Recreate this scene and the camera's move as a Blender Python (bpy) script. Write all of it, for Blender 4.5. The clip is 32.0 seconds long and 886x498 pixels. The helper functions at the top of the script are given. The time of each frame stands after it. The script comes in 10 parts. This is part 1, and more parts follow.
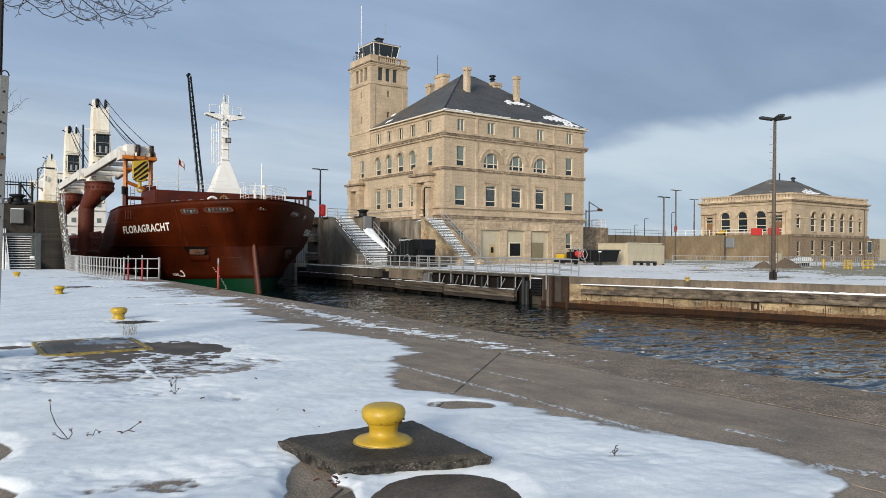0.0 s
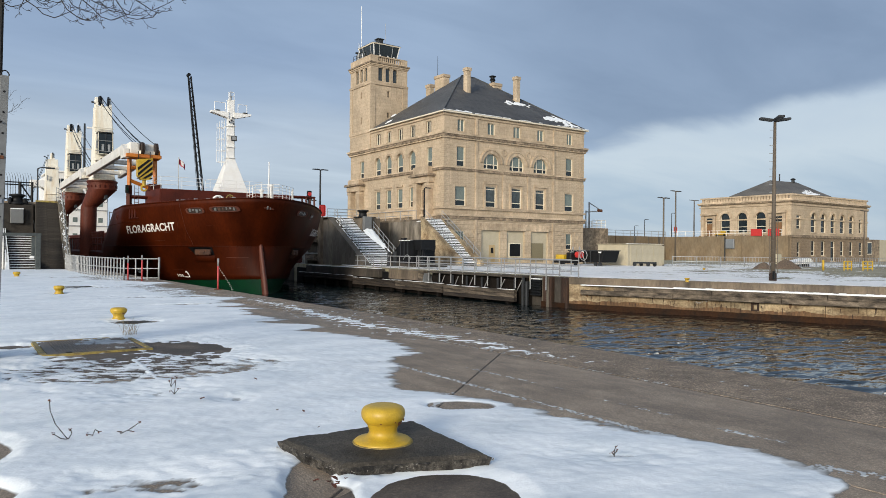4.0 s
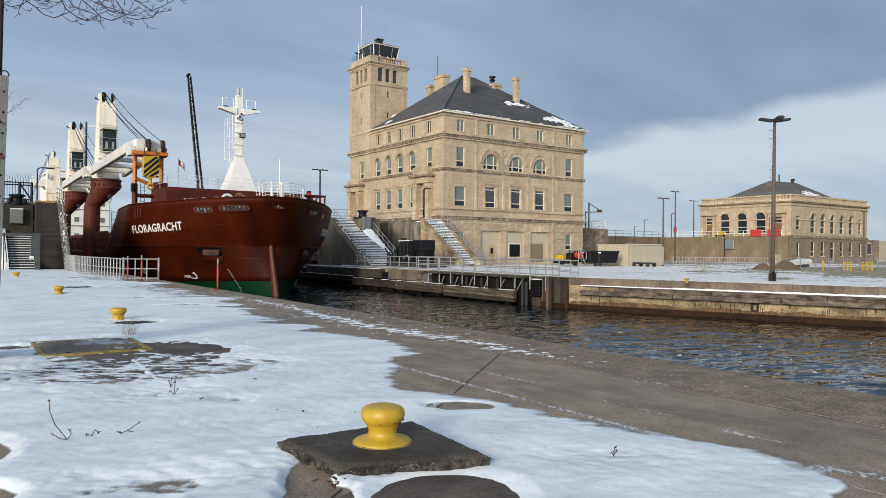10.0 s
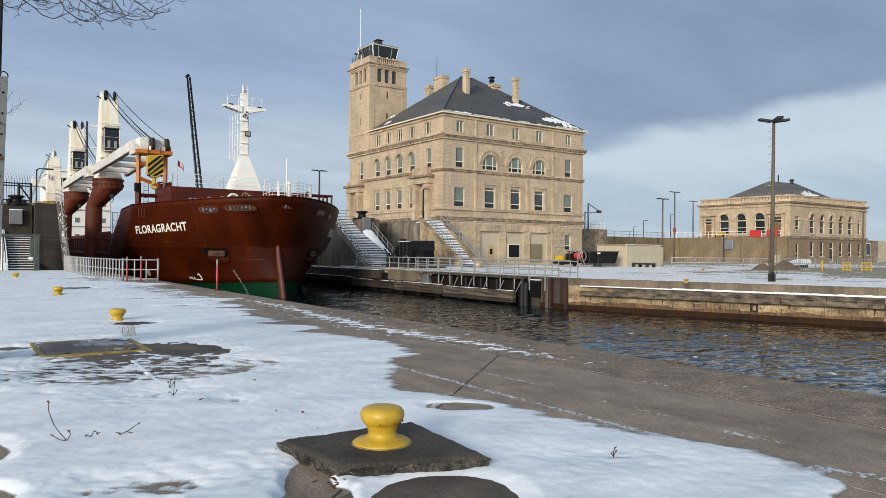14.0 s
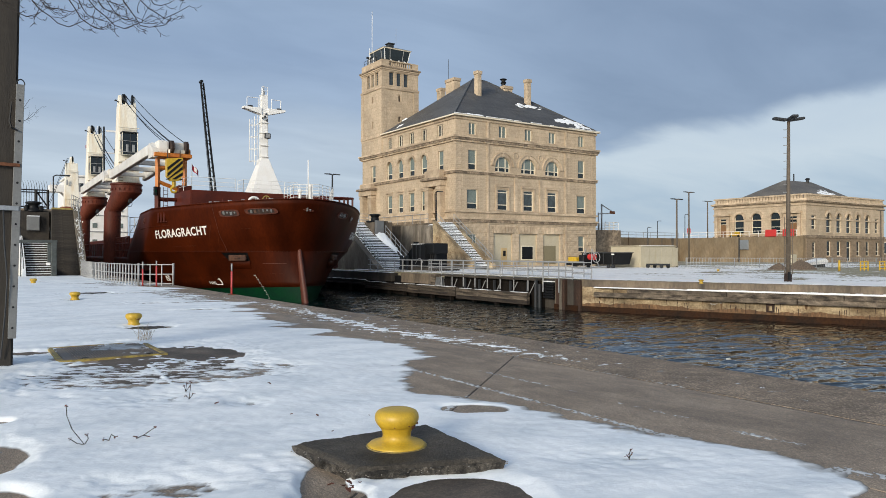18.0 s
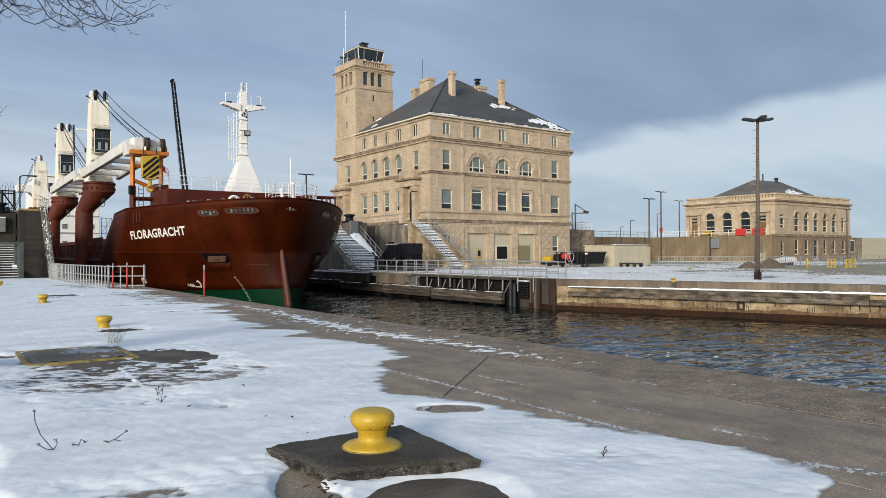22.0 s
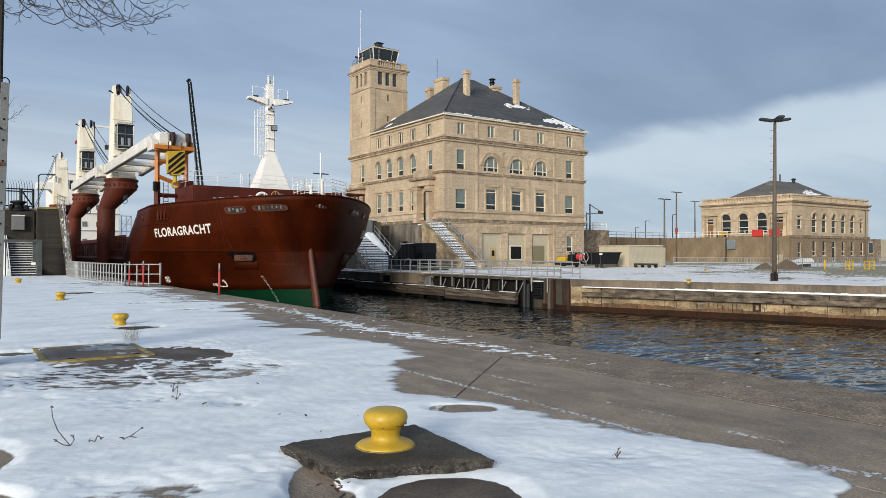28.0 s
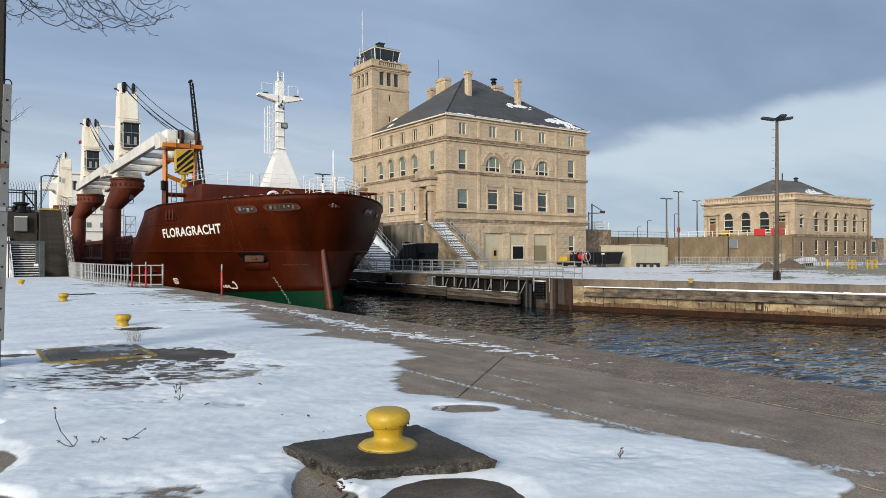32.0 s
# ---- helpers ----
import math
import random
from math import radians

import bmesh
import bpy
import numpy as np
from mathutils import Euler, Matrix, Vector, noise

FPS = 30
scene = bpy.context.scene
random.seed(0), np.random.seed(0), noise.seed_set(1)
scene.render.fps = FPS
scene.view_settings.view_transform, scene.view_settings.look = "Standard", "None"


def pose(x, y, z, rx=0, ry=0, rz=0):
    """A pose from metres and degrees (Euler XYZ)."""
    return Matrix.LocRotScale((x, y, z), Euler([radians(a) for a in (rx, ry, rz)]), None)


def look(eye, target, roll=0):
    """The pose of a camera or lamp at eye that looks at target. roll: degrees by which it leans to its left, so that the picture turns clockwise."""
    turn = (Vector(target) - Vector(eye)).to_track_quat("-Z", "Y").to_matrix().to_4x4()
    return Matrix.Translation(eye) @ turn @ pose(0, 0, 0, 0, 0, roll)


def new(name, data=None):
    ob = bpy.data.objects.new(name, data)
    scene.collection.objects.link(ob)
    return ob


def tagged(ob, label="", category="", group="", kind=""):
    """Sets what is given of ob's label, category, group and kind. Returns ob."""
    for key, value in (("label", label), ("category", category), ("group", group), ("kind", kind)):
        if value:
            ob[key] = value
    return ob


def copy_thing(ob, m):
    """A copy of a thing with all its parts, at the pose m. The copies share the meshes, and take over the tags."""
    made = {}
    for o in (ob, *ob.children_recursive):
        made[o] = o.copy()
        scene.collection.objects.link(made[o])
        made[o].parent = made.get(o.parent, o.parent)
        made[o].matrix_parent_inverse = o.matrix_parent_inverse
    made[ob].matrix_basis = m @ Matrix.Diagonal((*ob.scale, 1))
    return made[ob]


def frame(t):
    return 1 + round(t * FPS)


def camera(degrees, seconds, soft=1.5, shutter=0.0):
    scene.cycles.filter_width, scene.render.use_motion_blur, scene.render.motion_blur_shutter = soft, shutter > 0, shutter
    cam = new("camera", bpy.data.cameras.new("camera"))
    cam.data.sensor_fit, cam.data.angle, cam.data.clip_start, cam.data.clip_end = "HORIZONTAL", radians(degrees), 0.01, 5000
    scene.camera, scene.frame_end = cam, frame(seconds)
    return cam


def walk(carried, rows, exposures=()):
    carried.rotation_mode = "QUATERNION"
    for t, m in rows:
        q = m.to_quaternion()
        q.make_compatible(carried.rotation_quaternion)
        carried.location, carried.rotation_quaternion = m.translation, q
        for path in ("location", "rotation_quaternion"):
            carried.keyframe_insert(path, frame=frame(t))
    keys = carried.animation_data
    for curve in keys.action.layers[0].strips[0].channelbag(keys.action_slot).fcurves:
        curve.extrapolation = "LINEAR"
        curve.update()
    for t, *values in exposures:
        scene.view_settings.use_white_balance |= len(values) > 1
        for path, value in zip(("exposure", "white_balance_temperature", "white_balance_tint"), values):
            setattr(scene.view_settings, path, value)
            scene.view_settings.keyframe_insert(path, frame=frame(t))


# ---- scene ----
cam = camera(63.66, 32.0, soft=0.7)
EYE = (0.0, 0.0, 1.76)


def aim(yaw, pitch, roll):
    """The pose at the tripod for a yaw to the left of +y, a pitch and a roll in degrees."""
    y, p = radians(yaw), radians(pitch)
    d = Vector((-math.sin(y) * math.cos(p), math.cos(y) * math.cos(p), math.sin(p)))
    return look(EYE, Vector(EYE) + d * 10, roll)


PATH = [
    (0, -34.800, 0.040, 0.450), (0.5, -34.851, 0.040, 0.477), (1, -34.877, 0.041, 0.491), (1.5, -34.845, 0.050, 0.491), (2, -34.815, 0.061, 0.523),
    (2.5, -34.805, 0.058, 0.531), (3, -34.809, 0.067, 0.548), (3.5, -34.815, 0.073, 0.533), (5.5, -34.794, 0.086, 0.537), (6, -34.807, 0.090, 0.541),
    (6.5, -34.819, 0.093, 0.539), (7, -34.831, 0.096, 0.536), (7.5, -34.820, 0.093, 0.557), (8, -34.826, 0.092, 0.572), (8.5, -34.841, 0.095, 0.555),
    (9, -34.854, 0.099, 0.545), (9.5, -34.845, 0.106, 0.542), (10, -34.834, 0.105, 0.554), (10.5, -34.839, 0.103, 0.561),
    (11, -34.851, 0.107, 0.538), (11.5, -34.846, 0.116, 0.521), (12, -34.846, 0.127, 0.523), (12.5, -34.858, 0.133, 0.515),
    (13, -34.875, 0.137, 0.518), (13.5, -34.881, 0.152, 0.513), (14, -34.880, 0.158, 0.517), (14.5, -34.882, 0.169, 0.546),
    (16.5, -34.583, 0.338, 0.269), (17, -34.225, 0.341, 0.193), (17.5, -33.906, 0.341, 0.120), (18, -33.827, 0.348, 0.046),
    (18.5, -34.048, 0.341, -0.025), (19, -34.522, 0.336, -0.074), (19.5, -35.052, 0.340, -0.120), (20, -35.493, 0.340, -0.158),
    (20.5, -35.768, 0.350, -0.163), (21, -35.868, 0.350, -0.189), (21.5, -35.893, 0.349, -0.218), (22, -35.839, 0.348, -0.224),
    (22.5, -35.714, 0.349, -0.229), (23, -35.572, 0.344, -0.230), (23.5, -35.412, 0.338, -0.206), (24, -35.284, 0.336, -0.141),
    (24.5, -35.172, 0.337, -0.079), (25, -35.071, 0.339, -0.045), (25.5, -34.993, 0.339, -0.013), (27.5, -34.761, 0.332, 0.041),
    (28, -34.727, 0.328, 0.053), (28.5, -34.692, 0.331, 0.039), (29, -34.654, 0.332, 0.022), (29.5, -34.635, 0.331, -0.008),
    (30, -34.598, 0.328, -0.058), (30.5, -34.582, 0.331, -0.078), (31, -34.575, 0.332, -0.089), (31.5, -34.573, 0.336, -0.105),
    (32, -34.564, 0.337, -0.119),
]
walk(cam, [(t, aim(*a)) for t, *a in PATH])

# ---- world, sun ----
SUN_EL, SUN_AZ = 14.0, 238.0   # degrees; azimuth counted from +y towards +x
world = bpy.data.worlds.new("winter_sky")
scene.world = world
world.use_nodes = True


def build_world():
    nt = world.node_tree
    nt.nodes.clear()
    N, L = nt.nodes.new, nt.links.new
    out, bg = N("ShaderNodeOutputWorld"), N("ShaderNodeBackground")
    sky = N("ShaderNodeTexSky")
    sky.sky_type, sky.sun_disc = "NISHITA", False
    sky.sun_elevation, sky.sun_rotation = radians(SUN_EL), radians(SUN_AZ)
    tc, sep = N("ShaderNodeTexCoord"), N("ShaderNodeSeparateXYZ")
    L(tc.outputs["Generated"], sep.inputs[0])

    def math_(op, a, b=None, c=None):
        n = N("ShaderNodeMath")
        n.operation = op
        for i, v in enumerate((a, b, c)):
            if v is None:
                continue
            if isinstance(v, (int, float)):
                n.inputs[i].default_value = v
            else:
                L(v, n.inputs[i])
        return n.outputs[0]

    def noise_(vec, scale, detail, rough, dist=0.0):
        n = N("ShaderNodeTexNoise")
        n.inputs["Scale"].default_value, n.inputs["Detail"].default_value = scale, detail
        n.inputs["Roughness"].default_value, n.inputs["Distortion"].default_value = rough, dist
        L(vec, n.inputs["Vector"])
        return n.outputs["Fac"]

    def dot_(v):
        n = N("ShaderNodeVectorMath")
        n.operation = "DOT_PRODUCT"
        L(tc.outputs["Generated"], n.inputs[0])
        n.inputs[1].default_value = v
        return n.outputs["Value"]

    def ramp_(fac, stops):
        n = N("ShaderNodeValToRGB")
        e = n.color_ramp.elements
        e[0].position, e[0].color = stops[0][0], (*stops[0][1], 1)
        e[1].position, e[1].color = stops[-1][0], (*stops[-1][1], 1)
        for p, c in stops[1:-1]:
            e.new(p).color = (*c, 1)
        L(fac, n.inputs[0])
        return n.outputs[0]

    def blend_(fac, a, b, how="MIX"):
        n = N("ShaderNodeMix")
        n.data_type, n.blend_type = "RGBA", how
        if isinstance(fac, float):
            n.inputs[0].default_value = fac
        else:
            L(fac, n.inputs[0])
        L(a, n.inputs["A"])
        L(b, n.inputs["B"])
        return n.outputs["Result"]

    def step_(v, lo, hi):
        n = N("ShaderNodeMapRange")
        n.interpolation_type = "SMOOTHSTEP"
        n.inputs["From Min"].default_value, n.inputs["From Max"].default_value = lo, hi
        L(v, n.inputs[0])
        return n.outputs[0]

    up = math_("MAXIMUM", sep.outputs["Z"], 0.0)
    # a flat cloud deck, seen in perspective
    den = math_("ADD", up, 0.16)
    comb = N("ShaderNodeCombineXYZ")
    L(math_("DIVIDE", sep.outputs["X"], den), comb.inputs[0])
    L(math_("DIVIDE", sep.outputs["Y"], den), comb.inputs[1])
    mp = N("ShaderNodeMapping")
    mp.inputs["Rotation"].default_value = (0, 0, radians(SKY_TURN))
    mp.inputs["Scale"].default_value = (0.6, 1.35, 1)
    mp.inputs["Location"].default_value = SKY_SHIFT
    L(comb.outputs[0], mp.inputs[0])
    big = noise_(mp.outputs[0], 0.6, 4.0, 0.5, 0.4)
    fine = noise_(mp.outputs[0], 1.9, 6.0, 0.55, 0.5)
    wob = math_("ADD", math_("MULTIPLY", math_("SUBTRACT", big, 0.5), 0.11), math_("MULTIPLY", math_("SUBTRACT", fine, 0.5), 0.05))
    # clear-ish low sky, and the edge of the heavy deck that rises to the right
    low = ramp_(math_("ADD", up, math_("MULTIPLY", math_("SUBTRACT", fine, 0.5), 0.13)), [(0.0, (0.53, 0.63, 0.72)), (0.06, (0.42, 0.54, 0.67)), (0.13, (0.58, 0.68, 0.77)), (0.22, (0.49, 0.60, 0.73)), (0.32, (0.40, 0.51, 0.67))])
    bank = step_(math_("ADD", dot_((-0.236, 0.02, 0.972)), wob), -0.028, -0.001)
    across = step_(math_("ADD", dot_((0.82, -0.57, 0.0)), math_("MULTIPLY", math_("SUBTRACT", big, 0.5), 0.5)), -0.45, 0.35)
    deck = ramp_(across, [(0.0, (0.335, 0.447, 0.620)), (0.55, (0.330, 0.440, 0.612)), (1.0, (0.240, 0.328, 0.478))])
    tone = ramp_(math_("ADD", fine, math_("MULTIPLY", math_("SUBTRACT", big, 0.5), 0.6)), [(0.28, (0.88, 0.895, 0.91)), (0.72, (1.14, 1.125, 1.10))])
    deck = blend_(1.0, deck, tone, "MULTIPLY")
    lift = ramp_(sep.outputs["Z"], [(0.04, (1.26, 1.22, 1.15)), (0.26, (1.0, 1.0, 1.0))])
    pale = ramp_(math_("ADD", sep.outputs["Z"], math_("MULTIPLY", math_("SUBTRACT", big, 0.5), 0.12)), [(0.02, (1.20, 1.14, 1.08)), (0.10, (1.52, 1.36, 1.16)), (0.15, (1.42, 1.28, 1.12)), (0.20, (1.04, 1.02, 1.0)), (0.25, (0.92, 0.93, 0.96)), (0.36, (1.0, 1.0, 1.0))])
    lift = blend_(step_(across, 0.30, 0.75), pale, lift)
    deck = blend_(1.0, deck, lift, "MULTIPLY")
    cloud = blend_(bank, low, deck)
    # heavier overhead
    over = ramp_(sep.outputs["Z"], [(0.36, (1.0, 1.0, 1.0)), (0.75, (0.64, 0.69, 0.76))])
    cloud = blend_(1.0, cloud, over, "MULTIPLY")
    # the deck is thin and lit through on the side of the sun
    sd = Vector((math.sin(radians(SUN_AZ)), math.cos(radians(SUN_AZ)), math.tan(radians(SUN_EL)))).normalized()
    glow = math_("POWER", math_("MAXIMUM", dot_(tuple(sd)), 0.0), 2.5)
    warm = N("ShaderNodeVectorMath")
    warm.operation = "SCALE"
    warm.inputs[0].default_value = (1.0, 0.94, 0.84)
    L(math_("MULTIPLY", glow, SUN_GLOW), warm.inputs["Scale"])
    scaled = N("ShaderNodeVectorMath")
    scaled.operation = "ADD"
    L(cloud, scaled.inputs[0])
    L(warm.outputs[0], scaled.inputs[1])
    skyl = N("ShaderNodeVectorMath")
    skyl.operation = "SCALE"
    L(sky.outputs[0], skyl.inputs[0])
    skyl.inputs["Scale"].default_value = 0.10
    mix = N("ShaderNodeMix")
    mix.data_type = "RGBA"
    mix.inputs[0].default_value = 0.94
    L(skyl.outputs[0], mix.inputs["A"])
    L(scaled.outputs[0], mix.inputs["B"])
    L(mix.outputs["Result"], bg.inputs[0])
    bg.inputs[1].default_value = 1.0
    L(bg.outputs[0], out.inputs[0])


SKY_TURN, SKY_SHIFT, SUN_GLOW = 35.0, (0.35, 0.2, 0.0), 1.1
build_world()
sun = new("sun", bpy.data.lights.new("sun", "SUN"))
sun.data.energy, sun.data.angle, sun.data.color = 3.0, radians(14), (1.0, 0.90, 0.75)
saz, sel = radians(SUN_AZ), radians(SUN_EL)
sun.matrix_world = look((0, 0, 60), Vector((0, 0, 60)) - Vector((math.sin(saz) * math.cos(sel), math.cos(saz) * math.cos(sel), math.sin(sel))))
scene.view_settings.exposure = 0.0


# ---- materials ----
def mat(name, color, rough=0.7, metal=0.0, var=0.25, scale=1.0, bump=0.15, fine=30.0, color2=None, stretch=(1, 1, 1), patch=0.5, coat=0.0,
        spec=0.5, depth=0.02, rand=0.0, isle=0.0, course=None, stain=0.0, speck=0.0, under=None):
    """A worn surface: grain and stains at two scales, in metres, with bump."""
    m = bpy.data.materials.new(name)
    m.use_nodes = True
    nt = m.node_tree
    N, L = nt.nodes.new, nt.links.new
    b = nt.nodes["Principled BSDF"]
    b.inputs["Roughness"].default_value, b.inputs["Metallic"].default_value = rough, metal
    b.inputs["Specular IOR Level"].default_value = spec
    b.inputs["Coat Weight"].default_value = coat
    tc, mp = N("ShaderNodeTexCoord"), N("ShaderNodeMapping")
    mp.inputs["Scale"].default_value = stretch
    L(tc.outputs["Object"], mp.inputs[0])
    n1, n2 = N("ShaderNodeTexNoise"), N("ShaderNodeTexNoise")
    for n, s, d in ((n1, scale, 6), (n2, fine, 4)):
        n.inputs["Scale"].default_value, n.inputs["Detail"].default_value = s, d
        n.inputs["Roughness"].default_value = 0.62
        L(mp.outputs[0], n.inputs["Vector"])
    c = Vector(color)
    c2 = Vector(color2) if color2 else c * (1 - var)
    ramp = N("ShaderNodeValToRGB")
    e = ramp.color_ramp.elements
    e[0].position, e[0].color = max(0.0, patch - 0.16), (*c2, 1)
    e[1].position, e[1].color = min(1.0, patch + 0.16), (*c, 1)
    L(n1.outputs["Fac"], ramp.inputs[0])
    hsv = N("ShaderNodeHueSaturation")
    mr = N("ShaderNodeMapRange")
    mr.inputs["To Min"].default_value, mr.inputs["To Max"].default_value = 1 - var * 0.8, 1 + var * 0.8
    mr.inputs["From Min"].default_value, mr.inputs["From Max"].default_value = 0.3, 0.7
    L(n2.outputs["Fac"], mr.inputs[0])
    val = mr.outputs[0]
    if rand or isle:
        src = N("ShaderNodeObjectInfo").outputs["Random"] if rand else N("ShaderNodeNewGeometry").outputs["Random Per Island"]
        r2 = N("ShaderNodeMapRange")
        r2.inputs["To Min"].default_value, r2.inputs["To Max"].default_value = 1 - (rand or isle), 1 + (rand or isle)
        L(src, r2.inputs[0])
        mu = N("ShaderNodeMath")
        mu.operation = "MULTIPLY"
        L(val, mu.inputs[0])
        L(r2.outputs[0], mu.inputs[1])
        val = mu.outputs[0]
    L(ramp.outputs[0], hsv.inputs["Color"])
    L(val, hsv.inputs["Value"])
    col = hsv.outputs[0]

    def times(a, fac_out, lo, hi, f0=0.35, f1=0.65):
        r = N("ShaderNodeMapRange")
        r.inputs["From Min"].default_value, r.inputs["From Max"].default_value = f0, f1
        r.inputs["To Min"].default_value, r.inputs["To Max"].default_value = lo, hi
        L(fac_out, r.inputs[0])
        x = N("ShaderNodeMix")
        x.data_type, x.blend_type = "RGBA", "MULTIPLY"
        x.inputs[0].default_value = 1.0
        L(a, x.inputs["A"])
        L(r.outputs[0], x.inputs["B"])
        return x.outputs["Result"]
    if stain:
        n3 = N("ShaderNodeTexNoise")
        n3.inputs["Scale"].default_value, n3.inputs["Detail"].default_value, n3.inputs["Distortion"].default_value = scale * 0.3, 8, 1.2
        L(mp.outputs[0], n3.inputs["Vector"])
        col = times(col, n3.outputs["Fac"], 1 - stain, 1 + stain * 0.5)
    if speck:
        n4 = N("ShaderNodeTexVoronoi")
        n4.inputs["Scale"].default_value = fine * 1.7
        L(tc.outputs["Object"], n4.inputs["Vector"])
        col = times(col, n4.outputs["Distance"], 1 + speck, 1 - speck * 0.35, 0.05, 0.5)
    brick = None
    if course:
        sx, cb, br, ad = N("ShaderNodeSeparateXYZ"), N("ShaderNodeCombineXYZ"), N("ShaderNodeTexBrick"), N("ShaderNodeMath")
        L(tc.outputs["Object"], sx.inputs[0])
        L(sx.outputs["X"], ad.inputs[0])
        L(sx.outputs["Y"], ad.inputs[1])
        L(ad.outputs[0], cb.inputs[0])
        L(sx.outputs["Z"], cb.inputs[1])
        L(cb.outputs[0], br.inputs["Vector"])
        br.inputs["Scale"].default_value, br.inputs["Brick Width"].default_value, br.inputs["Row Height"].default_value = 1.0, course[1], course[0]
        br.inputs["Mortar Size"].default_value, br.inputs["Mortar Smooth"].default_value = course[2], 0.3
        br.inputs["Color1"].default_value, br.inputs["Color2"].default_value, br.inputs["Mortar"].default_value = (1.05, 1.05, 1.04, 1), (0.94, 0.935, 0.93, 1), (0.76, 0.735, 0.70, 1)
        x = N("ShaderNodeMix")
        x.data_type, x.blend_type = "RGBA", "MULTIPLY"
        x.inputs[0].default_value = 1.0
        L(col, x.inputs["A"])
        L(br.outputs["Color"], x.inputs["B"])
        col = x.outputs["Result"]
        brick = br.outputs["Fac"]
    if under:
        # where the layer is thin, the ground shows through it
        ge, sp, th, x = N("ShaderNodeNewGeometry"), N("ShaderNodeSeparateXYZ"), N("ShaderNodeMapRange"), N("ShaderNodeMix")
        th.inputs["From Min"].default_value, th.inputs["From Max"].default_value = 0.0, under[3]
        x.data_type = "RGBA"
        x.inputs["A"].default_value = (under[0], under[1], under[2], 1)
        L(ge.outputs["Position"], sp.inputs[0])
        L(sp.outputs["Z"], th.inputs[0])
        L(th.outputs[0], x.inputs[0])
        L(col, x.inputs["B"])
        col = x.outputs["Result"]
    L(col, b.inputs["Base Color"])
    rr = N("ShaderNodeMapRange")
    rr.inputs["To Min"].default_value, rr.inputs["To Max"].default_value = max(0.02, rough - 0.12), min(1, rough + 0.12)
    L(n1.outputs["Fac"], rr.inputs[0])
    L(rr.outputs[0], b.inputs["Roughness"])
    if bump:
        bp = N("ShaderNodeBump")
        bp.inputs["Strength"].default_value, bp.inputs["Distance"].default_value = bump, depth
        add = N("ShaderNodeMath")
        L(n1.outputs["Fac"], add.inputs[0])
        L(n2.outputs["Fac"], add.inputs[1])
        height = add.outputs[0]
        if brick:
            sb = N("ShaderNodeMath")
            sb.operation = "SUBTRACT"
            L(height, sb.inputs[0])
            L(brick, sb.inputs[1])
            height = sb.outputs[0]
        L(height, bp.inputs["Height"])
        L(bp.outputs[0], b.inputs["Normal"])
    return m


CONCRETE = mat("weathered_concrete", (0.362, 0.284, 0.204), 0.66, var=0.36, scale=3.4, fine=34, color2=(0.235, 0.181, 0.128), bump=0.8, depth=0.010, rand=0.05, stretch=(1.5, 0.6, 1), stain=0.22, speck=0.5)
COPING = mat("coping_concrete", (0.375, 0.291, 0.207), 0.8, var=0.6, scale=3.5, fine=26, color2=(0.23, 0.173, 0.119), bump=1.0, depth=0.018, rand=0.04, stretch=(1.1, 0.9, 1), stain=0.25, speck=0.95)
DARKSLAB = mat("dark_wet_concrete", (0.022, 0.020, 0.017), 0.7, var=0.4, scale=3.0, fine=34, color2=(0.085, 0.074, 0.058), bump=0.9, depth=0.014, patch=0.64, speck=0.45, spec=0.25, stain=0.4)
SNOW = mat("trodden_snow", (0.93, 0.965, 0.97), 0.55, var=0.03, scale=1.3, fine=14, color2=(0.70, 0.76, 0.79), bump=0.45, depth=0.016, spec=0.3, patch=0.42, stretch=(0.7, 1.2, 1), stain=0.05, under=(0.15, 0.135, 0.115, 0.0085))
# warmer, whiter copy of the quay snow: sunlight put into the base colour
FARSNOW = mat("patchy_sunlit_snow", (0.97, 0.965, 0.94), 0.6, var=0.03, scale=1.3, fine=12, color2=(0.86, 0.86, 0.84), bump=1.0, depth=0.09, spec=0.3, stain=0.04, under=(0.30, 0.262, 0.165, 0.016))
FROST = mat("grey_ice_crust", (0.50, 0.53, 0.545), 0.5, var=0.25, scale=6, fine=40, color2=(0.30, 0.31, 0.31), bump=0.4, depth=0.008, patch=0.5, stain=0.3)
# near-black: shade below the walkway and wales put into the concrete's colour
RECESSBLACK = mat("recess_shade_concrete", (0.013, 0.010, 0.008), 0.75, var=0.5, scale=1.2, fine=9, color2=(0.008, 0.0065, 0.0055), bump=0.4, depth=0.03, stretch=(1, 1, 0.4), spec=0.15)
SNOWCAP = mat("snow_cap", (0.92, 0.945, 0.945), 0.6, var=0.05, scale=2, fine=10, bump=0.4, depth=0.03, spec=0.3)
YELLOW = mat("yellow_paint", (0.57, 0.375, 0.03), 0.42, var=0.14, scale=6, fine=60, color2=(0.43, 0.27, 0.02), bump=0.12, depth=0.004, patch=0.42, stain=0.12)
RUST = mat("rust", (0.16, 0.06, 0.025), 0.85, var=0.4, scale=6, fine=50, bump=0.3)
TREAD = mat("tread_plate", (0.19, 0.155, 0.12), 0.55, metal=0.3, var=0.3, scale=3, fine=40, color2=(0.10, 0.08, 0.06), bump=0.2)
OLDYELLOW = mat("dirty_yellow_paint", (0.43, 0.325, 0.075), 0.65, var=0.3, scale=5, fine=40, color2=(0.14, 0.105, 0.05), bump=0.25, depth=0.006)
STEEL = mat("galvanized_steel", (0.42, 0.44, 0.45), 0.42, metal=0.75, var=0.15, scale=5, fine=40, bump=0.05)
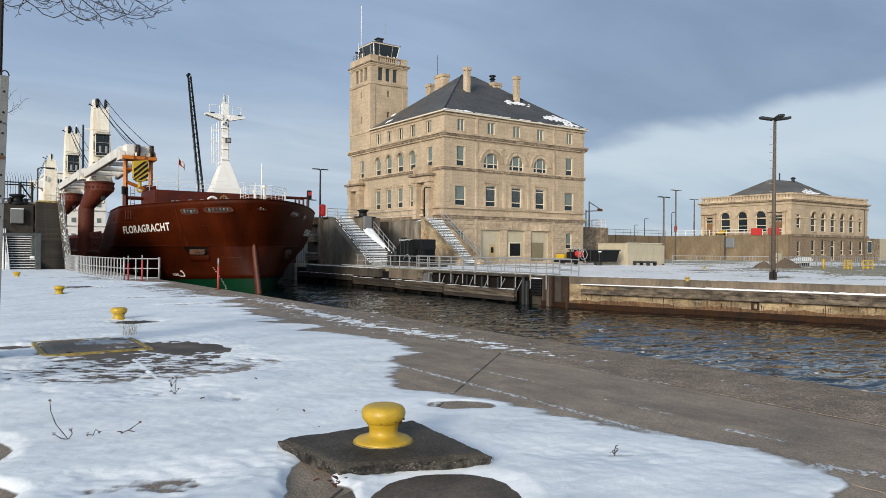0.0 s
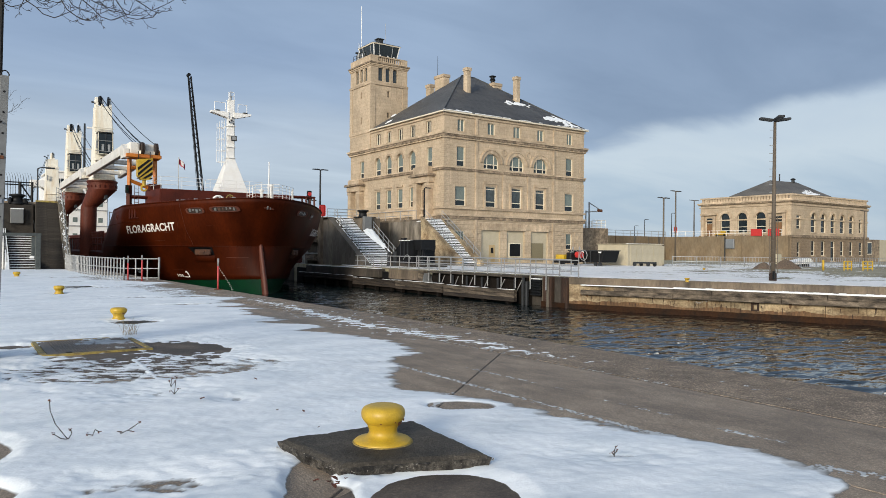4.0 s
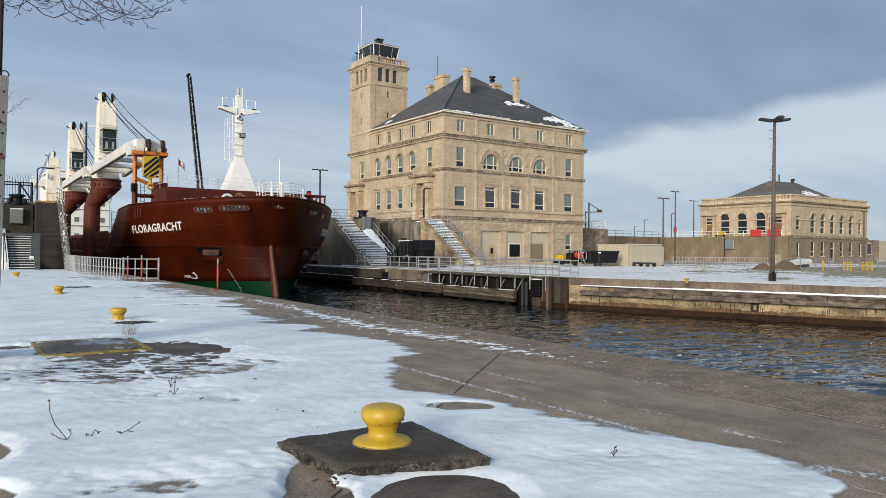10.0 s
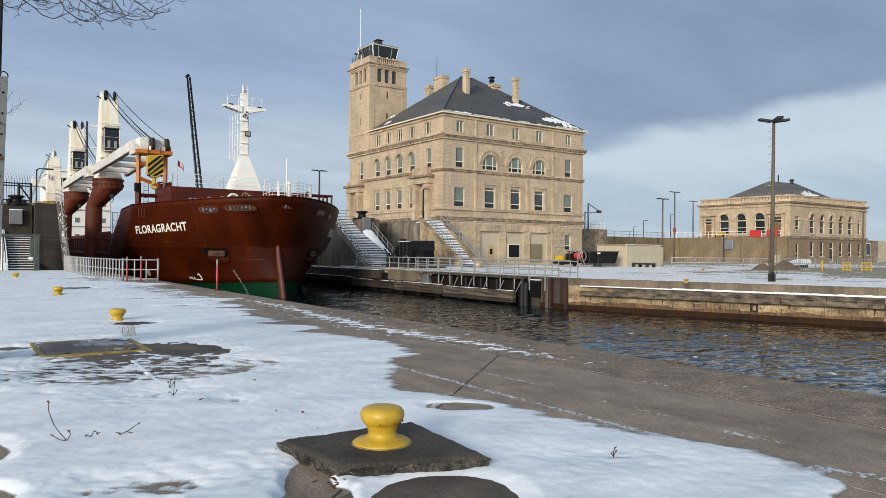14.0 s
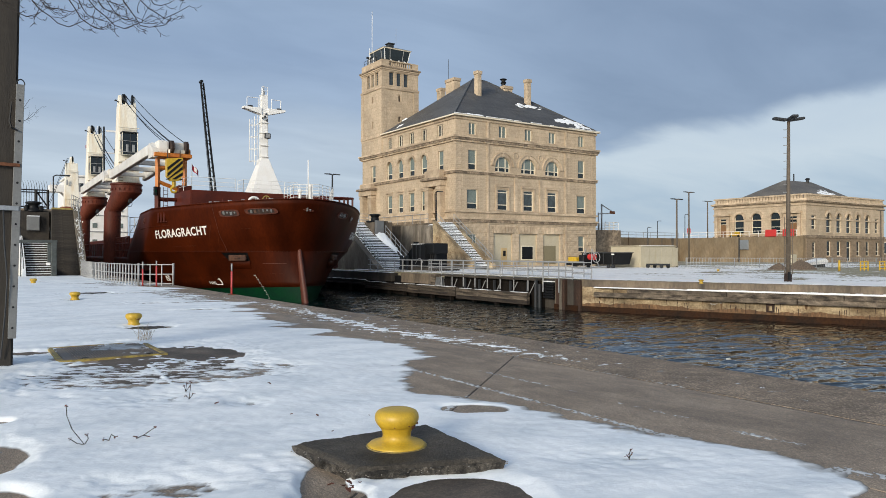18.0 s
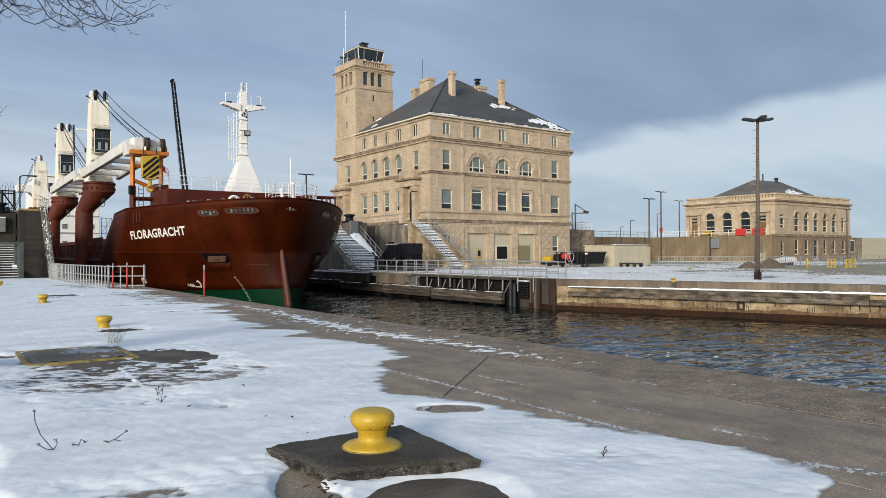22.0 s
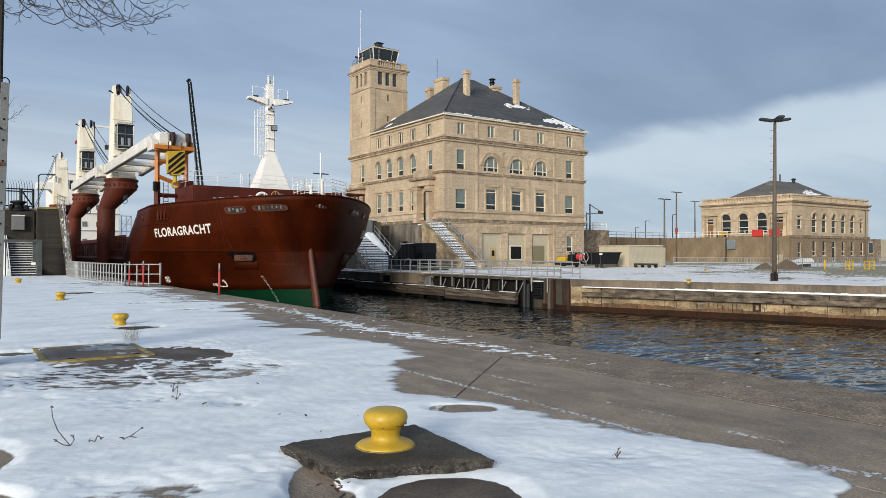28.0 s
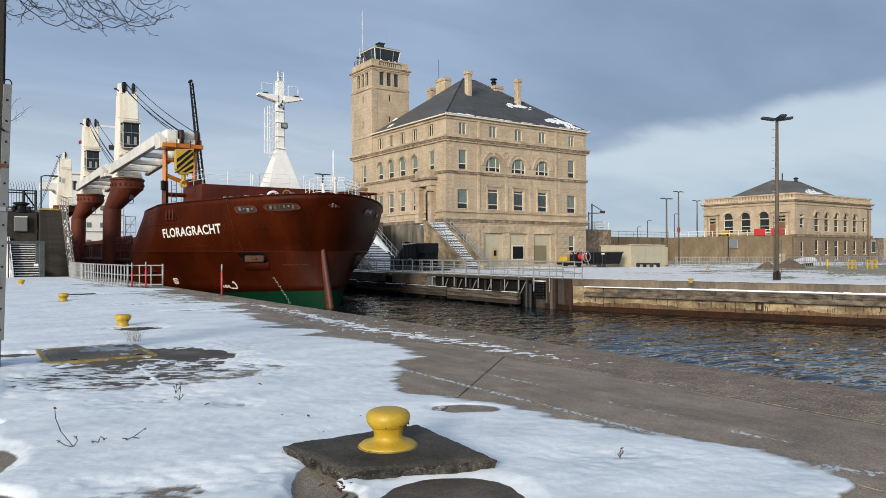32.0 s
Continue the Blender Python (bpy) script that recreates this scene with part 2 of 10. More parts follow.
GATEGREY = mat("grey_green_gate_paint", (0.085, 0.098, 0.094), 0.55, metal=0.1, var=0.35, scale=3, fine=20, color2=(0.040, 0.046, 0.044), bump=0.08)
LOUVRE = mat("dark_louvre", (0.105, 0.09, 0.075), 0.8, var=0.25, scale=3, fine=12, bump=0.2)
RAILGREY = mat("grey_rail_paint", (0.36, 0.37, 0.37), 0.5, metal=0.2, var=0.2, scale=4, fine=30, bump=0.05)
WHITEPAINT = mat("white_paint", (0.87, 0.865, 0.83), 0.42, var=0.05, scale=0.8, fine=12, color2=(0.80, 0.77, 0.70), bump=0.04, patch=0.36)
JIBWHITE = mat("dulled_white_paint", (0.70, 0.685, 0.635), 0.45, var=0.10, scale=0.8, fine=10, color2=(0.55, 0.48, 0.38), bump=0.05, patch=0.36, stain=0.15)
CREAMPAINT = mat("cream_crane_paint", (0.88, 0.84, 0.715), 0.45, var=0.10, scale=0.7, fine=9, color2=(0.68, 0.52, 0.30), bump=0.05, stretch=(2.2, 2.2, 0.3), patch=0.36)
HULLRED = mat("red_oxide_hull", (0.065, 0.0102, 0.0015), 0.50, var=0.25, scale=0.5, fine=6, color2=(0.038, 0.0062, 0.0012), bump=0.04, stretch=(1, 1, 0.3), depth=0.03, stain=0.45, spec=0.085)
DECKDARK = mat("shaded_deck_steel", (0.050, 0.030, 0.024), 0.6, var=0.4, scale=2.0, fine=12, color2=(0.018, 0.012, 0.010), bump=0.05)
PEDESTAL = mat("worn_red_pedestal", (0.155, 0.036, 0.017), 0.6, var=0.3, scale=0.8, fine=8, color2=(0.090, 0.020, 0.011), bump=0.08, stretch=(1, 1, 0.4), stain=0.35, spec=0.25)
RUSTYANCHOR = mat("rusty_anchor_steel", (0.085, 0.034, 0.015), 0.8, var=0.4, scale=3, fine=16, color2=(0.028, 0.011, 0.006), bump=0.3)
DARKROPE = mat("greasy_brown_rope", (0.045, 0.026, 0.018), 0.6, var=0.4, scale=6, fine=40, bump=0.2)
HULLRUST = mat("rust_run_on_hull", (0.078, 0.0150, 0.0035), 0.65, var=0.3, scale=2.0, fine=14, color2=(0.058, 0.013, 0.005), bump=0.1, stretch=(1, 1, 0.3), spec=0.1)
STEMRED = mat("worn_stem_paint", (0.115, 0.031, 0.014), 0.6, var=0.4, scale=1.6, fine=12, color2=(0.065, 0.015, 0.008), bump=0.15, stretch=(1, 1, 0.5))
ROLLER = mat("worn_brown_steel", (0.17, 0.105, 0.075), 0.5, metal=0.3, var=0.35, scale=3, fine=20, color2=(0.08, 0.03, 0.02), bump=0.1)
DECKRED = mat("deck_house_red", (0.105, 0.0195, 0.009), 0.55, var=0.2, scale=0.6, fine=8, color2=(0.062, 0.0125, 0.007), bump=0.05, stain=0.2, spec=0.25)
HULLGREEN = mat("green_boot_topping", (0.0012, 0.034, 0.011), 0.6, var=0.25, scale=0.8, fine=8, color2=(0.0025, 0.020, 0.012), bump=0.08, spec=0.06)
LETTER = mat("white_letter_paint", (0.78, 0.76, 0.72), 0.5, var=0.08, scale=3, fine=20, bump=0.03)
BLACK = mat("black_steel", (0.011, 0.012, 0.0135), 0.5, metal=0.05, var=0.3, scale=2, fine=20, bump=0.08, spec=0.22)
DARKGREY = mat("dark_grey_steel", (0.042, 0.046, 0.050), 0.55, metal=0.1, var=0.25, scale=3, fine=20, bump=0.05, spec=0.3)
ORANGE = mat("orange_paint", (0.60, 0.20, 0.025), 0.5, var=0.2, scale=1.2, fine=10, color2=(0.42, 0.13, 0.02), bump=0.05)
REDPAINT = mat("signal_red", (0.55, 0.035, 0.03), 0.5, var=0.15, scale=4, fine=20, bump=0.03)
PINKRED = mat("faded_red_sleeve", (0.52, 0.07, 0.07), 0.55, var=0.2, scale=5, fine=30, bump=0.03)
STONE = mat("tan_limestone", (0.515, 0.414, 0.294), 0.85, var=0.2, scale=1.1, fine=5.0, color2=(0.45, 0.350, 0.242), bump=0.4, depth=0.02, stretch=(1, 1, 0.6), patch=0.42, rand=0.04, course=(0.47, 1.7, 0.017), stain=0.18)
STONE_B = mat("pale_limestone_trim", (0.56, 0.445, 0.312), 0.85, var=0.18, scale=0.9, fine=6, color2=(0.40, 0.305, 0.207), bump=0.25, depth=0.02, patch=0.44, rand=0.10, stain=0.3)
STONE_D = mat("dark_mottled_limestone", (0.15, 0.115, 0.082), 0.9, var=0.4, scale=1.6, fine=9, color2=(0.42, 0.325, 0.222), bump=0.3, patch=0.47, stain=0.3)
SLATE = mat("slate_roof", (0.098, 0.099, 0.098), 0.5, var=0.3, scale=0.9, fine=5, color2=(0.066, 0.067, 0.067), bump=0.4, depth=0.03, stretch=(1, 1, 4), stain=0.25)
SLATE_B = mat("brown_slate_roof", (0.155, 0.142, 0.120), 0.6, var=0.3, scale=0.5, fine=4, color2=(0.115, 0.105, 0.09), bump=0.4, depth=0.03, stretch=(1, 1, 4), stain=0.25)
BROWNSTONE = mat("brown_limestone_base", (0.30, 0.228, 0.155), 0.88, var=0.2, scale=0.6, fine=4, color2=(0.205, 0.152, 0.102), bump=0.3, depth=0.03, patch=0.46, rand=0.06, course=(0.6, 1.3, 0.03), stain=0.25)
GLASS = mat("dark_window_glass", (0.016, 0.024, 0.028), 0.08, var=0.3, scale=0.7, fine=3, bump=0.0, spec=0.5)
BLIND = mat("window_blind", (0.175, 0.215, 0.195), 0.2, var=0.2, scale=0.8, fine=5, bump=0.0)
# grey-blue base colour paints the sky's reflection into the panes
SKYPANE = mat("sky_reflection_glass", (0.070, 0.085, 0.088), 0.12, var=0.3, scale=0.6, fine=3, color2=(0.035, 0.045, 0.048), bump=0.0)
CABGREY = mat("dull_grey_cabinet", (0.19, 0.195, 0.192), 0.5, metal=0.1, var=0.15, scale=3, fine=20, bump=0.05)
FRAME = mat("cream_window_frame", (0.76, 0.69, 0.55), 0.6, var=0.08, scale=2, fine=10, bump=0.03)
WALLCON = mat("old_wall_concrete", (0.235, 0.185, 0.130), 0.85, var=0.3, scale=0.7, fine=8, color2=(0.085, 0.068, 0.052), bump=0.4, depth=0.03, stretch=(1, 1, 0.35), patch=0.48, stain=0.4)
WALLDARK = mat("stained_dark_concrete", (0.082, 0.069, 0.054), 0.85, var=0.35, scale=0.7, fine=7, color2=(0.030, 0.026, 0.022), bump=0.4, depth=0.03, stretch=(1, 1, 0.3), patch=0.48, stain=0.4)
RUSTRUN = mat("rust_stained_concrete", (0.20, 0.115, 0.055), 0.85, var=0.4, scale=4, fine=18, color2=(0.085, 0.045, 0.022), bump=0.3, stretch=(1, 1, 0.3), patch=0.5, stain=0.4)
STAIRWALL = mat("scraped_grey_concrete", (0.185, 0.16, 0.125), 0.85, var=0.35, scale=0.7, fine=7, color2=(0.085, 0.072, 0.058), bump=0.4, depth=0.03, stretch=(1, 1, 0.3), patch=0.46, stain=0.4)
WALLPALE = mat("pale_stained_concrete", (0.47, 0.375, 0.235), 0.85, var=0.35, scale=1.0, fine=8, color2=(0.20, 0.125, 0.062), bump=0.5, depth=0.04, stretch=(1.0, 1.0, 1.3), patch=0.47, stain=0.6)
RUSTDARK = mat("dark_rusty_steel", (0.046, 0.023, 0.013), 0.8, var=0.5, scale=3, fine=18, color2=(0.028, 0.015, 0.010), bump=0.4, stretch=(1, 1, 0.3), patch=0.5, stain=0.4)
COURSED = mat("dark_coursed_masonry", (0.052, 0.043, 0.033), 0.85, var=0.4, scale=1.5, fine=10, color2=(0.026, 0.022, 0.018), bump=0.5, depth=0.03, stretch=(1, 1, 0.6), patch=0.5, stain=0.4, rand=0.2)
WETSTAIN = mat("algae_waterline", (0.040, 0.017, 0.007), 0.7, spec=0.12, var=0.4, scale=1.2, fine=9, color2=(0.016, 0.011, 0.008), bump=0.3)
RETAIN = mat("tan_retaining_concrete", (0.255, 0.198, 0.127), 0.85, var=0.22, scale=0.45, fine=3, color2=(0.215, 0.152, 0.085), bump=0.3, depth=0.03, stretch=(1, 1, 0.45), patch=0.46, stain=0.35)
TERRACE = mat("mottled_grey_concrete", (0.34, 0.30, 0.24), 0.85, var=0.3, scale=0.9, fine=6, color2=(0.11, 0.092, 0.07), bump=0.3, depth=0.03, stretch=(1, 1, 0.28), patch=0.5, stain=0.4)
DAMPCON = mat("damp_brown_concrete", (0.165, 0.128, 0.092), 0.75, var=0.35, scale=2.5, fine=28, color2=(0.092, 0.071, 0.052), bump=0.6, depth=0.012, patch=0.5, speck=0.3, stain=0.4)
PADEDGE = mat("broken_concrete_edge", (0.20, 0.18, 0.15), 0.9, var=0.5, scale=14, fine=60, color2=(0.022, 0.019, 0.016), bump=1.0, depth=0.02, patch=0.56, stain=0.5, speck=0.5)
PALECHIP = mat("pale_broken_concrete", (0.33, 0.31, 0.275), 0.9, var=0.3, scale=8, fine=40, bump=0.4)
DARKTIMBER = mat("dark_mottled_timber", (0.062, 0.047, 0.035), 0.85, var=0.6, scale=1.6, fine=16, color2=(0.012, 0.009, 0.007), bump=0.7, depth=0.03, stretch=(3, 0.35, 3), rand=0.4, stain=0.45)
TIMBER = mat("weathered_timber", (0.185, 0.149, 0.110), 0.85, var=0.6, scale=1.6, fine=16, color2=(0.020, 0.015, 0.011), bump=0.7, depth=0.03, stretch=(3, 0.35, 3), rand=0.4, stain=0.45)
WOODPOLE = mat("weathered_pole", (0.040, 0.034, 0.027), 0.85, var=0.35, scale=3, fine=40, color2=(0.022, 0.019, 0.016), bump=0.5, depth=0.01, stretch=(2.5, 2.5, 0.25))
LAMPPOLE = mat("brown_lamp_post", (0.125, 0.100, 0.074), 0.7, var=0.2, scale=2, fine=20, bump=0.15)
GRASS = mat("frosted_grass", (0.255, 0.222, 0.130), 0.95, var=0.35, scale=0.8, fine=10, color2=(0.40, 0.37, 0.27), bump=0.5, depth=0.05, patch=0.52, stretch=(0.5, 1.6, 1), stain=0.2)
GRAVEL = mat("brown_gravel", (0.20, 0.145, 0.10), 0.95, var=0.4, scale=6, fine=30, color2=(0.10, 0.072, 0.05), bump=1.0, depth=0.05, speck=0.4)
SHEDPAINT = mat("cream_sheet_metal", (0.52, 0.47, 0.35), 0.55, var=0.08, scale=0.8, fine=8, color2=(0.44, 0.39, 0.28), bump=0.05)
TWIG = mat("dark_bark", (0.042, 0.033, 0.027), 0.9, var=0.3, scale=8, fine=60, bump=0.3)
DRYLEAF = mat("dry_leaf", (0.115, 0.036, 0.02), 0.85, var=0.3, scale=20, fine=120, bump=0.2)
DRYGRASS = mat("dry_grass", (0.36, 0.29, 0.19), 0.9, var=0.3, scale=20, fine=90, bump=0.1)
BRASSDOOR = mat("brown_door", (0.23, 0.12, 0.05), 0.6, var=0.2, scale=2, fine=20, bump=0.05)
FLAGRED = mat("red_flag_cloth", (0.42, 0.05, 0.07), 0.8, var=0.1, scale=4, fine=30, bump=0.1)


def water_material():
    m = bpy.data.materials.new("rippled_water")
    m.use_nodes = True
    nt = m.node_tree
    N, L = nt.nodes.new, nt.links.new
    b = nt.nodes["Principled BSDF"]
    b.inputs["Base Color"].default_value = (0.003, 0.010, 0.011, 1)
    b.inputs["Roughness"].default_value, b.inputs["IOR"].default_value = 0.025, 1.33
    b.inputs["Specular IOR Level"].default_value = 0.5
    tc, mp = N("ShaderNodeTexCoord"), N("ShaderNodeMapping")
    mp.inputs["Rotation"].default_value, mp.inputs["Scale"].default_value = (0, 0, radians(46)), (0.7, 1.9, 1)
    L(tc.outputs["Object"], mp.inputs[0])
    last = None
    for s, d, st, dist in ((0.62, 1.5, 0.85, 0.22), (2.0, 1.5, 0.4, 0.045)):
        n, bp = N("ShaderNodeTexNoise"), N("ShaderNodeBump")
        n.inputs["Scale"].default_value, n.inputs["Detail"].default_value, n.inputs["Distortion"].default_value = s, d, 0.7
        L(mp.outputs[0], n.inputs["Vector"])
        bp.inputs["Strength"].default_value, bp.inputs["Distance"].default_value = st, dist
        L(n.outputs["Fac"], bp.inputs["Height"])
        if last:
            L(last, bp.inputs["Normal"])
        last = bp.outputs[0]
    L(last, b.inputs["Normal"])
    return m


WATER = water_material()


# ---- building blocks ----
def thing(name, at, label="", category="", group="", kind=""):
    ob = new(name)
    ob.empty_display_size = 0.2
    ob.location = at
    return tagged(ob, label, category, group, kind)


def origin_of(ob):
    at = Vector(ob.location)
    while ob.parent:
        ob = ob.parent
        at += ob.location
    return at


def mesh_of(name, bm, material, smooth=False):
    me = bpy.data.meshes.new(name)
    bmesh.ops.recalc_face_normals(bm, faces=bm.faces)
    bm.to_mesh(me)
    bm.free()
    if smooth:
        for p in me.polygons:
            p.use_smooth = True
    for m in material if isinstance(material, (list, tuple)) else (material,):
        me.materials.append(m)
    return me


def part(name, bm, material, parent, label="", smooth=False):
    """Links a bmesh, drawn in the world's metres, as one mesh under a thing or a part."""
    bmesh.ops.translate(bm, verts=bm.verts, vec=-origin_of(parent))
    ob = new(name, mesh_of(name, bm, material, smooth))
    ob.parent = parent
    if label:
        ob["label"] = label
    return ob


def solid(name, bm, material, label="", category="", group="", kind="", smooth=False, at=None):
    """A thing that is one mesh; its origin lies at its base."""
    if at is None:
        vs = [v.co for v in bm.verts]
        lo = [min(v[i] for v in vs) for i in range(3)]
        hi = [max(v[i] for v in vs) for i in range(3)]
        at = ((lo[0] + hi[0]) / 2, (lo[1] + hi[1]) / 2, lo[2])
    bmesh.ops.translate(bm, verts=bm.verts, vec=-Vector(at))
    ob = new(name, mesh_of(name, bm, material, smooth))
    ob.location = at
    return tagged(ob, label, category, group, kind)


def box(bm, x0, x1, y0, y1, z0, z1, bevel=0.0, seg=1, m=None):
    r = bmesh.ops.create_cube(bm, size=1.0)
    vs = r["verts"]
    t = Matrix.Translation(((x0 + x1) / 2, (y0 + y1) / 2, (z0 + z1) / 2)) @ Matrix.Diagonal((abs(x1 - x0), abs(y1 - y0), abs(z1 - z0), 1))
    bmesh.ops.transform(bm, verts=vs, matrix=(m @ t) if m else t)
    if bevel:
        es = list({e for v in vs for e in v.link_edges})
        bmesh.ops.bevel(bm, geom=es, offset=bevel, segments=seg, affect="EDGES", profile=0.5)
    return bm


def tube(bm, p0, p1, r0, r1=None, n=8, caps=True):
    p0, p1 = Vector(p0), Vector(p1)
    d = p1 - p0
    m = Matrix.Translation((p0 + p1) / 2) @ d.to_track_quat("Z", "Y").to_matrix().to_4x4()
    bmesh.ops.create_cone(bm, cap_ends=caps, segments=n, radius1=r0, radius2=r0 if r1 is None else r1, depth=d.length, matrix=m)
    return bm


def prism(bm, pts, axis, a, b):
    """A polygon, given in the two other axes in order, drawn out along an axis from a to b."""
    def at(p, w):
        q = list(p)
        q.insert("xyz".index(axis), w)
        return q
    lo, hi = [bm.verts.new(at(p, a)) for p in pts], [bm.verts.new(at(p, b)) for p in pts]
    n = len(pts)
    bm.faces.new(lo)
    bm.faces.new(hi[::-1])
    for i in range(n):
        bm.faces.new((lo[i], lo[(i + 1) % n], hi[(i + 1) % n], hi[i]))
    return bm


def lathe(bm, profile, at, n=24):
    rings = []
    for r, z in profile:
        rings.append([bm.verts.new((at[0] + r * math.cos(2 * math.pi * i / n), at[1] + r * math.sin(2 * math.pi * i / n), at[2] + z)) for i in range(n)])
    for a, b in zip(rings, rings[1:]):
        for i in range(n):
            bm.faces.new((a[i], a[(i + 1) % n], b[(i + 1) % n], b[i]))
    bm.faces.new(rings[0][::-1])
    bm.faces.new(rings[-1])
    return bm


def B():
    return bmesh.new()


RODS = {}


def rod(name, p0, p1, r, material, parent, n=6, label="", r1=None):
    """A round bar between two points as an object of its own; alike bars share a mesh."""
    p0, p1 = Vector(p0), Vector(p1)
    d = p1 - p0
    key = (round(d.length, 2), r, r1, material.name, n)
    if key not in RODS:
        bm = B()
        tube(bm, (0, 0, 0), (0, 0, d.length), r, r1, n)
        RODS[key] = mesh_of(name, bm, material, n > 6)
    ob = new(name, RODS[key])
    ob.parent = parent
    ob.matrix_basis = Matrix.Translation(p0 - origin_of(parent)) @ d.to_track_quat("Z", "Y").to_matrix().to_4x4()
    if label:
        ob["label"] = label
    return ob


BOXES = {}


def block(name, lo, hi, material, parent, label="", bevel=0.0):
    """A box-shaped piece; alike pieces share a mesh."""
    size = tuple(round(b - a, 3) for a, b in zip(lo, hi))
    key = (size, material.name, bevel)
    if key not in BOXES:
        bm = B()
        box(bm, -size[0] / 2, size[0] / 2, -size[1] / 2, size[1] / 2, -size[2] / 2, size[2] / 2, bevel)
        BOXES[key] = mesh_of(name, bm, material)
    ob = new(name, BOXES[key])
    ob.parent = parent
    ob.location = (Vector(lo) + Vector(hi)) / 2 - origin_of(parent)
    if label:
        ob["label"] = label
    return ob


def railing(name, pts, h, material, label, rails=(1.0, 0.55), step=2.0, r=0.03, group="railings", post_r=None, category="railing"):
    """Posts along a line of points with level bars between them, each a part."""
    t = thing(name, pts[0], label, category, group)
    for a, b in zip(pts, pts[1:]):
        a, b = Vector(a), Vector(b)
        n = max(1, round((b - a).length / step))
        for i in range(n + 1):
            p = a.lerp(b, i / n)
            if i == 0 and a != Vector(pts[0]):
                continue
            rod("post", p, p + Vector((0, 0, h)), post_r or r, material, t)
        for k in rails:
            rod("rail", a + Vector((0, 0, h * k)), b + Vector((0, 0, h * k)), r * 0.9, material, t)
    return t


def vnoise(x, y, seed=0):
    """Smooth value noise on numpy arrays."""
    xi, yi = np.floor(x).astype(np.int64), np.floor(y).astype(np.int64)
    xf, yf = x - xi, y - yi
    u, v = xf * xf * (3 - 2 * xf), yf * yf * (3 - 2 * yf)

    def h(a, b):
        n = (a * 374761393 + b * 668265263 + seed * 974711) & 0x7FFFFFFF
        n = ((n ^ (n >> 13)) * 1274126177) & 0x7FFFFFFF
        return ((n ^ (n >> 16)) & 0xFFFF) / 65535.0
    return (h(xi, yi) * (1 - u) + h(xi + 1, yi) * u) * (1 - v) + (h(xi, yi + 1) * (1 - u) + h(xi + 1, yi + 1) * u) * v


def fbm(x, y, seed=0, octaves=4):
    s, a, t = 0.0, 1.0, 0.0
    for o in range(octaves):
        s, t = s + a * vnoise(x * 2 ** o, y * 2 ** o, seed + o), t + a
        a *= 0.5
    return s / t


def sheet(name, xs, ys, z, material, keep=None, smooth=True):
    """A height field over the lines xs, ys."""
    nx, ny = len(xs), len(ys)
    gx, gy = np.meshgrid(xs, ys, indexing="ij")
    co = np.stack([gx, gy, z], -1).reshape(-1, 3)
    i, j = np.meshgrid(np.arange(nx - 1), np.arange(ny - 1), indexing="ij")
    a = (i * ny + j).ravel()
    quads = np.stack([a, a + ny, a + ny + 1, a + 1], -1)
    if keep is not None:
        k = keep[:-1, :-1] | keep[1:, :-1] | keep[1:, 1:] | keep[:-1, 1:]
        quads = quads[k.ravel()]
        used = np.unique(quads)
        back = np.full(len(co), -1)
        back[used] = np.arange(len(used))
        co, quads = co[used], back[quads]
    me = bpy.data.meshes.new(name)
    me.vertices.add(len(co))
    me.vertices.foreach_set("co", co.astype(np.float32).ravel())
    me.loops.add(quads.size)
    me.loops.foreach_set("vertex_index", quads.astype(np.int32).ravel())
    me.polygons.add(len(quads))
    me.polygons.foreach_set("loop_start", np.arange(0, quads.size, 4, dtype=np.int32))
    me.polygons.foreach_set("use_smooth", np.full(len(quads), smooth))
    me.update(calc_edges=True)
    me.validate()
    me.materials.append(material)
    return new(name, me)


# ---- the large structure: ground, lock walls, water ----
EDGE, FAR, WATER_Z, UPPER = 9.7, 34.4, -2.1, 5.3


def ground_and_water():
    # quay on the camera's side: one sheet behind and under the paving
    bm = B()
    prism(bm, [(-900, -900), (EDGE - 0.3, -900), (EDGE - 0.3, 62), (7.2, 62), (7.2, 900), (-900, 900)], "z", -3.5, -0.05)
    tagged(solid("ground", bm, GRASS), "snowy lawn and soil of the lock grounds", "ground", kind="structure")
    # island between the locks
    bm = B()
    prism(bm, [(FAR + 0.3, 900), (FAR + 0.3, 34.6), (41.15, 17.6), (60.5, -37.8), (90, -122), (900, -900), (1600, -900), (1600, 900)], "z", -3.5, -0.02)
    tagged(solid("ground", bm, GRASS), "frosted grass of the island between the locks", "ground", kind="structure")
    # water, one sheet of small waves
    xs, ys = np.arange(6, 62, 0.24), np.arange(-32, 92, 0.24)
    gx, gy = np.meshgrid(xs, ys, indexing="ij")
    c, s = math.cos(-0.80), math.sin(-0.80)
    u, v = gx * c + gy * s, -gx * s + gy * c
    z = 0.10 * (fbm(u * 0.42, v * 1.2, 5, 3) - 0.5) + 0.07 * (fbm(u * 1.3, v * 3.4, 9, 2) - 0.5)
    w = sheet("water", xs, ys, z, WATER)
    w.location.z = WATER_Z
    tagged(w, "dark rippled canal water in the lock", "water", kind="structure")
    bm = B()
    prism(bm, [(-200, -900), (200, -900), (200, 900), (-200, 900)], "z", -0.4, 0)
    far = solid("water", bm, WATER)
    far.location = (20, 0, WATER_Z - 0.52)
    tagged(far, "dark canal water beyond the lock", "water", kind="structure")
    return w


water = ground_and_water()


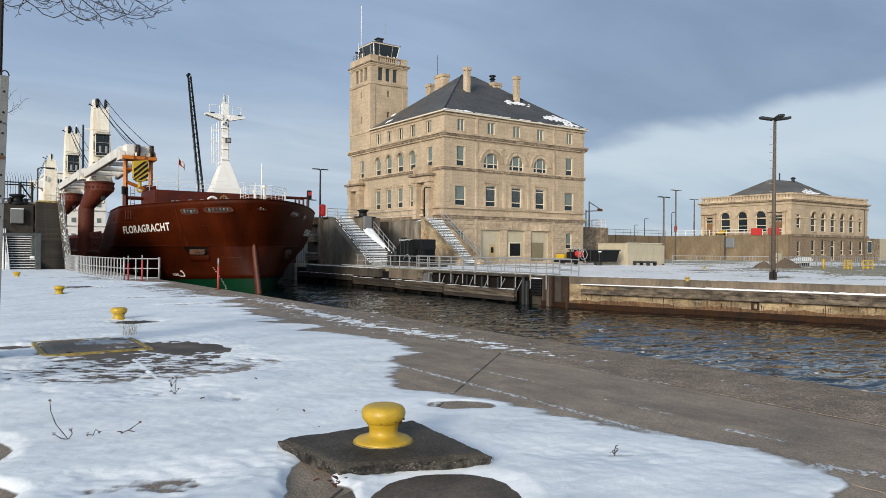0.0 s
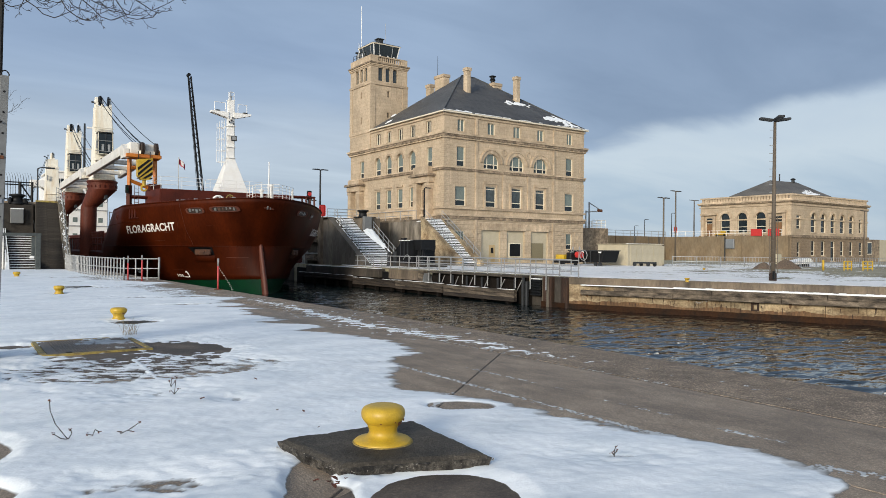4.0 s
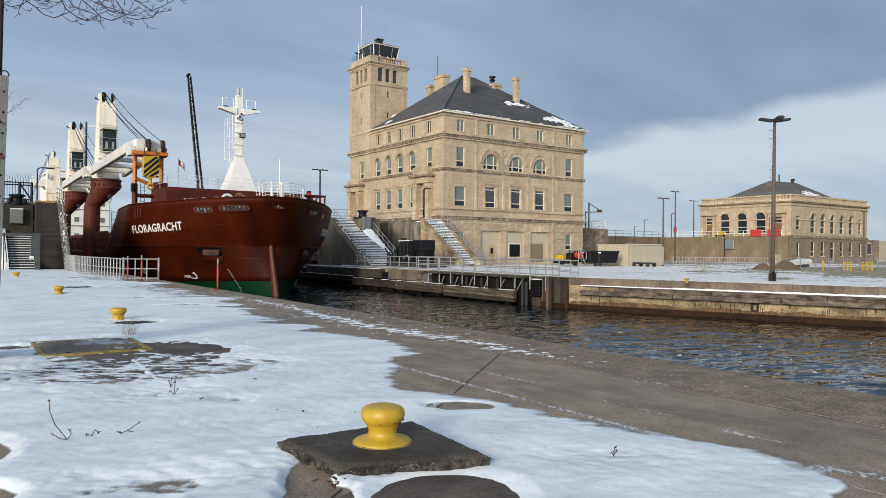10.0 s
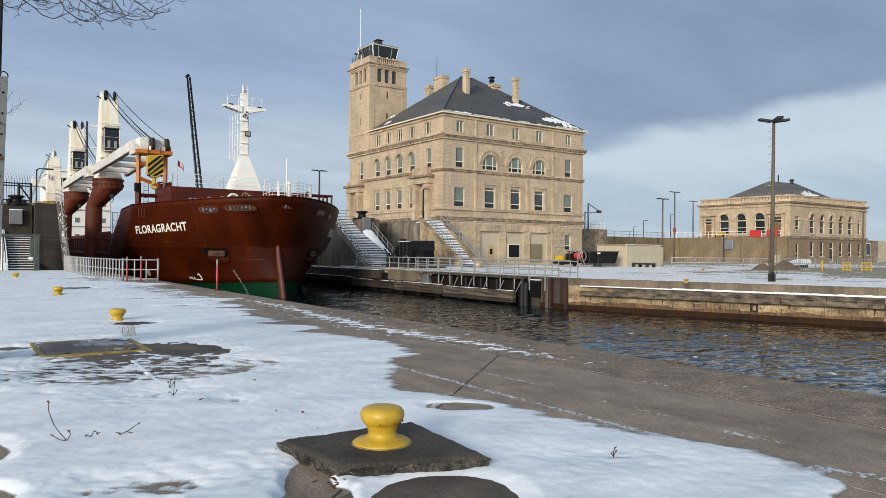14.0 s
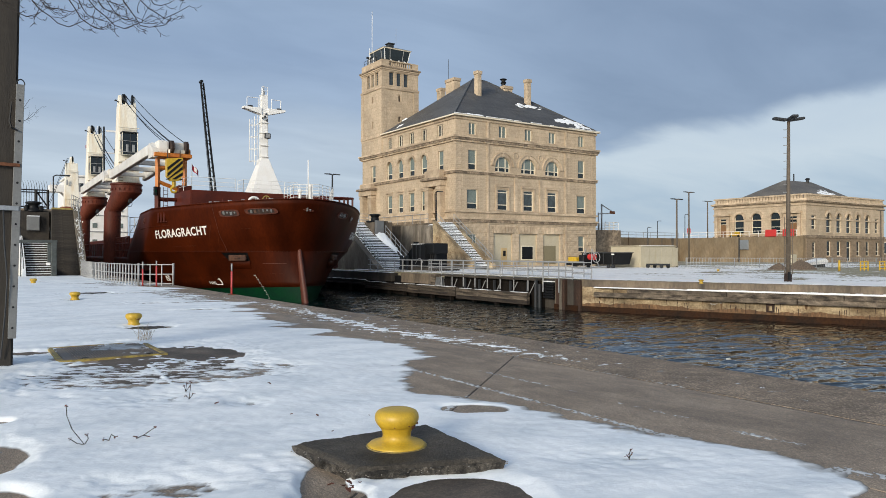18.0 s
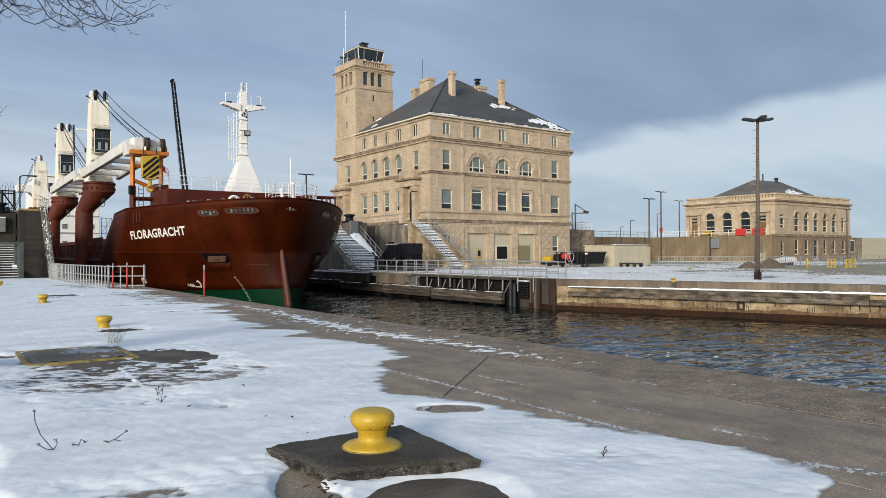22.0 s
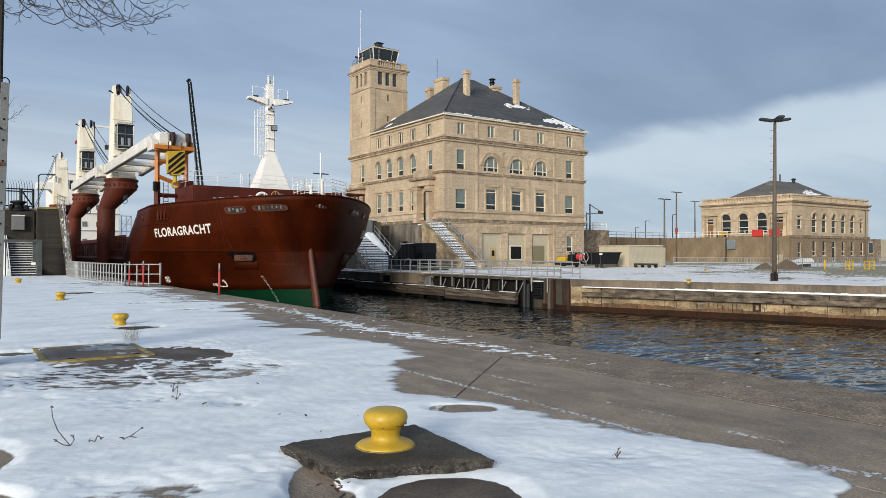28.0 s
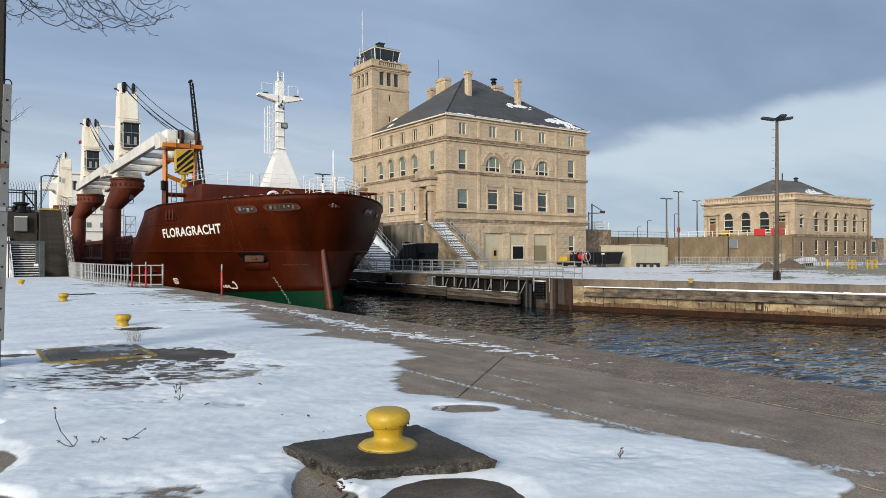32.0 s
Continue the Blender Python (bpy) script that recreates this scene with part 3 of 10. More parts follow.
def near_quay():
    # face of the quay below its edge
    bm = B()
    box(bm, EDGE - 0.8, EDGE - 0.04, -120, 62, -6, -0.5)
    tagged(solid("wall_quay", bm, WALLDARK), "stained concrete face of the lock quay", "wall", kind="structure")
    pave = thing("pavement", (0, 0, 0), "brown weathered concrete quay with joints and coping", "pavement", kind="structure")

    def slab(pts, material, top=0.0, name="slab"):
        bm = B()
        prism(bm, pts, "z", -0.5, top)
        es = [e for e in bm.edges if all(v.co.z > top - 1e-4 for v in e.verts)]
        bmesh.ops.bevel(bm, geom=es, offset=0.004, segments=1, affect="EDGES")
        return part(name, bm, material, pave)

    # coping stones along the water, with a rounded outer edge
    y = -118.0
    cuts = [-118, -100, -82, -64, -46, -34, -22, -10, 1.5, 18.6, 30.5, 42.5, 54, 62]
    for a, b in zip(cuts, cuts[1:]):
        bm = B()
        box(bm, 7.845, EDGE, a + 0.006, b - 0.006, -0.5, 0.0)
        es = [e for e in bm.edges if all(v.co.z > -0.01 for v in e.verts) and all(v.co.x > EDGE - 0.01 for v in e.verts)]
        bmesh.ops.bevel(bm, geom=es, offset=0.10, segments=4, affect="EDGES")
        part("coping_stone", bm, COPING, pave)
    # inner slabs, cut by a slanting joint
    def diag(x):
        return 9.45 + (x - 7.79) * 0.878
    g = 0.016
    for x0, x1 in ((5.66, 7.80), (-6.0, 5.64)):
        slab([(x0, -60), (x1, -60), (x1, diag(x1) - g), (x0, diag(x0) - g)], CONCRETE)
        slab([(x0, diag(x0) + g), (x1, diag(x1) + g), (x1, 21.99), (x0, 21.99)], CONCRETE)
        for a, b in ((22.01, 33.99), (34.01, 47.99), (48.01, 61)):
            slab([(x0, a), (x1, a), (x1, b), (x0, b)], CONCRETE)
    # raised pads under the mooring bollards
    corners = [Vector(c) for c in ((2.36, 5.84), (2.46, 4.88), (3.60, 4.47), (3.70, 5.80))]
    n, top = 44, {}
    bm = B()
    for i in range(n + 1):
        for j in range(n + 1):
            u, v = i / n, j / n
            p = corners[1].lerp(corners[2], u).lerp(corners[0].lerp(corners[3], u), v)
            chip = noise.noise(Vector((p.x * 7, p.y * 7, 1))) + 0.6 * noise.noise(Vector((p.x * 21, p.y * 21, 4)))
            e = min(u, 1 - u, v * 1.0, 1 - v) * 1.2
            z = 0.128 - 0.030 * math.exp(-((e / 0.024) ** 2) * (1.0 + 0.8 * chip)) + 0.004 * chip
            top[i, j] = bm.verts.new((p.x, p.y, z))
    for i in range(n):
        for j in range(n):
            bm.faces.new((top[i, j], top[i + 1, j], top[i + 1, j + 1], top[i, j + 1]))
    rim_at = [top[i, 0] for i in range(n)] + [top[n, j] for j in range(n)] + [top[i, n] for i in range(n, 0, -1)] + [top[0, j] for j in range(n, 0, -1)]
    rim_at = [v.co.copy() for v in rim_at]
    part("pad", bm, DARKSLAB, pave, "dark wet concrete pad with chipped edges", smooth=False)
    bm = B()
    rim = last = [bm.verts.new(v) for v in rim_at]
    mid = (corners[0] + corners[2]) / 2
    for z, out in ((0.095, 0.006), (0.065, 0.000), (0.035, -0.012), (0.01, -0.02), (-0.1, -0.02)):
        ring = []
        for v in rim:
            d = (v.co.xy - mid).normalized()
            k = out + 0.026 * noise.noise(Vector((v.co.x * 13, v.co.y * 13, z * 60)))
            ring.append(bm.verts.new((v.co.x + d.x * k, v.co.y + d.y * k, z + 0.01 * noise.noise(v.co * 9))))
        for i in range(len(rim)):
            k = (i + 1) % len(rim)
            bm.faces.new((last[k], last[i], ring[i], ring[k]))
        last = ring
    part("pad_edge", bm, PADEDGE, pave, "rough pale broken side of the pad", smooth=False)
    bm = B()
    rnd = random.Random(31)
    for i in range(200):
        e = rnd.random()
        a, b = (corners[0], corners[1]) if rnd.random() < 0.42 else (corners[1], corners[2])
        p = a.lerp(b, e) + Vector((rnd.gauss(0.02, 0.022), rnd.gauss(0.02, 0.022)))
        r = rnd.uniform(0.002, 0.008)
        bmesh.ops.create_icosphere(bm, subdivisions=1, radius=1, matrix=Matrix.Translation((p.x, p.y, 0.082 + rnd.uniform(-0.03, 0.012))) @ Matrix.Rotation(rnd.uniform(0, 3), 4, "Z") @ Matrix.Diagonal((r * rnd.uniform(1, 2.4), r, r * 0.5, 1)))
    chips = part("chip", bm, PALECHIP, pave, "pale broken edge of the pad")
    chips["kind"] = "stuff"
    # dark asphalt repairs in the paving, and the bed that shows in the joints
    for cx, cy, ra, rb, h, seed in ((2.85, 4.02, 0.84, 0.74, 0.010, 3), (3.3, 12.75, 1.5, 1.85, 0.006, 5), (2.05, 11.4, 1.7, 1.2, 0.0025, 12), (1.0, 14.3, 0.75, 0.6, 0.006, 9)):
        bm = B()
        m = 36
        def edge(k):
            return 1 + 0.14 * noise.noise(Vector((math.cos(k) * 2, math.sin(k) * 2, seed)))
        out = [bm.verts.new((cx + ra * edge(2 * math.pi * i / m) * math.cos(2 * math.pi * i / m), cy + rb * edge(2 * math.pi * i / m) * math.sin(2 * math.pi * i / m), 0.001)) for i in range(m)]
        inn = [bm.verts.new((cx + 0.8 * (v.co.x - cx), cy + 0.8 * (v.co.y - cy), h)) for v in out]
        low = [bm.verts.new((v.co.x, v.co.y, -0.05)) for v in out]
        for i in range(m):
            k = (i + 1) % m
            bm.faces.new((out[i], out[k], inn[k], inn[i]))
            bm.faces.new((low[i], low[k], out[k], out[i]))
        bm.faces.new(inn)
        part("asphalt_patch", bm, DARKSLAB if cy < 4 else DAMPCON, pave, "dark asphalt repair" if cy < 4 else "damp brown concrete repair")
    bm = B()
    box(bm, -6.0, 7.85, -60, 61, -0.3, -0.006)
    part("joint_bed", bm, WALLDARK, pave)
    for x, y, a, b in ((3.34, 18.2, 0.62, 0.75), (3.42, 29.75, 0.55, 0.7), (4.6, 34.6, 0.9, 0.9)):
        bm = B()
        prism(bm, [(x - a, y - b), (x + a, y - b), (x + a, y + b), (x - a, y + b)], "z", -0.1, 0.007)
        part("pad", bm, DARKSLAB, pave, "dark wet concrete pad")


near_quay()


def snow_cover():
    ys, y = [-40 + 0.4 * i for i in range(104)], 1.9
    while y < 62:
        ys.append(y)
        y += 0.013 + 0.0022 * y
    xs, ys = np.concatenate([np.arange(-6.0, -1.0, 0.2), np.arange(-0.9, EDGE, 0.028)]), np.array(ys)
    gx, gy = np.meshgrid(xs, ys, indexing="ij")
    edge = np.interp(ys, [1.9, 2.45, 2.62, 2.8, 3.6, 4.5, 5.4, 6.2, 6.7, 7.05, 7.5, 8.2, 9.1, 10.1, 11.3, 12.6, 14.2, 15.4, 17, 20.4, 24, 30, 42, 60],
                     [4.0, 4.5, 5.35, 5.80, 5.90, 5.66, 5.36, 5.32, 5.36, 5.22, 4.96, 5.2, 5.5, 6.35, 6.75, 6.58, 6.5, 6.75, 6.25, 7.3, 7.7, 8.0, 8.5, 7.6])
    # tongues that the thaw leaves, drawn out towards the water
    uu, vv = 0.82 * gx - 0.57 * gy, 0.57 * gx + 0.82 * gy
    tongue = (fbm(vv * 1.3, uu * 0.28, 3, 4) - 0.5) * (0.7 + 0.07 * gy) + (fbm(vv * 5.0, uu * 0.9, 8, 4) - 0.5) * (0.30 + 0.02 * gy)
    d = (edge[None, :] - gx) + tongue
    h = 0.024 * np.tanh(d * 2.2) + 0.008 * np.clip(d, 0, 3)
    big, mid, fine = fbm(gx * 0.55, gy * 0.42, 11, 4), fbm(gx * 2.3, gy * 1.9, 14, 4), fbm(gx * 9, gy * 8, 17, 3)
    h += (big - 0.5) * 0.022 + (mid - 0.5) * 0.013 + (fine - 0.5) * 0.010

    def spot(x, y, a, b, depth, soft=2.0, turn=0.0, ragged=1.0):
        c, s = math.cos(turn), math.sin(turn)
        u, v = (gx - x) * c + (gy - y) * s, -(gx - x) * s + (gy - y) * c
        r = np.sqrt((u / a) ** 2 + (v / b) ** 2) + ((mid - 0.5) * 0.9 + (fine - 0.5) * 0.35) * ragged
        return depth * np.clip((1.25 - r) * soft, 0, 1)

    bare = 0.0
    for s in ((3.42, 12.75, 0.98, 1.42, 1.0), (2.08, 13.85, 1.22, 1.42, 1.0), (2.0, 12.35, 1.5, 0.30, 1.0), (2.05, 12.70, 1.1, 0.34, 1.0), (0.85, 14.35, 0.8, 0.42, 1.0),
              (4.45, 2.3, 0.35, 0.28, 1.0), (3.02, 5.23, 0.60, 0.46, 1.0), (3.55, 17.8, 0.70, 0.62, 1.0), (4.6, 34.5, 1.05, 0.95, 1.0),
              (6.55, 26.2, 1.9, 0.35, 1.0), (6.7, 33.5, 1.9, 0.55, 1.0), (6.2, 22.6, 1.2, 0.25, 1.0), (5.6, 45.5, 1.6, 0.7, 1.0),
              (3.42, 29.5, 0.45, 0.5, 0.8)):
        bare = np.maximum(bare, spot(*s, 1.3))
    bare = np.maximum(bare, spot(2.76, 3.96, 0.80, 0.58, 1.0, 2.4, 0.75, 0.15))
    bare = np.maximum(bare, np.maximum(spot(2.27, 5.0, 0.62, 0.19, 1.0, 2.2, 1.08, 0.45), spot(2.17, 4.62, 0.28, 0.34, 1.0, 2.2, 0.0, 0.5)))
    for q in ((0.06, 7.15, 0.44, 0.66), (0.10, 5.9, 0.32, 0.34), (0.22, 8.6, 0.18, 0.16)):
        bare = np.maximum(bare, spot(*q, 1.0, 2.2, 0.0, 0.4))
    bare = np.maximum(bare, spot(4.76, 6.50, 0.40, 0.22, 1.0, 2.4, -0.63, 0.3))
    h = h * (1 - bare) - 0.014 * bare * bare
    # trodden, half-thawed patches: fine streaks across the slope
    thin = np.maximum(spot(2.2, 11.1, 1.7, 1.35, 1.0, 1.0), np.maximum(spot(3.2, 10.4, 1.2, 0.7, 0.9, 0.9), np.maximum(spot(1.30, 5.50, 0.95, 0.55, 0.70, 0.6), spot(4.7, 4.15, 0.6, 0.35, 0.42, 0.9, -0.55))))
    thin = np.maximum(thin, np.maximum(spot(0.05, 7.4, 0.35, 0.9, 0.6, 0.8), np.maximum(spot(0.05, 5.9, 0.32, 0.6, 0.6, 0.8), np.maximum(spot(1.9, 9.0, 0.7, 0.6, 0.5, 0.8), spot(2.75, 8.1, 0.3, 0.35, 0.6, 0.8)))))
    for q in ((7.3, 31, 1.0, 7.5, 0.75), (6.9, 44, 1.2, 7.0, 0.7), (5.3, 26.5, 1.1, 0.8, 0.55), (4.2, 33.2, 1.6, 1.0, 0.6), (5.4, 40.0, 1.5, 2.0, 0.5), (3.6, 50, 1.5, 3.0, 0.5)):
        thin = np.maximum(thin, spot(*q, 0.8))
    thin = np.clip(thin * 2.3 - 0.1, 0, 1)
    speck = 0.35 * fbm(uu * 2.4, vv * 6.5, 23, 5) + 0.65 * fbm(uu * 8.0, vv * 17.0, 29, 4)
    h = h * (1 - thin) + thin * ((0.535 - speck) * 0.052 + 0.0022)
    # a ridge of snow along a joint
    along = np.clip((11.9 - gy) / 3.1, 0, 1.35)
    off = np.abs(gx - (2.40 - 0.13 * along) - 0.05 * (mid - 0.5))
    h = np.maximum(h, np.where((gy > 7.9) & (gy < 11.9), 0.024 * np.clip((gy - 8.3) / 1.4, 0, 1) - off * 0.62 + (fine - 0.5) * 0.05, -0.05))
    # crumbs of snow left on the coping
    crumb = fbm(uu * 5.5, vv * 12.0, 31, 4) - 0.5 + 0.24 * np.exp(-((gx - 8.35 - 0.30 * np.sin(gy * 0.33)) / 0.38) ** 2) - 0.013 * np.abs(gy - 15) - 0.215 - 0.12 * (gy < 8.5)
    crumb = np.where((gx > 7.3) & (gx < EDGE - 0.15), crumb, -1)
    h = np.maximum(h, np.clip(crumb * 0.13, -0.05, 0.016))
    # frost streaks in the joints of the bare concrete: grains, thicker in the middle of a streak
    grain, drift = fbm(gx * 60, gy * 34, 47, 2), fbm(gx * 2.2, gy * 1.6, 41, 3)
    for x0, y0, x1, y1, wide, dense in ((5.64, 9.3, 5.65, 4.3, 0.045, 0.20), (6.41, 8.6, 6.46, 6.5, 0.04, -0.02), (6.42, 6.0, 6.42, 4.9, 0.04, 0.02), (6.35, 4.3, 6.38, 3.6, 0.05, 0.0), (5.90, 3.1, 6.15, 2.5, 0.08, 0.06),
                                        (5.10, 7.16, 4.30, 6.44, 0.05, 0.08), (7.86, 12.5, 7.86, 6.0, 0.05, -0.16)):
        f = np.clip((gy - y0) / (y1 - y0), 0, 1)
        off = np.abs(gx - x0 - (x1 - x0) * f) / wide
        on = (gy < y0) & (gy > y1) & (grain + (drift - 0.5) * 0.5 + dense > 0.46 + 0.16 * off) & (off < 1.3)
        h = np.where(on, np.maximum(h, 0.0046), h)
    keep = h > 0.001
    z = np.clip(h, -0.02, 0.14)
    ob = sheet("snow_cover", xs, ys, z, SNOW, keep)
    tagged(ob, "thin trodden snow with thawed edges on the quay", "snow", kind="stuff")


snow_cover()


def mooring_bollard(at, flange=True):
    t = thing("mooring_bollard", at, "yellow-painted cast mooring bollard on a concrete pad", "bollard", "mooring bollards along the quay")
    bm = B()
    foot = [(0.243, 0.0), (0.246, 0.007), (0.232, 0.022), (0.190, 0.034), (0.150, 0.046), (0.127, 0.062)] if flange else [(0.160, 0.0), (0.158, 0.02), (0.146, 0.04), (0.134, 0.062)]
    lathe(bm, foot + [ (0.120, 0.085), (0.122, 0.110), (0.131, 0.135), (0.143, 0.155), (0.150, 0.165)], at, 32)
    part("shank", bm, YELLOW, t, smooth=True)
    bm = B()
    lathe(bm, [(0.147, 0.160), (0.159, 0.173), (0.174, 0.192), (0.184, 0.213), (0.188, 0.240), (0.183, 0.268), (0.166, 0.290), (0.134, 0.304), (0.08, 0.311), (0.02, 0.313)], at, 32)
    part("cap", bm, YELLOW, t, smooth=True)
    bm = B()
    lathe(bm, [(r - (0 if flange else 0.083), z) for r, z in ((0.258, -0.004), (0.256, 0.003), (0.246, 0.005), (0.240, 0.0))], at, 32)
    part("grime_ring", bm, OLDYELLOW, t, "rusty grime round the foot")
    for a, z, r in ((-1.02, 0.176, 0.026), (-0.86, 0.196, 0.014), (-1.12, 0.160, 0.012), (-1.0, 0.232, 0.010), (-2.2, 0.185, 0.006), (-1.5, 0.19, 0.007), (-1.15, 0.05, 0.008)):
        bm = B()
        p = Vector((at[0] + (0.182 if z > 0.18 else 0.160 if z > 0.1 else 0.128) * math.cos(a), at[1] + (0.182 if z > 0.18 else 0.160 if z > 0.1 else 0.128) * math.sin(a), at[2] + z))
        bmesh.ops.create_icosphere(bm, subdivisions=2, radius=r, matrix=Matrix.Translation(p) @ Matrix.Rotation(a, 4, "Z") @ Matrix.Diagonal((0.35, 1.3, 0.8, 1)))
        part("rust_spot", bm, RUST, t, "bare rusted chip in the paint")
    return t


mooring_bollard((3.06, 5.27, 0.13))
plain = mooring_bollard((3.39, 18.45, 0.004), False)
for p in ((3.42, 29.75, 0.004), (3.25, 46.8, 0.0)):
    copy_thing(plain, pose(*p))


def access_hatch():
    t = thing("access_hatch", (2.08, 13.85, 0), "ribbed steel access hatch in a yellow frame", "hatch")
    x0, x1, y0, y1 = 1.24, 2.92, 12.86, 14.82
    bm = B()
    for a in ((x0, x1, y0, y0 + 0.09), (x0, x1, y1 - 0.09, y1), (x0, x0 + 0.09, y0 + 0.09, y1 - 0.09), (x1 - 0.09, x1, y0 + 0.09, y1 - 0.09)):
        box(bm, *a, -0.05, 0.038, 0.008)
    part("frame", bm, OLDYELLOW, t, "chipped dirty yellow frame")
    for i in range(2):
        a, b = (x0 + 0.1, 1.50) if i == 0 else (1.505, x1 - 0.1)
        bm = B()
        box(bm, a, b, y0 + 0.1, y1 - 0.1, 0.0, 0.030, 0.004)
        plate = part("plate", bm, TREAD, t, "worn ribbed steel plate")
        x = a + 0.03
        while i and x < b - 0.03:
            block("rib", (x - 0.008, y0 + 0.13, 0.028), (x + 0.008, y1 - 0.13, 0.038), TREAD, plate)
            x += 0.042
    for x in (1.6, 2.6):
        bm = B()
        box(bm, x, x + 0.1, y0 + 0.13, y0 + 0.2, 0.028, 0.045, 0.006)
        part("lifting_lug", bm, BLACK, t)
    # a frozen sheet of snow on the plate, thawed through in places
    xs, ys = np.arange(x0 + 0.62, x1 - 0.12, 0.02), np.arange(y0 + 0.14, y1 - 0.12, 0.02)
    gx, gy = np.meshgrid(xs, ys, indexing="ij")
    h = 0.027 - 0.055 * np.sqrt(((gx - 2.45) / 0.62) ** 2 + ((gy - 13.95) / 0.75) ** 2) + 0.10 * (fbm(gx * 3, gy * 2.2, 61, 3) - 0.5) + 0.06 * (fbm(gx * 14, gy * 9, 64, 3) - 0.5)
    ob = sheet("snow_patch", xs, ys, 0.035 + np.clip(h, -0.01, 0.010), FROST, h > 0.0)
    ob.parent = t
    ob.location = -Vector((2.08, 13.85, 0))
    ob["kind"], ob["label"] = "stuff", "thin frozen snow"


access_hatch()


def utility_pole():
    t = thing("utility_pole", (0.35, 12.9, 0), "square dark weathered utility pole with a metal climbing rail", "pole")
    bm = B()
    lean = -0.15
    b = [(0.1, 12.72), (0.615, 12.72), (0.615, 13.2), (0.1, 13.2)]
    lo = [bm.verts.new((x, y, -0.1)) for x, y in b]
    hi = [bm.verts.new((x * 0.92 - lean * 0.95 + 0.03, y, 9.5)) for x, y in b]
    bm.faces.new(lo)
    bm.faces.new(hi[::-1])
    for i in range(4):
        bm.faces.new((lo[i], lo[(i + 1) % 4], hi[(i + 1) % 4], hi[i]))
    bmesh.ops.bevel(bm, geom=[e for e in bm.edges if abs(e.verts[0].co.z - e.verts[1].co.z) > 1], offset=0.03, segments=2, affect="EDGES")
    part("shaft", bm, WOODPOLE, t)
    # perforated channel, leaning with the pole
    p0, p1 = Vector((0.60, 12.66, 0.46)), Vector((0.70, 12.66, 4.34))
    d = (p1 - p0).normalized()
    m = Matrix.Translation(p0) @ Matrix.Rotation(math.atan2(d.x, d.z), 4, "Y")
    bm = B()
    n = (p1 - p0).length
    box(bm, -0.055, 0.055, -0.012, 0.012, 0, n, 0.004, 1, m)
    box(bm, -0.055, -0.043, 0.012, 0.06, 0, n, 0, 1, m)
    box(bm, 0.043, 0.055, 0.012, 0.06, 0, n, 0, 1, m)
    rail = part("climbing_rail", bm, CABGREY, t, "perforated aluminium channel")
    z = 0.16
    while z < n - 0.1:
        bm = B()
        tube(bm, m @ Vector((0.0, -0.016, z)), m @ Vector((0.0, 0.0, z)), 0.017, n=12)
        part("hole", bm, BLACK, rail)
        z += 0.316
    bm = B()
    for i in range(10):
        a, b = math.pi * i / 10, math.pi * (i + 1) / 10
        tube(bm, m @ Vector((0.055 * math.cos(a), 0, n + 0.075 * math.sin(a))), m @ Vector((0.055 * math.cos(b), 0, n + 0.075 * math.sin(b))), 0.009, n=8)
    part("hook", bm, BLACK, rail)
    for z, mt, w in ((2.64, RUST, 0.05), (1.98, STEEL, 0.07)):
        bm = B()
        box(bm, -0.32, 0.03, -0.03, 0.03, z - w / 2, z + w / 2, 0.004, 1, m)
        part("bracket", bm, mt, t)
    bm = B()
    pts = [(-0.11, 0.0, 3.6), (-0.13, -0.02, 3.3), (-0.10, -0.04, 3.2), (-0.02, -0.04, 3.16)]
    for a, b in zip(pts, pts[1:]):
        tube(bm, m @ Vector(a), m @ Vector(b), 0.014, n=6)
    part("strap", bm, BLACK, t)
    bm = B()
    pts = [(-0.17, -0.02, 1.95), (-0.14, -0.04, 1.4), (-0.09, -0.05, 0.9), (-0.10, -0.03, 0.4), (-0.12, 0, 0.0), (-0.14, 0.02, -0.3)]
    for a, b in zip(pts, pts[1:]):
        tube(bm, m @ Vector(a), m @ Vector(b), 0.012, n=6)
    part("cable", bm, DARKGREY, t)


utility_pole()


def twig(bm, a, b, r0, r1, rnd, level=0, hook=0.42):
    """A thin bowed twig with a hooked tip and alternating spurs."""
    a, b = Vector(a), Vector(b)
    d = b - a
    l = d.length
    n = 9 if level == 0 else 5
    side = Vector((0, 0, 1)) if abs(d.normalized().z) < 0.7 else Vector((1, 0, 0))
    last = a
    for i in range(1, n + 1):
        f = i / n
        p = a + d * f - side * l * (0.16 if level == 0 else 0.10) * math.sin(math.pi * f) + Vector((0, 0, hook * l * max(0, f - 0.6) ** 1.3 * 2))
        p += Vector((rnd.uniform(-1, 1), rnd.uniform(-1, 1), rnd.uniform(-1, 1))) * l * 0.018
        tube(bm, last, p, r0 + (r1 - r0) * (f - 1 / n), r0 + (r1 - r0) * f, 5, False)
        if level < 2 and f > 0.2 and rnd.random() < (0.9 if level == 0 else 0.55):
            t = (p - last).normalized()
            s = 1 if (i + level) % 2 else -1
            e = (t + Vector((s * t.z, rnd.uniform(-0.5, 0.5), -s * t.x)) * rnd.uniform(0.6, 1.2)).normalized()
            m = l * rnd.uniform(0.14, 0.30) * (1.15 - 0.5 * f) * (1 if level == 0 else 1.3)
            twig(bm, p, p + e * m, max(0.003, (r0 + (r1 - r0) * f) * 0.65), 0.0026, rnd, level + 1, 0.3)
        last = p


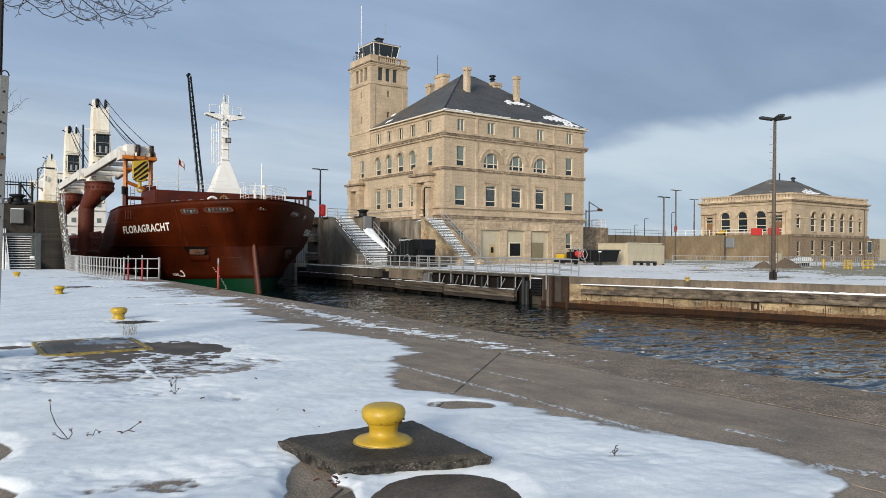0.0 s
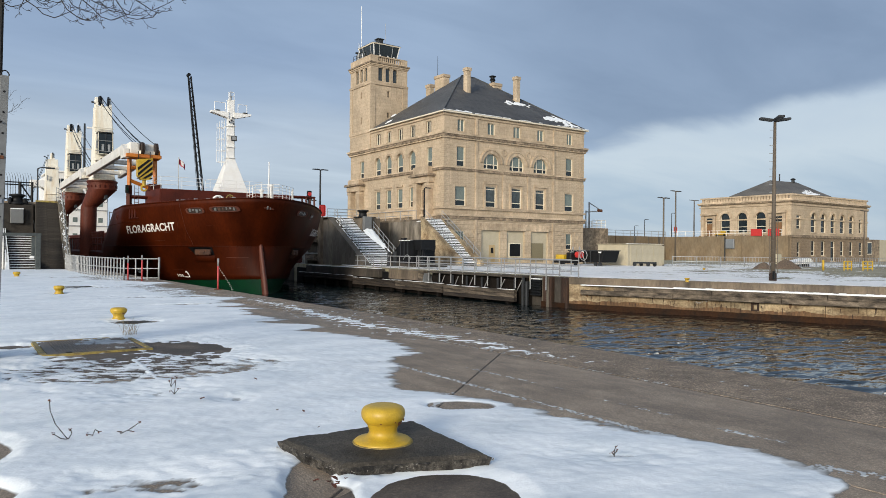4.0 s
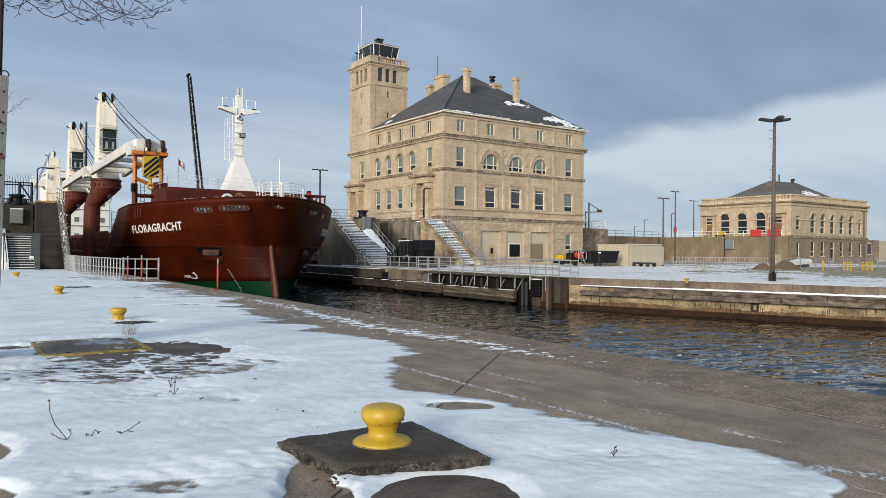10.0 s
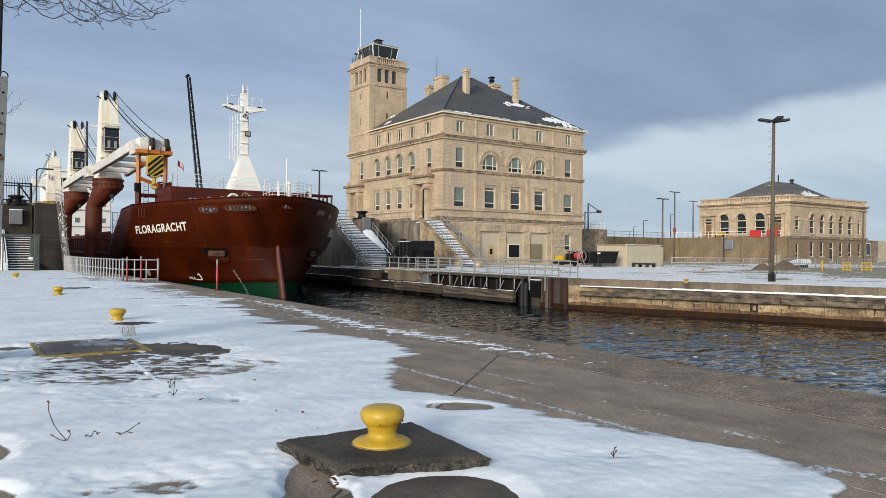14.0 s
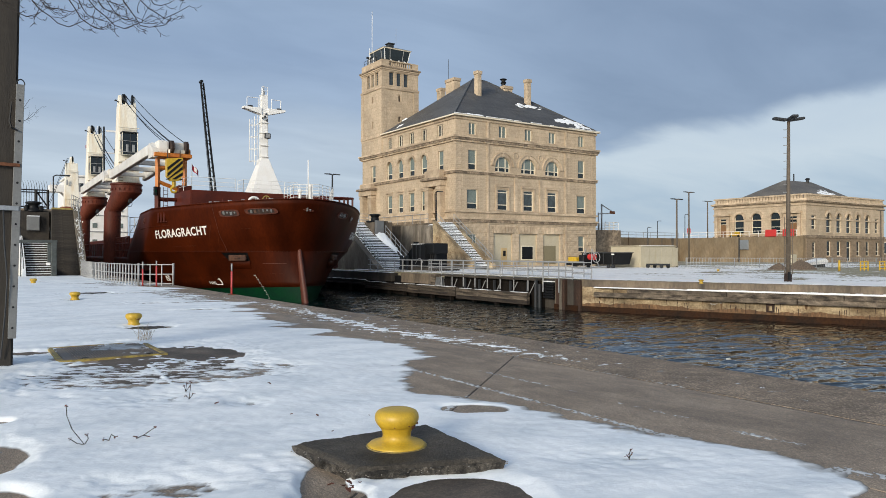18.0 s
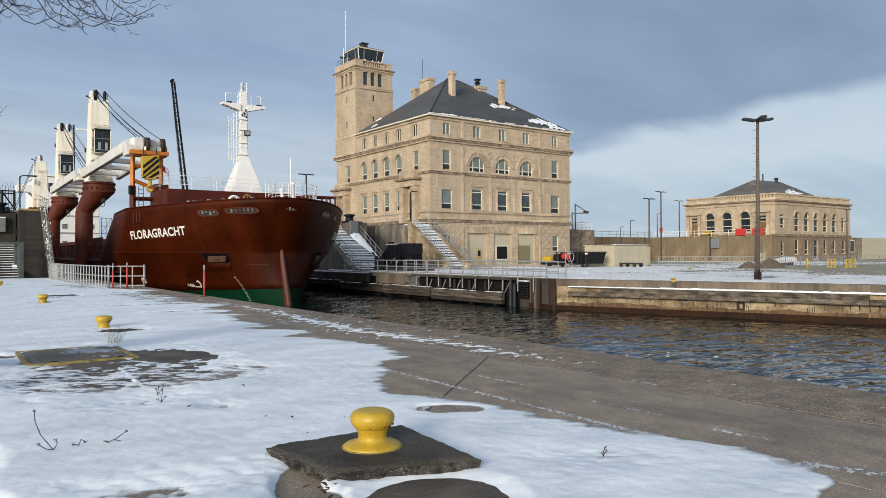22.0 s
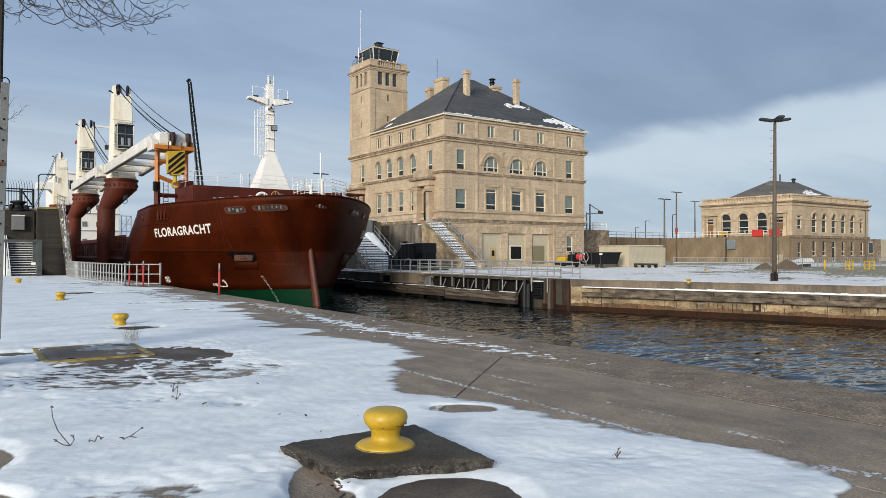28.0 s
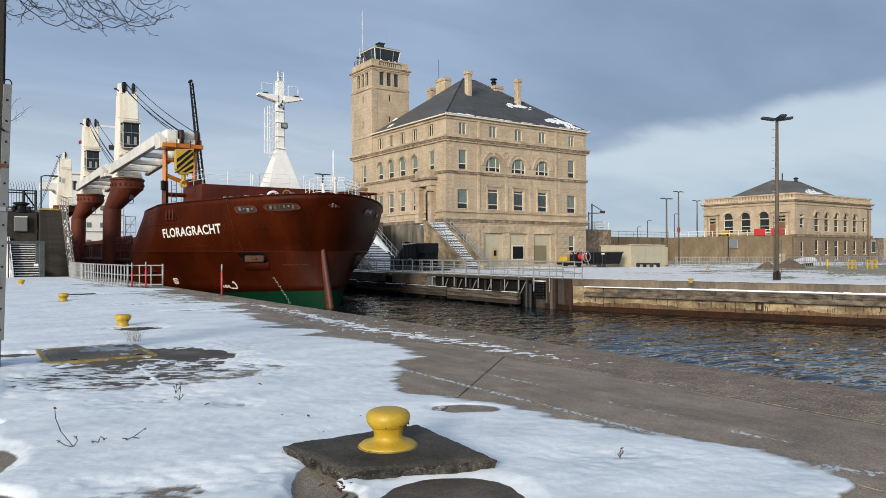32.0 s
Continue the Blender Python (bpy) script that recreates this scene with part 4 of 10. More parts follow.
def near_tree():
    t = thing("bare_tree", (-1.9, 9.5, 0), "leafless tree whose thin hooked twigs reach over the quay", "tree")
    bm = B()
    tube(bm, (-1.9, 9.5, -0.05), (-1.85, 9.5, 2.6), 0.2, 0.16, 12)
    tube(bm, (-1.85, 9.5, 2.55), (-0.9, 10.0, 4.75), 0.165, 0.08, 10)
    tube(bm, (-0.9, 10.0, 4.73), (0.7, 10.0, 5.28), 0.08, 0.04, 8)
    tube(bm, (0.7, 10.0, 5.27), (1.9, 10.0, 5.52), 0.04, 0.018, 8)
    part("trunk", bm, TWIG, t)
    rnd = random.Random(8)
    for a, b in (((0.15, 10.0, 4.98), (0.84, 10.0, 4.60)), ((0.60, 10.0, 5.18), (1.18, 9.9, 4.55)), ((0.75, 10.0, 5.2), (0.98, 10.1, 4.60)), ((0.85, 10.0, 5.22), (1.68, 9.9, 4.50)),
                 ((1.15, 10.0, 5.3), (1.52, 10.1, 4.54)), ((1.35, 10.0, 5.36), (2.13, 10.1, 4.54)), ((1.50, 10.0, 5.40), (1.71, 9.9, 4.74)), ((1.62, 10.0, 5.4), (2.52, 10.0, 4.86)),
                 ((1.75, 10.0, 5.42), (2.34, 9.9, 4.98)), ((1.05, 10.0, 5.28), (2.02, 10.0, 4.60)),
                 ((1.30, 10.0, 5.34), (1.86, 10.1, 4.62)), ((0.20, 10.0, 5.0), (0.55, 10.0, 4.62)), ((1.45, 10.0, 5.38), (2.28, 9.9, 4.58)), ((0.45, 10.0, 5.1), (1.36, 10.0, 4.52))):
        bm = B()
        twig(bm, a, b, 0.0085, 0.0035, rnd)
        part("twig", bm, TWIG, t)
    # a farther tree whose tips show beside the pole
    t = thing("bare_tree", (0.5, 66, 0), "tall leafless tree behind the utility pole", "tree")
    bm = B()
    tube(bm, (0.5, 64.9, -0.05), (0.4, 64.4, 9.0), 0.28, 0.16, 10)
    tube(bm, (0.4, 64.4, 8.95), (2.4, 64.0, 12.3), 0.14, 0.05, 8)
    part("trunk", bm, TWIG, t)
    for a, b in (((2.3, 64, 12.2), (5.0, 64.0, 12.60)), ((2.4, 64, 12.3), (4.1, 64, 13.2)), ((2.2, 64, 12.1), (4.4, 64.0, 12.2))):
        bm = B()
        twig(bm, a, b, 0.022, 0.012, rnd)
        part("twig", bm, TWIG, t)


near_tree()


def dry_weed(at, stems, label):
    t = thing("dry_weed", at, label, "weed", "dead weeds in the joints")
    for pts in stems:
        bm = B()
        for a, b in zip(pts, pts[1:]):
            tube(bm, Vector(at) + Vector(a), Vector(at) + Vector(b), 0.0045, 0.003, 5)
        stem = part("stem", bm, TWIG, t)
        e = Vector(at) + Vector(pts[-1])
        for k in range(4):
            o = Vector((random.uniform(-0.014, 0.014), random.uniform(-0.014, 0.014), random.uniform(-0.02, 0.008)))
            bm = B()
            bmesh.ops.create_icosphere(bm, subdivisions=1, radius=1, matrix=Matrix.Translation(e + o) @ Matrix.Rotation(random.uniform(0, 3), 4, "X") @ Matrix.Diagonal((0.010, 0.005, 0.003, 1)))
            part("leaf", bm, DRYLEAF, stem)
    return t


dry_weed((0.90, 7.12, 0.04), [[(0, 0, 0), (-0.04, 0.0, 0.06), (-0.10, 0.01, 0.15), (-0.14, 0.02, 0.27), (-0.145, 0.03, 0.36)], [(0, 0, 0), (-0.06, 0, 0.02), (-0.12, 0, 0.07)], [(0, 0, 0), (0.03, 0, 0.05), (0.02, 0, 0.09)]], "dead brown weed stalk standing in the snow")
dry_weed((1.10, 7.12, 0.05), [[(0, 0, 0), (0.02, 0, 0.05), (0.06, 0, 0.02)], [(0, 0, 0), (-0.05, 0, 0.02)]], "curled brown weed with a red-brown leaf on the snow")
dry_weed((1.32, 7.05, 0.05), [[(0, 0, 0), (0.08, 0, 0.03), (0.16, 0.0, 0.08)], [(0.06, 0, 0.02), (0.1, 0, 0.01)]], "thin dead twig lying on the snow")
dry_weed((2.22, 8.72, 0.03), [[(0, 0, 0), (0.01, 0, 0.1), (0.02, 0, 0.2)], [(0, 0, 0), (-0.04, 0, 0.05)], [(0, 0, 0), (0.05, 0, 0.06)]], "dark dead weed in a pavement joint")
dry_weed((2.30, 9.2, 0.03), [[(0, 0, 0), (-0.02, 0, 0.08)], [(0, 0, 0), (0.05, 0, 0.07)], [(0, 0, 0), (0.01, 0, 0.11)]], "dark dead weed in a pavement joint")
dry_weed((4.58, 4.06, 0.05), [[(0, 0, 0), (0.0, 0, 0.05), (0.02, 0, 0.09)], [(0, 0, 0.01), (-0.03, 0, 0.05)], [(0, 0, 0.02), (0.03, 0, 0.05)]], "small dead weed in the snow")


def grass_tuft():
    t = thing("grass_tuft", (2.95, 14.95, 0.02), "tuft of dry straw-coloured grass beside the hatch", "grass")
    for k in range(34):
        bm = B()
        a, l = random.uniform(0, 6.28), random.uniform(0.16, 0.40)
        s = random.uniform(0.2, 0.9)
        p = Vector((2.95 + random.uniform(-0.12, 0.12), 14.95 + random.uniform(-0.1, 0.1), 0.0))
        for i in range(3):
            q = p + Vector((math.cos(a) * s * (0.4 + 0.5 * i), math.sin(a) * s * (0.4 + 0.5 * i), 1)).normalized() * l / 3
            tube(bm, p, q, 0.003, 0.002, 4)
            p = q
        part("blade", bm, DRYGRASS, t)


grass_tuft()


def fallen_leaves():
    for x, y, s in ((2.28, 4.70, 0.035), (2.22, 4.78, 0.03), (2.33, 4.66, 0.028), (2.27, 4.60, 0.03), (2.42, 4.70, 0.024), (3.28, 8.93, 0.026), (3.05, 6.9, 0.022), (2.85, 7.1, 0.018), (2.36, 8.08, 0.035), (2.35, 4.75, 0.03), (2.31, 4.62, 0.03), (3.5, 6.6, 0.014), (1.3, 7.0, 0.03), (2.9, 6.2, 0.012)):
        bm = B()
        m = Matrix.Translation((x, y, 0.075)) @ Matrix.Rotation(random.uniform(0, 6), 4, "Z") @ Matrix.Rotation(0.4, 4, "X")
        pts = [(0, -1), (0.5, -0.5), (0.62, 0.1), (0.3, 0.7), (0, 1.1), (-0.3, 0.6), (-0.6, 0.0), (-0.45, -0.6)]
        lo = [bm.verts.new(m @ Vector((a * s, b * s, s * 0.5 * abs(a)))) for a, b in pts]
        hi = [bm.verts.new(m @ Vector((a * s, b * s, s * 0.5 * abs(a) + 0.003))) for a, b in pts]
        bm.faces.new(lo[::-1])
        bm.faces.new(hi)
        for i in range(8):
            bm.faces.new((lo[i], lo[(i + 1) % 8], hi[(i + 1) % 8], hi[i]))
        solid("fallen_leaf", bm, DRYLEAF, "curled reddish-brown dead leaf on the snow", "leaf", "fallen leaves")


fallen_leaves()


# ---- camera's side, by the lock gate: barrier, stakes, stairs and wall to the upper level ----
def quay_barrier():
    t = thing("quay_barrier", (7.3, 60.2, 0), "grey tubular steel barrier with crossed bars along the quay", "railing", "railings")
    pts = [(7.35, 60.2), (7.25, 53), (7.25, 48), (7.75, 40.9), (9.35, 40.1)]
    h = 1.17
    for (x0, y0), (x1, y1) in zip(pts, pts[1:]):
        n = max(2, round(math.hypot(x1 - x0, y1 - y0) / 0.62))
        for i in range(n + 1):
            x, y = x0 + (x1 - x0) * i / n, y0 + (y1 - y0) * i / n
            rod("post", (x, y, 0), (x, y, h), 0.035, RAILGREY, t)
        for z in (0.12, 0.62, 1.14):
            rod("rail", (x0, y0, z), (x1, y1, z), 0.03, RAILGREY, t)
    for x, y in ((7.75, 40.9), (9.35, 40.1)):
        rod("end_post", (x, y, 0), (x, y, 1.22), 0.055, RAILGREY, t, 8)


quay_barrier()


def red_stake(x, y, h, sleeve):
    t = thing("marker_post", (x, y, 0), "faded red marker post with a pale top", "post", "marker posts")
    rod("shaft", (x, y, 0), (x, y, h * sleeve), 0.042, PINKRED, t, 10)
    rod("top", (x, y, h * sleeve), (x, y, h), 0.034, RAILGREY, t, 10, "pale grey top")
    bm = B()
    box(bm, x - 0.13, x + 0.13, y - 0.13, y + 0.13, 0.0, 0.03, 0.005)
    part("foot", bm, RUST, t)


red_stake(7.9, 40.6, 1.3, 0.7)
red_stake(8.3, 39.2, 1.35, 0.8)
red_stake(9.35, 29.95, 1.32, 0.75)


def near_steps():
    """Stairs to the upper level, with the walls beside them."""
    t = thing("stairs", (4.75, 61, 0), "snow-dusted concrete stairs up to the upper lock level", "stairs")
    n, rise, run = 15, 0.18, 0.30
    for i in range(n):
        y = 61.0 + i * run
        block("step", (3.75, y, 0.0), (5.55, y + run + 0.02, (i + 1) * rise), COURSED, t, bevel=0.01)
        block("snow", (3.80 + 0.05 * (i % 3), y + 0.015, (i + 1) * rise - 0.02), (5.5, y + run * 0.7, (i + 1) * rise + 0.045), SNOWCAP, t, "snow on the tread")
    bm = B()
    prism(bm, [(60.6, 0), (61.2, 0.35), (65.5, 3.0), (65.5, 0)], "x", 5.55, 5.75)
    part("stringer", bm, WALLDARK, t)
    bm = B()
    prism(bm, [(60.6, 0.0), (60.8, 0.55), (65.5, 3.3), (65.5, 0)], "x", 3.5, 3.75)
    part("stringer", bm, SNOWCAP, t, "snow-covered stringer")
    for x in (3.6, 5.66):
        rod("handrail", (x, 60.9, 1.1), (x, 65.4, 3.9), 0.028, DARKGREY, t)
        for k in range(4):
            y = 60.9 + k * 1.5
            rod("baluster", (x, y, 0.1 + k * 0.9), (x, y, 1.1 + k * 0.93), 0.025, DARKGREY, t)
    # upper level behind
    bm = B()
    prism(bm, [(-60, 65.5), (5.75, 65.5), (5.75, 62.06), (6.95, 62.06), (7.2, 63.0), (7.2, 400), (-60, 400)], "z", -0.5, UPPER - 0.15)
    tagged(solid("wall_lock_near", bm, WALLDARK), "stained concrete retaining wall of the upper lock level", "wall", kind="structure")
    bm = B()
    prism(bm, [(-60, 65.6), (7.2, 65.6), (7.2, 400), (-60, 400)], "z", UPPER - 0.15, UPPER)
    tagged(solid("ground_upper_near", bm, CONCRETE), "concrete surface of the upper lock level", "ground", kind="structure")
    # coursed face beside the stairs
    w = thing("wall_coursed", (6.5, 61.9, 0), "dark coursed masonry wall beside the stairs", "wall", kind="structure")
    z, row = 0.0, 0
    while z < 5.1:
        h = 0.20
        x = 5.50 - (1.3 if row % 2 else 0)
        end = 7.46 - 0.56 * (z / 5.1)
        while x < end:
            a, b = max(x, 5.50), min(x + 3.0, end)
            if b - a > 0.05:
                block("stone", (a + 0.002, 61.72 + 0.004 * ((row * 7 + int(x * 9)) % 3), z + 0.002), (b - 0.002, 62.05, z + h - 0.002), COURSED, w, bevel=0.004)
            x += 3.0
        z, row = z + h, row + 1
    bm = B()
    prism(bm, [(5.5, UPPER - 0.20), (6.95, UPPER - 0.20), (6.95, UPPER - 0.07), (5.5, UPPER - 0.07)], "y", 61.65, 62.2)
    part("cap", bm, OLDYELLOW, w, "worn yellow edge line")
    # sloping buttress with snow on its top
    bm = B()
    prism(bm, [(7.47, -0.05), (7.98, -0.05), (7.35, UPPER), (6.91, UPPER)], "y", 61.45, 62.4)
    tagged(solid("wall_buttress", bm, TERRACE), "sloping concrete buttress, snow on its top", "wall", kind="structure")
    bm = B()
    rnd = random.Random(40)
    for i in range(210):
        f = rnd.random()
        r = rnd.uniform(0.012, 0.05)
        m = Matrix.Translation((7.70 - 0.56 * f + rnd.gauss(0.02, 0.12), 61.445, UPPER * f)) @ Matrix.Rotation(-0.11, 4, "Y") @ Matrix.Diagonal((r * 0.7, 0.03, r * 1.7, 1))
        bmesh.ops.create_icosphere(bm, subdivisions=1, radius=1, matrix=m)
    solid("snow_strip", bm, SNOWCAP, "clumps of snow on the sloping buttress", "snow", kind="stuff")
    railing("handrail", [(7.72, 61.42, -0.02), (7.18, 61.42, UPPER)], 0.55, RAILGREY, "grey handrail down the sloping buttress", step=1.8, r=0.022)
    railing("railing", [(6.9, 62.3, UPPER - 0.1), (8.0, 66.5, UPPER - 0.1)], 1.1, RAILGREY, "pale railing at the head of the buttress", (0.35, 0.7, 1.0), 0.9, 0.025)
    # wall behind the stairs with its cabinet and winch
    bm = B()
    box(bm, 3.4, 5.65, 65.2, 66.0, 2.7, 5.05, 0.03)
    tagged(solid("wall_landing", bm, COURSED), "weathered concrete wall above the landing", "wall", kind="structure")
    bm = B()
    box(bm, 4.05, 4.95, 64.85, 65.2, 3.55, 4.65, 0.02)
    c = solid("control_cabinet", bm, CABGREY, "grey steel control cabinet on the landing wall", "cabinet")
    bm = B()
    box(bm, 4.1, 4.9, 64.83, 64.86, 3.6, 4.6, 0.004)
    part("door", bm, CABGREY, c)
    bm = B()
    box(bm, 4.06, 4.95, 64.86, 65.2, 4.652, 4.72, 0.02)
    solid("snow_cap", bm, SNOWCAP, "snow on the control cabinet", "snow", kind="stuff")
    t = thing("capstan_winch", (4.55, 65.6, 5.05), "black capstan winch on the landing wall", "winch")
    bm = B()
    lathe(bm, [(0.55, 0), (0.55, 0.12), (0.42, 0.2), (0.36, 0.45), (0.42, 0.6), (0.58, 0.66), (0.58, 0.78), (0.3, 0.84)], (4.55, 65.6, 5.05), 20)
    part("drum", bm, BLACK, t, smooth=True)
    bm = B()
    box(bm, 3.95, 5.25, 65.3, 65.9, 5.05, 5.3, 0.06)
    box(bm, 3.9, 4.2, 65.25, 65.95, 5.05, 5.6, 0.1)
    box(bm, 4.9, 5.25, 65.25, 65.95, 5.05, 5.55, 0.1)
    part("base", bm, BLACK, t)
    # pointed palisade on the upper level
    t = thing("palisade_fence", (2.6, 68, UPPER), "tall black steel fence with outward-bent pointed pales", "fence")
    x = 0.6
    while x < 5.9:
        bm = B()
        tube(bm, (x, 68, UPPER), (x, 68, UPPER + 1.9), 0.020, n=5)
        tube(bm, (x, 68, UPPER + 1.88), (x - 0.06, 67.85, UPPER + 2.25), 0.020, 0.014, n=5)
        tube(bm, (x - 0.06, 67.85, UPPER + 2.23), (x - 0.16, 67.6, UPPER + 2.45), 0.014, 0.006, n=5)
        part("pale", bm, DARKGREY, t)
        x += 0.19
    for z in (0.3, 1.5, 1.7):
        rod("rail", (0.6, 68, UPPER + z), (5.85, 68, UPPER + z), 0.05, BLACK, t)
    for x in (3.4, 4.9, 5.75):
        rod("post", (x, 67.9, UPPER), (x, 67.9, UPPER + 1.75), 0.11, BLACK, t)
    rod("brace", (4.9, 67.9, UPPER + 1.6), (5.75, 67.9, UPPER + 0.3), 0.06, BLACK, t)
    # steel gate frame before the stairs
    t = thing("flood_gate_frame", (4.7, 60.4, 0), "grey-green steel swing gate before the stairs", "gate")
    bm = B()
    box(bm, 5.35, 5.72, 60.3, 60.55, 0, 2.6, 0.03)
    part("post", bm, GATEGREY, t)
    bm = B()
    box(bm, 3.1, 5.75, 60.3, 60.5, 2.50, 2.72, 0.03)
    part("beam", bm, GATEGREY, t)
    bm = B()
    box(bm, 5.1, 5.36, 60.35, 60.5, 0.9, 2.45, 0.02)
    part("bracket", bm, GATEGREY, t)
    bm = B()
    box(bm, 5.0, 5.3, 60.26, 60.36, 0.85, 1.05, 0.02)
    part("latch", bm, WHITEPAINT, t)
    for x in (3.15, 3.4):
        rod("guard_bar", (x, 60.4, 0), (x, 60.4, 2.5), 0.045, DARKGREY, t)


near_steps()


def cobra_lamp(name, x, y, z0, h, arm, material, label, r=0.07, double=False):
    t = thing(name, (x, y, z0), label, "street lamp", "street lamps")
    rod("pole", (x, y, z0), (x, y, z0 + h), r, material, t, 10, r1=r * 0.7)
    for s in ((-1, 1) if double else (1,)):
        bm = B()
        pts = [(0, 0), (0.08, 0.12), (0.3, 0.2), (1, 0.22)]
        for (a, b), (c, d) in zip(pts, pts[1:]):
            tube(bm, (x + s * arm * a, y, z0 + h - 0.12 + b), (x + s * arm * c, y, z0 + h - 0.12 + d), r * 0.6, n=8)
        part("arm", bm, material, t)
        bm = B()
        box(bm, -0.32, 0.32, -0.13, 0.13, -0.05, 0.06, 0.04, 2, Matrix.Translation((x + s * (arm + 0.25), y, z0 + h + 0.08)))
        part("head", bm, DARKGREY, t)
    return t


cobra_lamp("street_lamp", 5.75, 63.5, 2.6, 5.2, 0.6, DARKGREY, "dark steel lamp post with a short curved arm")


# ---- the ship, drawn about its own stem at the waterline: x to starboard, y aft, z up ----
HULL_LEVELS = [(-1.6, 0.2, 24, 0.78), (0.0, 0.10, 21, 0.74), (0.7, 0.30, 19, 0.72), (2.0, 0.60, 16, 0.66), (3.2, 0.85, 13, 0.60),
               (4.0, 0.95, 11.0, 0.565), (5.3, 0.25, 10.4, 0.56), (6.4, -0.35, 10.4, 0.555), (8.0, -1.1, 10.5, 0.545)]


def hull_half(y, k):
    """Half-breadth of the hull at a distance aft and a level; faired above the knuckle."""
    if k > 4:
        i = next((j for j in range(5, len(HULL_LEVELS) - 1) if k <= HULL_LEVELS[j + 1][0] + 1e-9), len(HULL_LEVELS) - 2)
        p = [HULL_LEVELS[max(5, min(len(HULL_LEVELS) - 1, j))] for j in (i - 1, i, i + 1, i + 2)]
        f = (k - p[1][0]) / (p[2][0] - p[1][0])
        stem, length, power = (0.5 * (2 * b + (c - a) * f + (2 * a - 5 * b + 4 * c - d) * f * f + (3 * b - a - 3 * c + d) * f ** 3) for a, b, c, d in zip(*[q[1:] for q in p]))
        return 9.45 * min(1.0, max(1e-6, (y - stem) / length)) ** power, stem
    for (z0, *a), (z1, *b) in zip(HULL_LEVELS, HULL_LEVELS[1:]):
        if k <= z1 + 1e-9:
            break
    f = (k - z0) / (z1 - z0)
    stem, length, power = (p + (q - p) * f for p, q in zip(a, b))
    return 9.45 * min(1.0, max(1e-6, (y - stem) / length)) ** power, stem


def hull_z(y, k):
    top = max(7.25, 8.0 - 0.05 * (y + 1.1))
    if abs(k - 1.25) < 1e-6:
        return 1.25 - 0.037 * max(0.0, min(y, 10.0))
    return k if k <= 4 else 4 + (k - 4) * (top - 4) / 4.0


def hull_at(y, k, side, off=0.0):
    p = Vector((side * hull_half(y, k)[0], y, hull_z(y, k)))
    if off:
        a = Vector((side * hull_half(y + 0.15, k)[0], y + 0.15, p.z))
        b = Vector((side * hull_half(y, k + 0.1)[0], y, hull_z(y, k + 0.1)))
        n = (a - p).cross(b - p).normalized()
        if n.x * side < 0:
            n.negate()
        p = p + n * off
    return p


def ship_end(k):
    return 14.1 + max(0.0, min(6.0, (7.8 - k) * 1.45))


def loft(levels, y_to=None):
    bm = B()
    q = [(i / 30) ** 1.9 for i in range(31)]
    for side in (-1, 1):
        rows = []
        for k in levels:
            stem = hull_half(5, k)[1]
            ys = [stem + (ship_end(k) - stem) * a for a in q]
            if k <= 3.5:
                ys += [22, 26, 34, 60, 90, 102, 108, 112]
            row = []
            for y in ys:
                p = hull_at(y, k, side)
                if y > 102:
                    p.x *= 1 - ((y - 102) / 22) ** 2
                row.append(bm.verts.new(p))
            rows.append(row)
        for a, b in zip(rows, rows[1:]):
            for i in range(min(len(a), len(b)) - 1):
                f = (a[i], a[i + 1], b[i + 1], b[i])
                bm.faces.new(f if side < 0 else f[::-1])
    bmesh.ops.remove_doubles(bm, verts=bm.verts, dist=0.02)
    for e in bm.edges:
        if all(abs(v.co.z - 4.0) < 1e-3 for v in e.verts):
            e.smooth = False
    return bm


def wrap_text(words, size, place):
    """Letters in the built-in font, laid onto a surface by place(u, v)."""
    cu = bpy.data.curves.new("letters", "FONT")
    cu.body, cu.size, cu.space_character = words, size, 1.08
    cu.offset = 0.026 * size
    tmp = bpy.data.objects.new("letters", cu)
    scene.collection.objects.link(tmp)
    bpy.context.view_layer.update()
    me = bpy.data.meshes.new_from_object(tmp.evaluated_get(bpy.context.evaluated_depsgraph_get()))
    bpy.data.objects.remove(tmp)
    bm = B()
    bm.from_mesh(me)
    bpy.data.meshes.remove(me)
    bmesh.ops.subdivide_edges(bm, edges=[e for e in bm.edges if e.calc_length() > 0.25], cuts=2)
    w = max(v.co.x for v in bm.verts)
    for v in bm.verts:
        v.co = place(v.co.x / w, v.co.y)
    return bm, w


def ring_plate(bm, y, k, side, w, h, off, depth, n=28, hole=0.0, lean=0.0):
    """An oval plate or rim on the hull."""
    def pt(a, s, o):
        c, d = math.cos(a), math.sin(a)
        e = 0.55 if w > h * 1.3 else 1.0
        u, v = math.copysign(abs(c) ** e, c) * w / 2 * s, math.copysign(abs(d) ** e, d) * h / 2 * s
        x0 = hull_at(y, k, side)
        t = (hull_at(y + 0.2, k, side) - x0).normalized()
        up = ((hull_at(y, k + 0.2, side) - x0).normalized() - t * lean).normalized()
        return hull_at(y, k, side, o) + t * u + up * v
    rings = []
    for s, o in (((1.0, off), (1.0, off + depth), (hole, off + depth), (hole, off)) if hole else ((1.0, off), (1.0, off + depth))):
        rings.append([bm.verts.new(pt(2 * math.pi * i / n, s, o)) for i in range(n)])
    if hole:
        rings.append(rings[0])
    for a, b in zip(rings, rings[1:]):
        for i in range(n):
            bm.faces.new((a[i], a[(i + 1) % n], b[(i + 1) % n], b[i]))
    if not hole:
        bm.faces.new(rings[0])
        bm.faces.new(rings[-1][::-1])
    return bm


